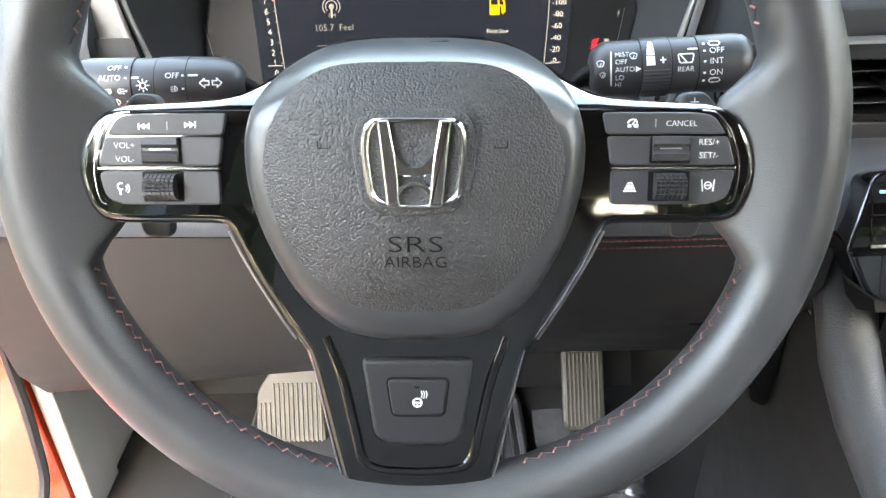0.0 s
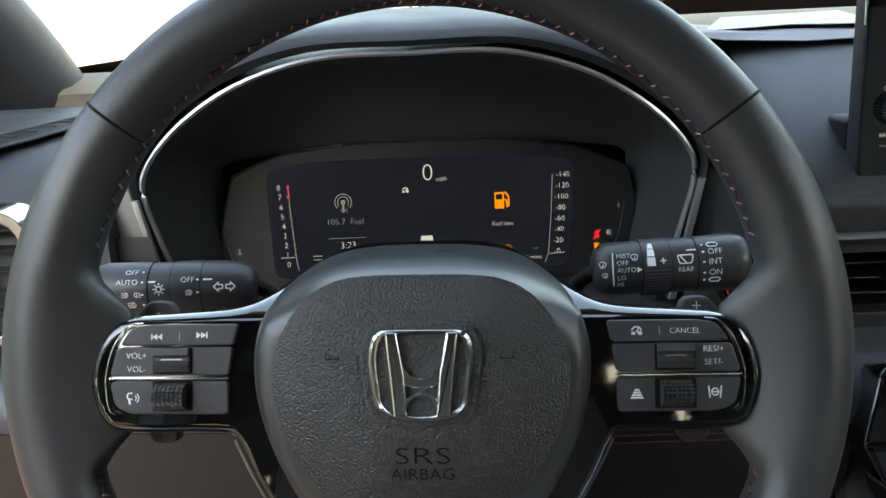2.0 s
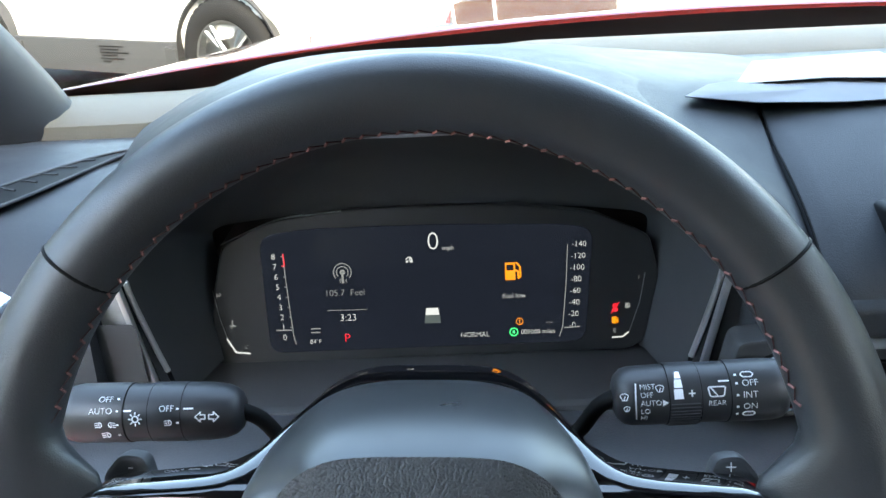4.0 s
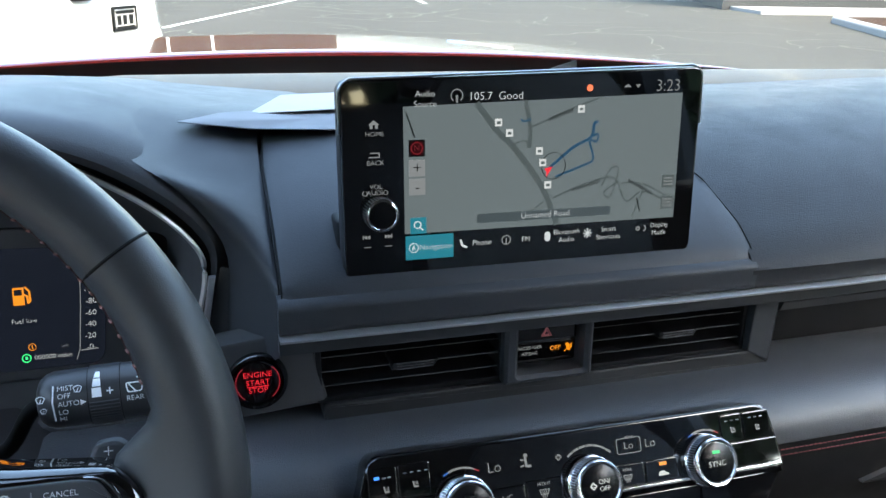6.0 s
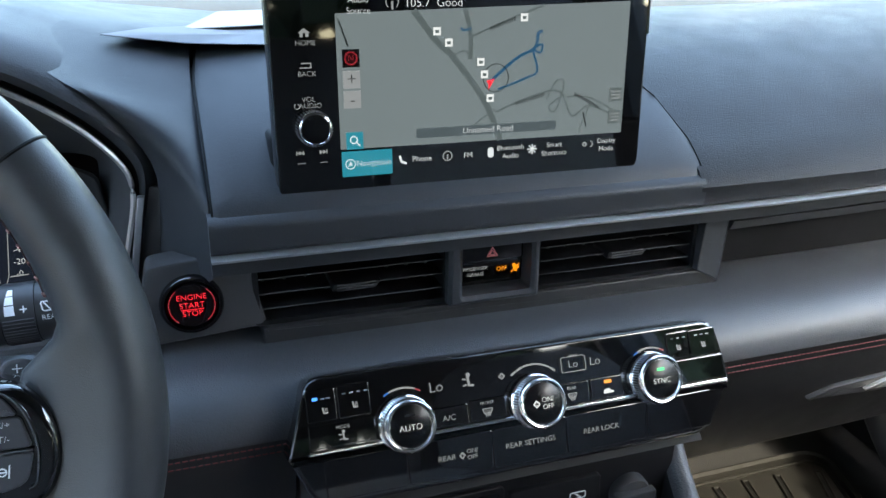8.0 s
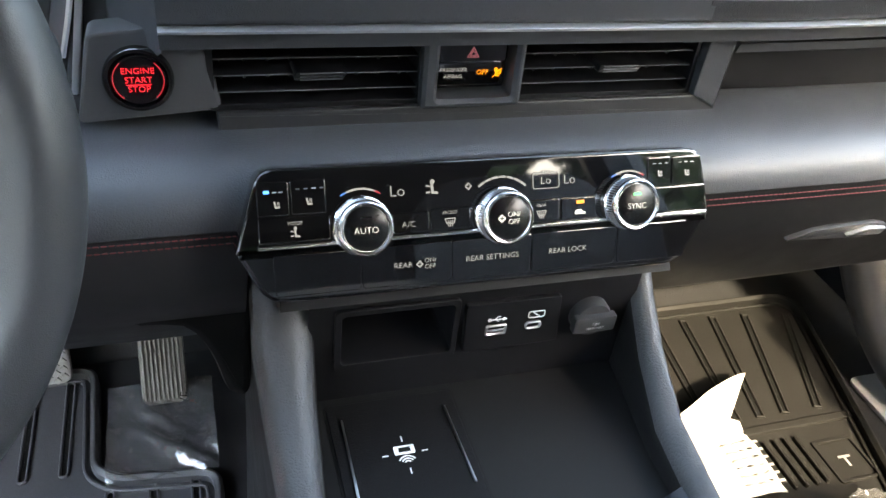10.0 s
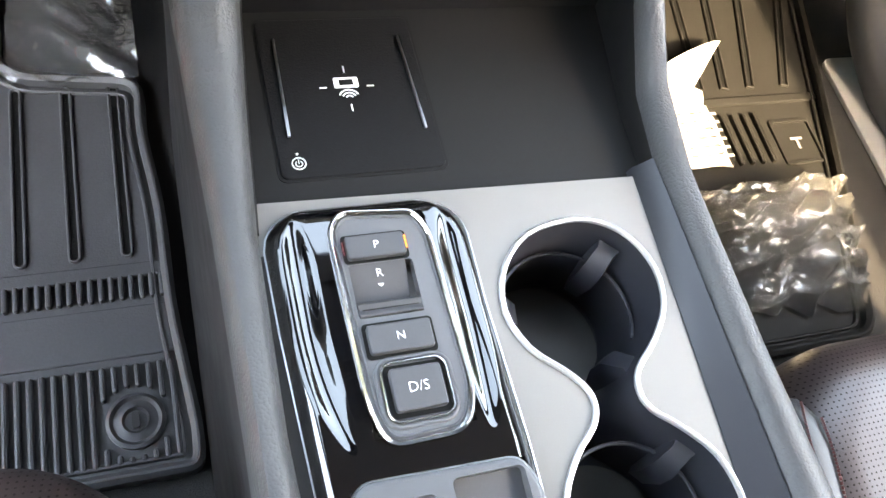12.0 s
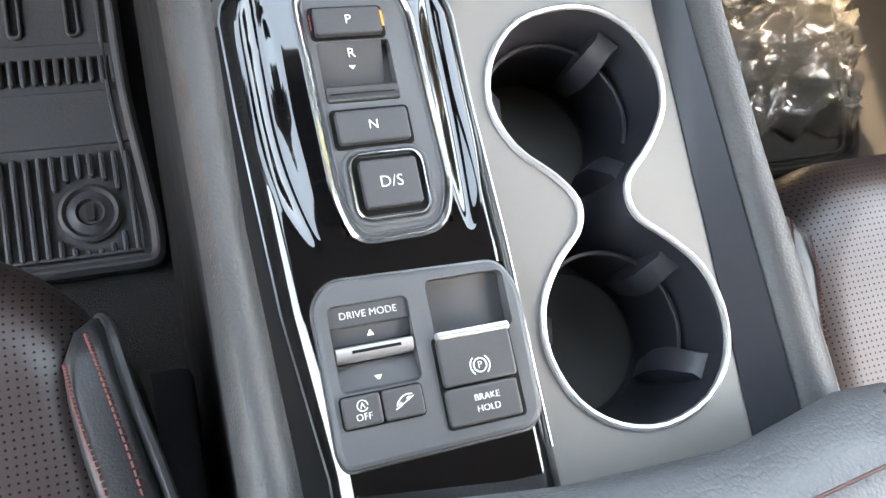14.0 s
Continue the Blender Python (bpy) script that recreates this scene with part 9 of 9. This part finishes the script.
def seats():
    for name, cx, lab in (("bucket_seat", -0.02, "dark brown perforated leather driver seat"), ("bucket_seat", 0.80, "dark brown perforated leather passenger seat")):
        s = thing(name, flat(0.46, cx, -0.1), lab, "car seat", "front seats")
        w = flat(0)
        side = 1 if cx < 0.3 else -1
        front = 0.218 if side > 0 else 0.203
        base = rounded([(cx - 0.25, -0.42), (cx + 0.25, -0.42), (cx + 0.253, 0.09), (cx + 0.238, front - 0.040), (cx + 0.192, front), (cx - 0.192, front), (cx - 0.238, front - 0.040), (cx - 0.253, 0.09)], 0.04, 6)
        seat = part("cushion", cushion([(p.x, p.y + 0.008) for p in base], 0.56, 0.773, 0.040), M_SEAT, s, "leather seat cushion", m=w, smooth=70)
        part("plinth", box(cx - 0.22, -0.4, 0.447, cx + 0.22, 0.14, 0.57, 0.02, 0.05), M_SIDE, s, "black seat base", m=w)
        back = rounded([(cx - 0.25, 0.70), (cx + 0.25, 0.70), (cx + 0.23, 1.25), (cx + 0.15, 1.36), (cx - 0.15, 1.36), (cx - 0.23, 1.25)], 0.06, 5)
        part("backrest", cushion([(p.x, p.y - 0.70) for p in back], 0, 0.16, 0.06), M_SEAT, s, "leather backrest", m=pose(0, -0.36, 0.68, 100))
        head = rounded([(cx - 0.13, 0), (cx + 0.13, 0), (cx + 0.11, 0.19), (cx - 0.11, 0.19)], 0.05, 5)
        part("headrest", cushion(head, 0, 0.1, 0.04), M_SEAT, s, "leather headrest", m=pose(0, -0.46, 1.38, 100))
        # smooth bolster strip with two stitched seams on the side by the console
        rows = []
        for xl, xr, y, z in ((0.2340, 0.2385, 0.1810, 0.762), (0.2275, 0.2405, 0.1755, 0.771), (0.2225, 0.2420, 0.163, 0.7755), (0.2230, 0.2445, 0.147, 0.777), (0.2258, 0.2490, 0.125, 0.777), (0.2300, 0.2530, 0.104, 0.777), (0.2345, 0.2575, 0.075, 0.777), (0.2380, 0.2620, 0.04, 0.777), (0.2420, 0.2680, -0.1, 0.777), (0.2430, 0.2720, -0.30, 0.777)):
            rows.append([(cx + side * (xl + (xr - xl) * k), y, z - dz) for k, dz in ((0.0, 0.05), (0.0, 0.008), (0.04, 0.003), (0.12, 0.0005), (0.3, 0.0), (0.5, -0.0006), (0.7, 0.0), (0.88, 0.0008), (0.96, 0.0035), (1.0, 0.009), (1.0, 0.05))])
        bol = part("bolster", loft(rows, closed=False), M_BOLSTER, s, "smooth leather bolster strip", m=w, smooth=70)
        for line in (((0.2245, 0.162), (0.2268, 0.141), (0.2335, 0.108), (0.241, 0.05), (0.246, -0.28)), ((0.2335, 0.173), (0.2385, 0.150), (0.2470, 0.105), (0.2555, 0.04), (0.264, -0.28))):
            pts = spline([Vector((cx + side * x, y, 0.7775)) for x, y in line], 14, False)
            bm = bmesh.new()
            for k in range(0, len(pts) - 1):
                tube([pts[k], pts[k].lerp(pts[k + 1], 0.72)], 0.0010, 4, bm=bm)
            tagged(part("seam", bm, M_SEATTHREAD, bol, "dark red stitched seam", m=w), kind="stuff")
        part("piping", tube(spline([Vector((cx + side * x, y, z)) for x, y, z in ((0.237, 0.182, 0.752), (0.2415, 0.174, 0.766), (0.2465, 0.147, 0.769), (0.256, 0.104, 0.769), (0.2655, 0.04, 0.769), (0.2755, -0.30, 0.769))], 4, False), 0.0030, 8), M_RIM, s, "hard black piping", m=w)
        part("side_shield", prism([(y, z) for y, z in ((-0.42, 0.50), (0.12, 0.50), (0.165, 0.60), (0.16, 0.70), (0.05, 0.72), (-0.42, 0.72))], 0, 0.02, 0.006), M_SIDE, s, "black plastic seat side", m=Matrix(((0, 0, 1, cx + side * 0.262 - 0.01), (1, 0, 0, 0), (0, 1, 0, 0), (0, 0, 0, 1))))


def loose_things():
    w = flat(0)
    # sheets on the dash
    card = shader("grey_card", (0.20, 0.205, 0.22), 0.8, grain=0.1, size=100)
    for lab, corners, z, mat in (("grey sheet of paper lying on the dash", ((0.1625, 0.627, 1.1605), (0.2150, 0.640, 1.1515), (0.2758, 0.648, 1.1475), (0.352, 0.655, 1.1475), (0.352, 0.735, 1.1540), (0.220, 0.730, 1.1525)), 1.15, card), ("folded white paper lying on the dash", ((0.2145, 0.690, 1.1535), (0.280, 0.690, 1.1555), (0.352, 0.680, 1.1545), (0.352, 0.770, 1.1575), (0.246, 0.752, 1.1575)), 1.154, M_PAPER)):
        t = thing("paper_sheet", flat(z, corners[0][0], corners[0][1]), lab, "paper")
        edge = [Vector(p) for p in corners]
        mid = sum(edge, Vector()) / len(edge) + Vector((0, 0, -0.001))
        ring = [a.lerp(b, k / 4) for a, b in zip(edge, edge[1:] + edge[:1]) for k in range(4)]
        rows = [[mid + (p - mid) * f for p in ring] for f in (1.0, 0.7, 0.4, 0.05)]
        part("sheet", loft([[p - Vector((0, 0, 0.0006)) for p in r] for r in reversed(rows)] + rows, cap=(True, True)), mat, t, m=w, smooth=30)
    t = thing("paper_tag", flat(1.2, 0.41, 0.53), "small grey paper tag behind the display", "paper")
    part("sheet", prism([(0.402, 0.050), (0.404, 0.0578), (0.4225, 0.0632), (0.4235, 0.050)], -0.022, -0.0215, 0), shader("grey_tag", (0.32, 0.32, 0.33), 0.8), t, m=tilted(0, 0.518, 1.15, 6.5))
    # papers in the passenger footwell
    t = thing("paper_sheets", flat(0.456, 0.82, 0.56), "bundle of folded white papers on the passenger mat", "papers")
    def sheet(c, z, fold):
        rows = []
        a, b, d, e = (Vector(q) for q in c)
        for j in range(9):
            v = j / 8
            rows.append([])
            for i in range(9):
                u = i / 8
                p = a.lerp(b, u).lerp(e.lerp(d, u), v)
                rows[-1].append((p.x, p.y, z + fold * math.sin(math.pi * u) * (0.4 + v) * 0.5 + 0.01 * noise.noise((u * 3, v * 3, z * 50))))
        return loft(rows, closed=False)
    part("sheet", sheet([(0.758, 0.506), (0.878, 0.500), (0.882, 0.612), (0.775, 0.620)], 0.460, 0.016), M_PAPER, t, "printed form", m=w)
    part("sheet", sheet([(0.756, 0.520), (0.842, 0.590), (0.932, 0.680), (0.770, 0.616)], 0.470, 0.030), M_PAPER, t, "curled sheet", m=w)
    bars([(0.826 + 0.018 * (k % 3), 0.509 + 0.012 * (k // 3), 0.840 + 0.018 * (k % 3), 0.5125 + 0.012 * (k // 3)) for k in range(18)], 0.4715, M_GREYPRINT, t, w, "print_mark", 0.0003)
    # clear plastic bag
    t = thing("plastic_bag", flat(0.456, 0.9, 0.4), "crumpled clear plastic bag on the passenger mat", "plastic bag")
    for k in range(2):
        rows = []
        for j in range(61):
            rows.append([])
            for i in range(61):
                u, v = i / 60, j / 60
                edge = min(u, v, 1 - u, 1 - v)
                soft = min(1, edge * 9)
                ridge = 1 - abs(noise.noise((u * 1.6 + v * 1.2, v * 6.5 - u * 1.1, 3 + 5 * k)))
                crease = 1 - abs(noise.noise((u * 4 - v * 2, v * 13 + u * 3, 9 + 5 * k)))
                fold = 0.026 * ridge ** 5 + 0.009 * crease ** 6 + 0.0012 * noise.noise((u * 14, v * 18, 4 + k))
                z = 0.458 + 0.022 * k * soft + fold * soft
                left, right = Vector((0.812, 0.322)).lerp(Vector((0.782, 0.476)), v), Vector((0.972, 0.302)).lerp(Vector((1.012, 0.472)), v)
                p = left.lerp(right, u)
                rows[-1].append((p.x + 0.010 * noise.noise((v * 7, 4, 1)), p.y + 0.010 * noise.noise((u * 7, 2, 5)), z))
        part("film", loft(rows, closed=False), M_FILM, t, m=w, smooth=70)


outdoors()
parked_car()
shell()
dashboard()
vents()
steering_wheel()
stalks()
instruments()
touchscreen()
climate()
console()
gear_panel()
footwells()
seats()
loose_things()
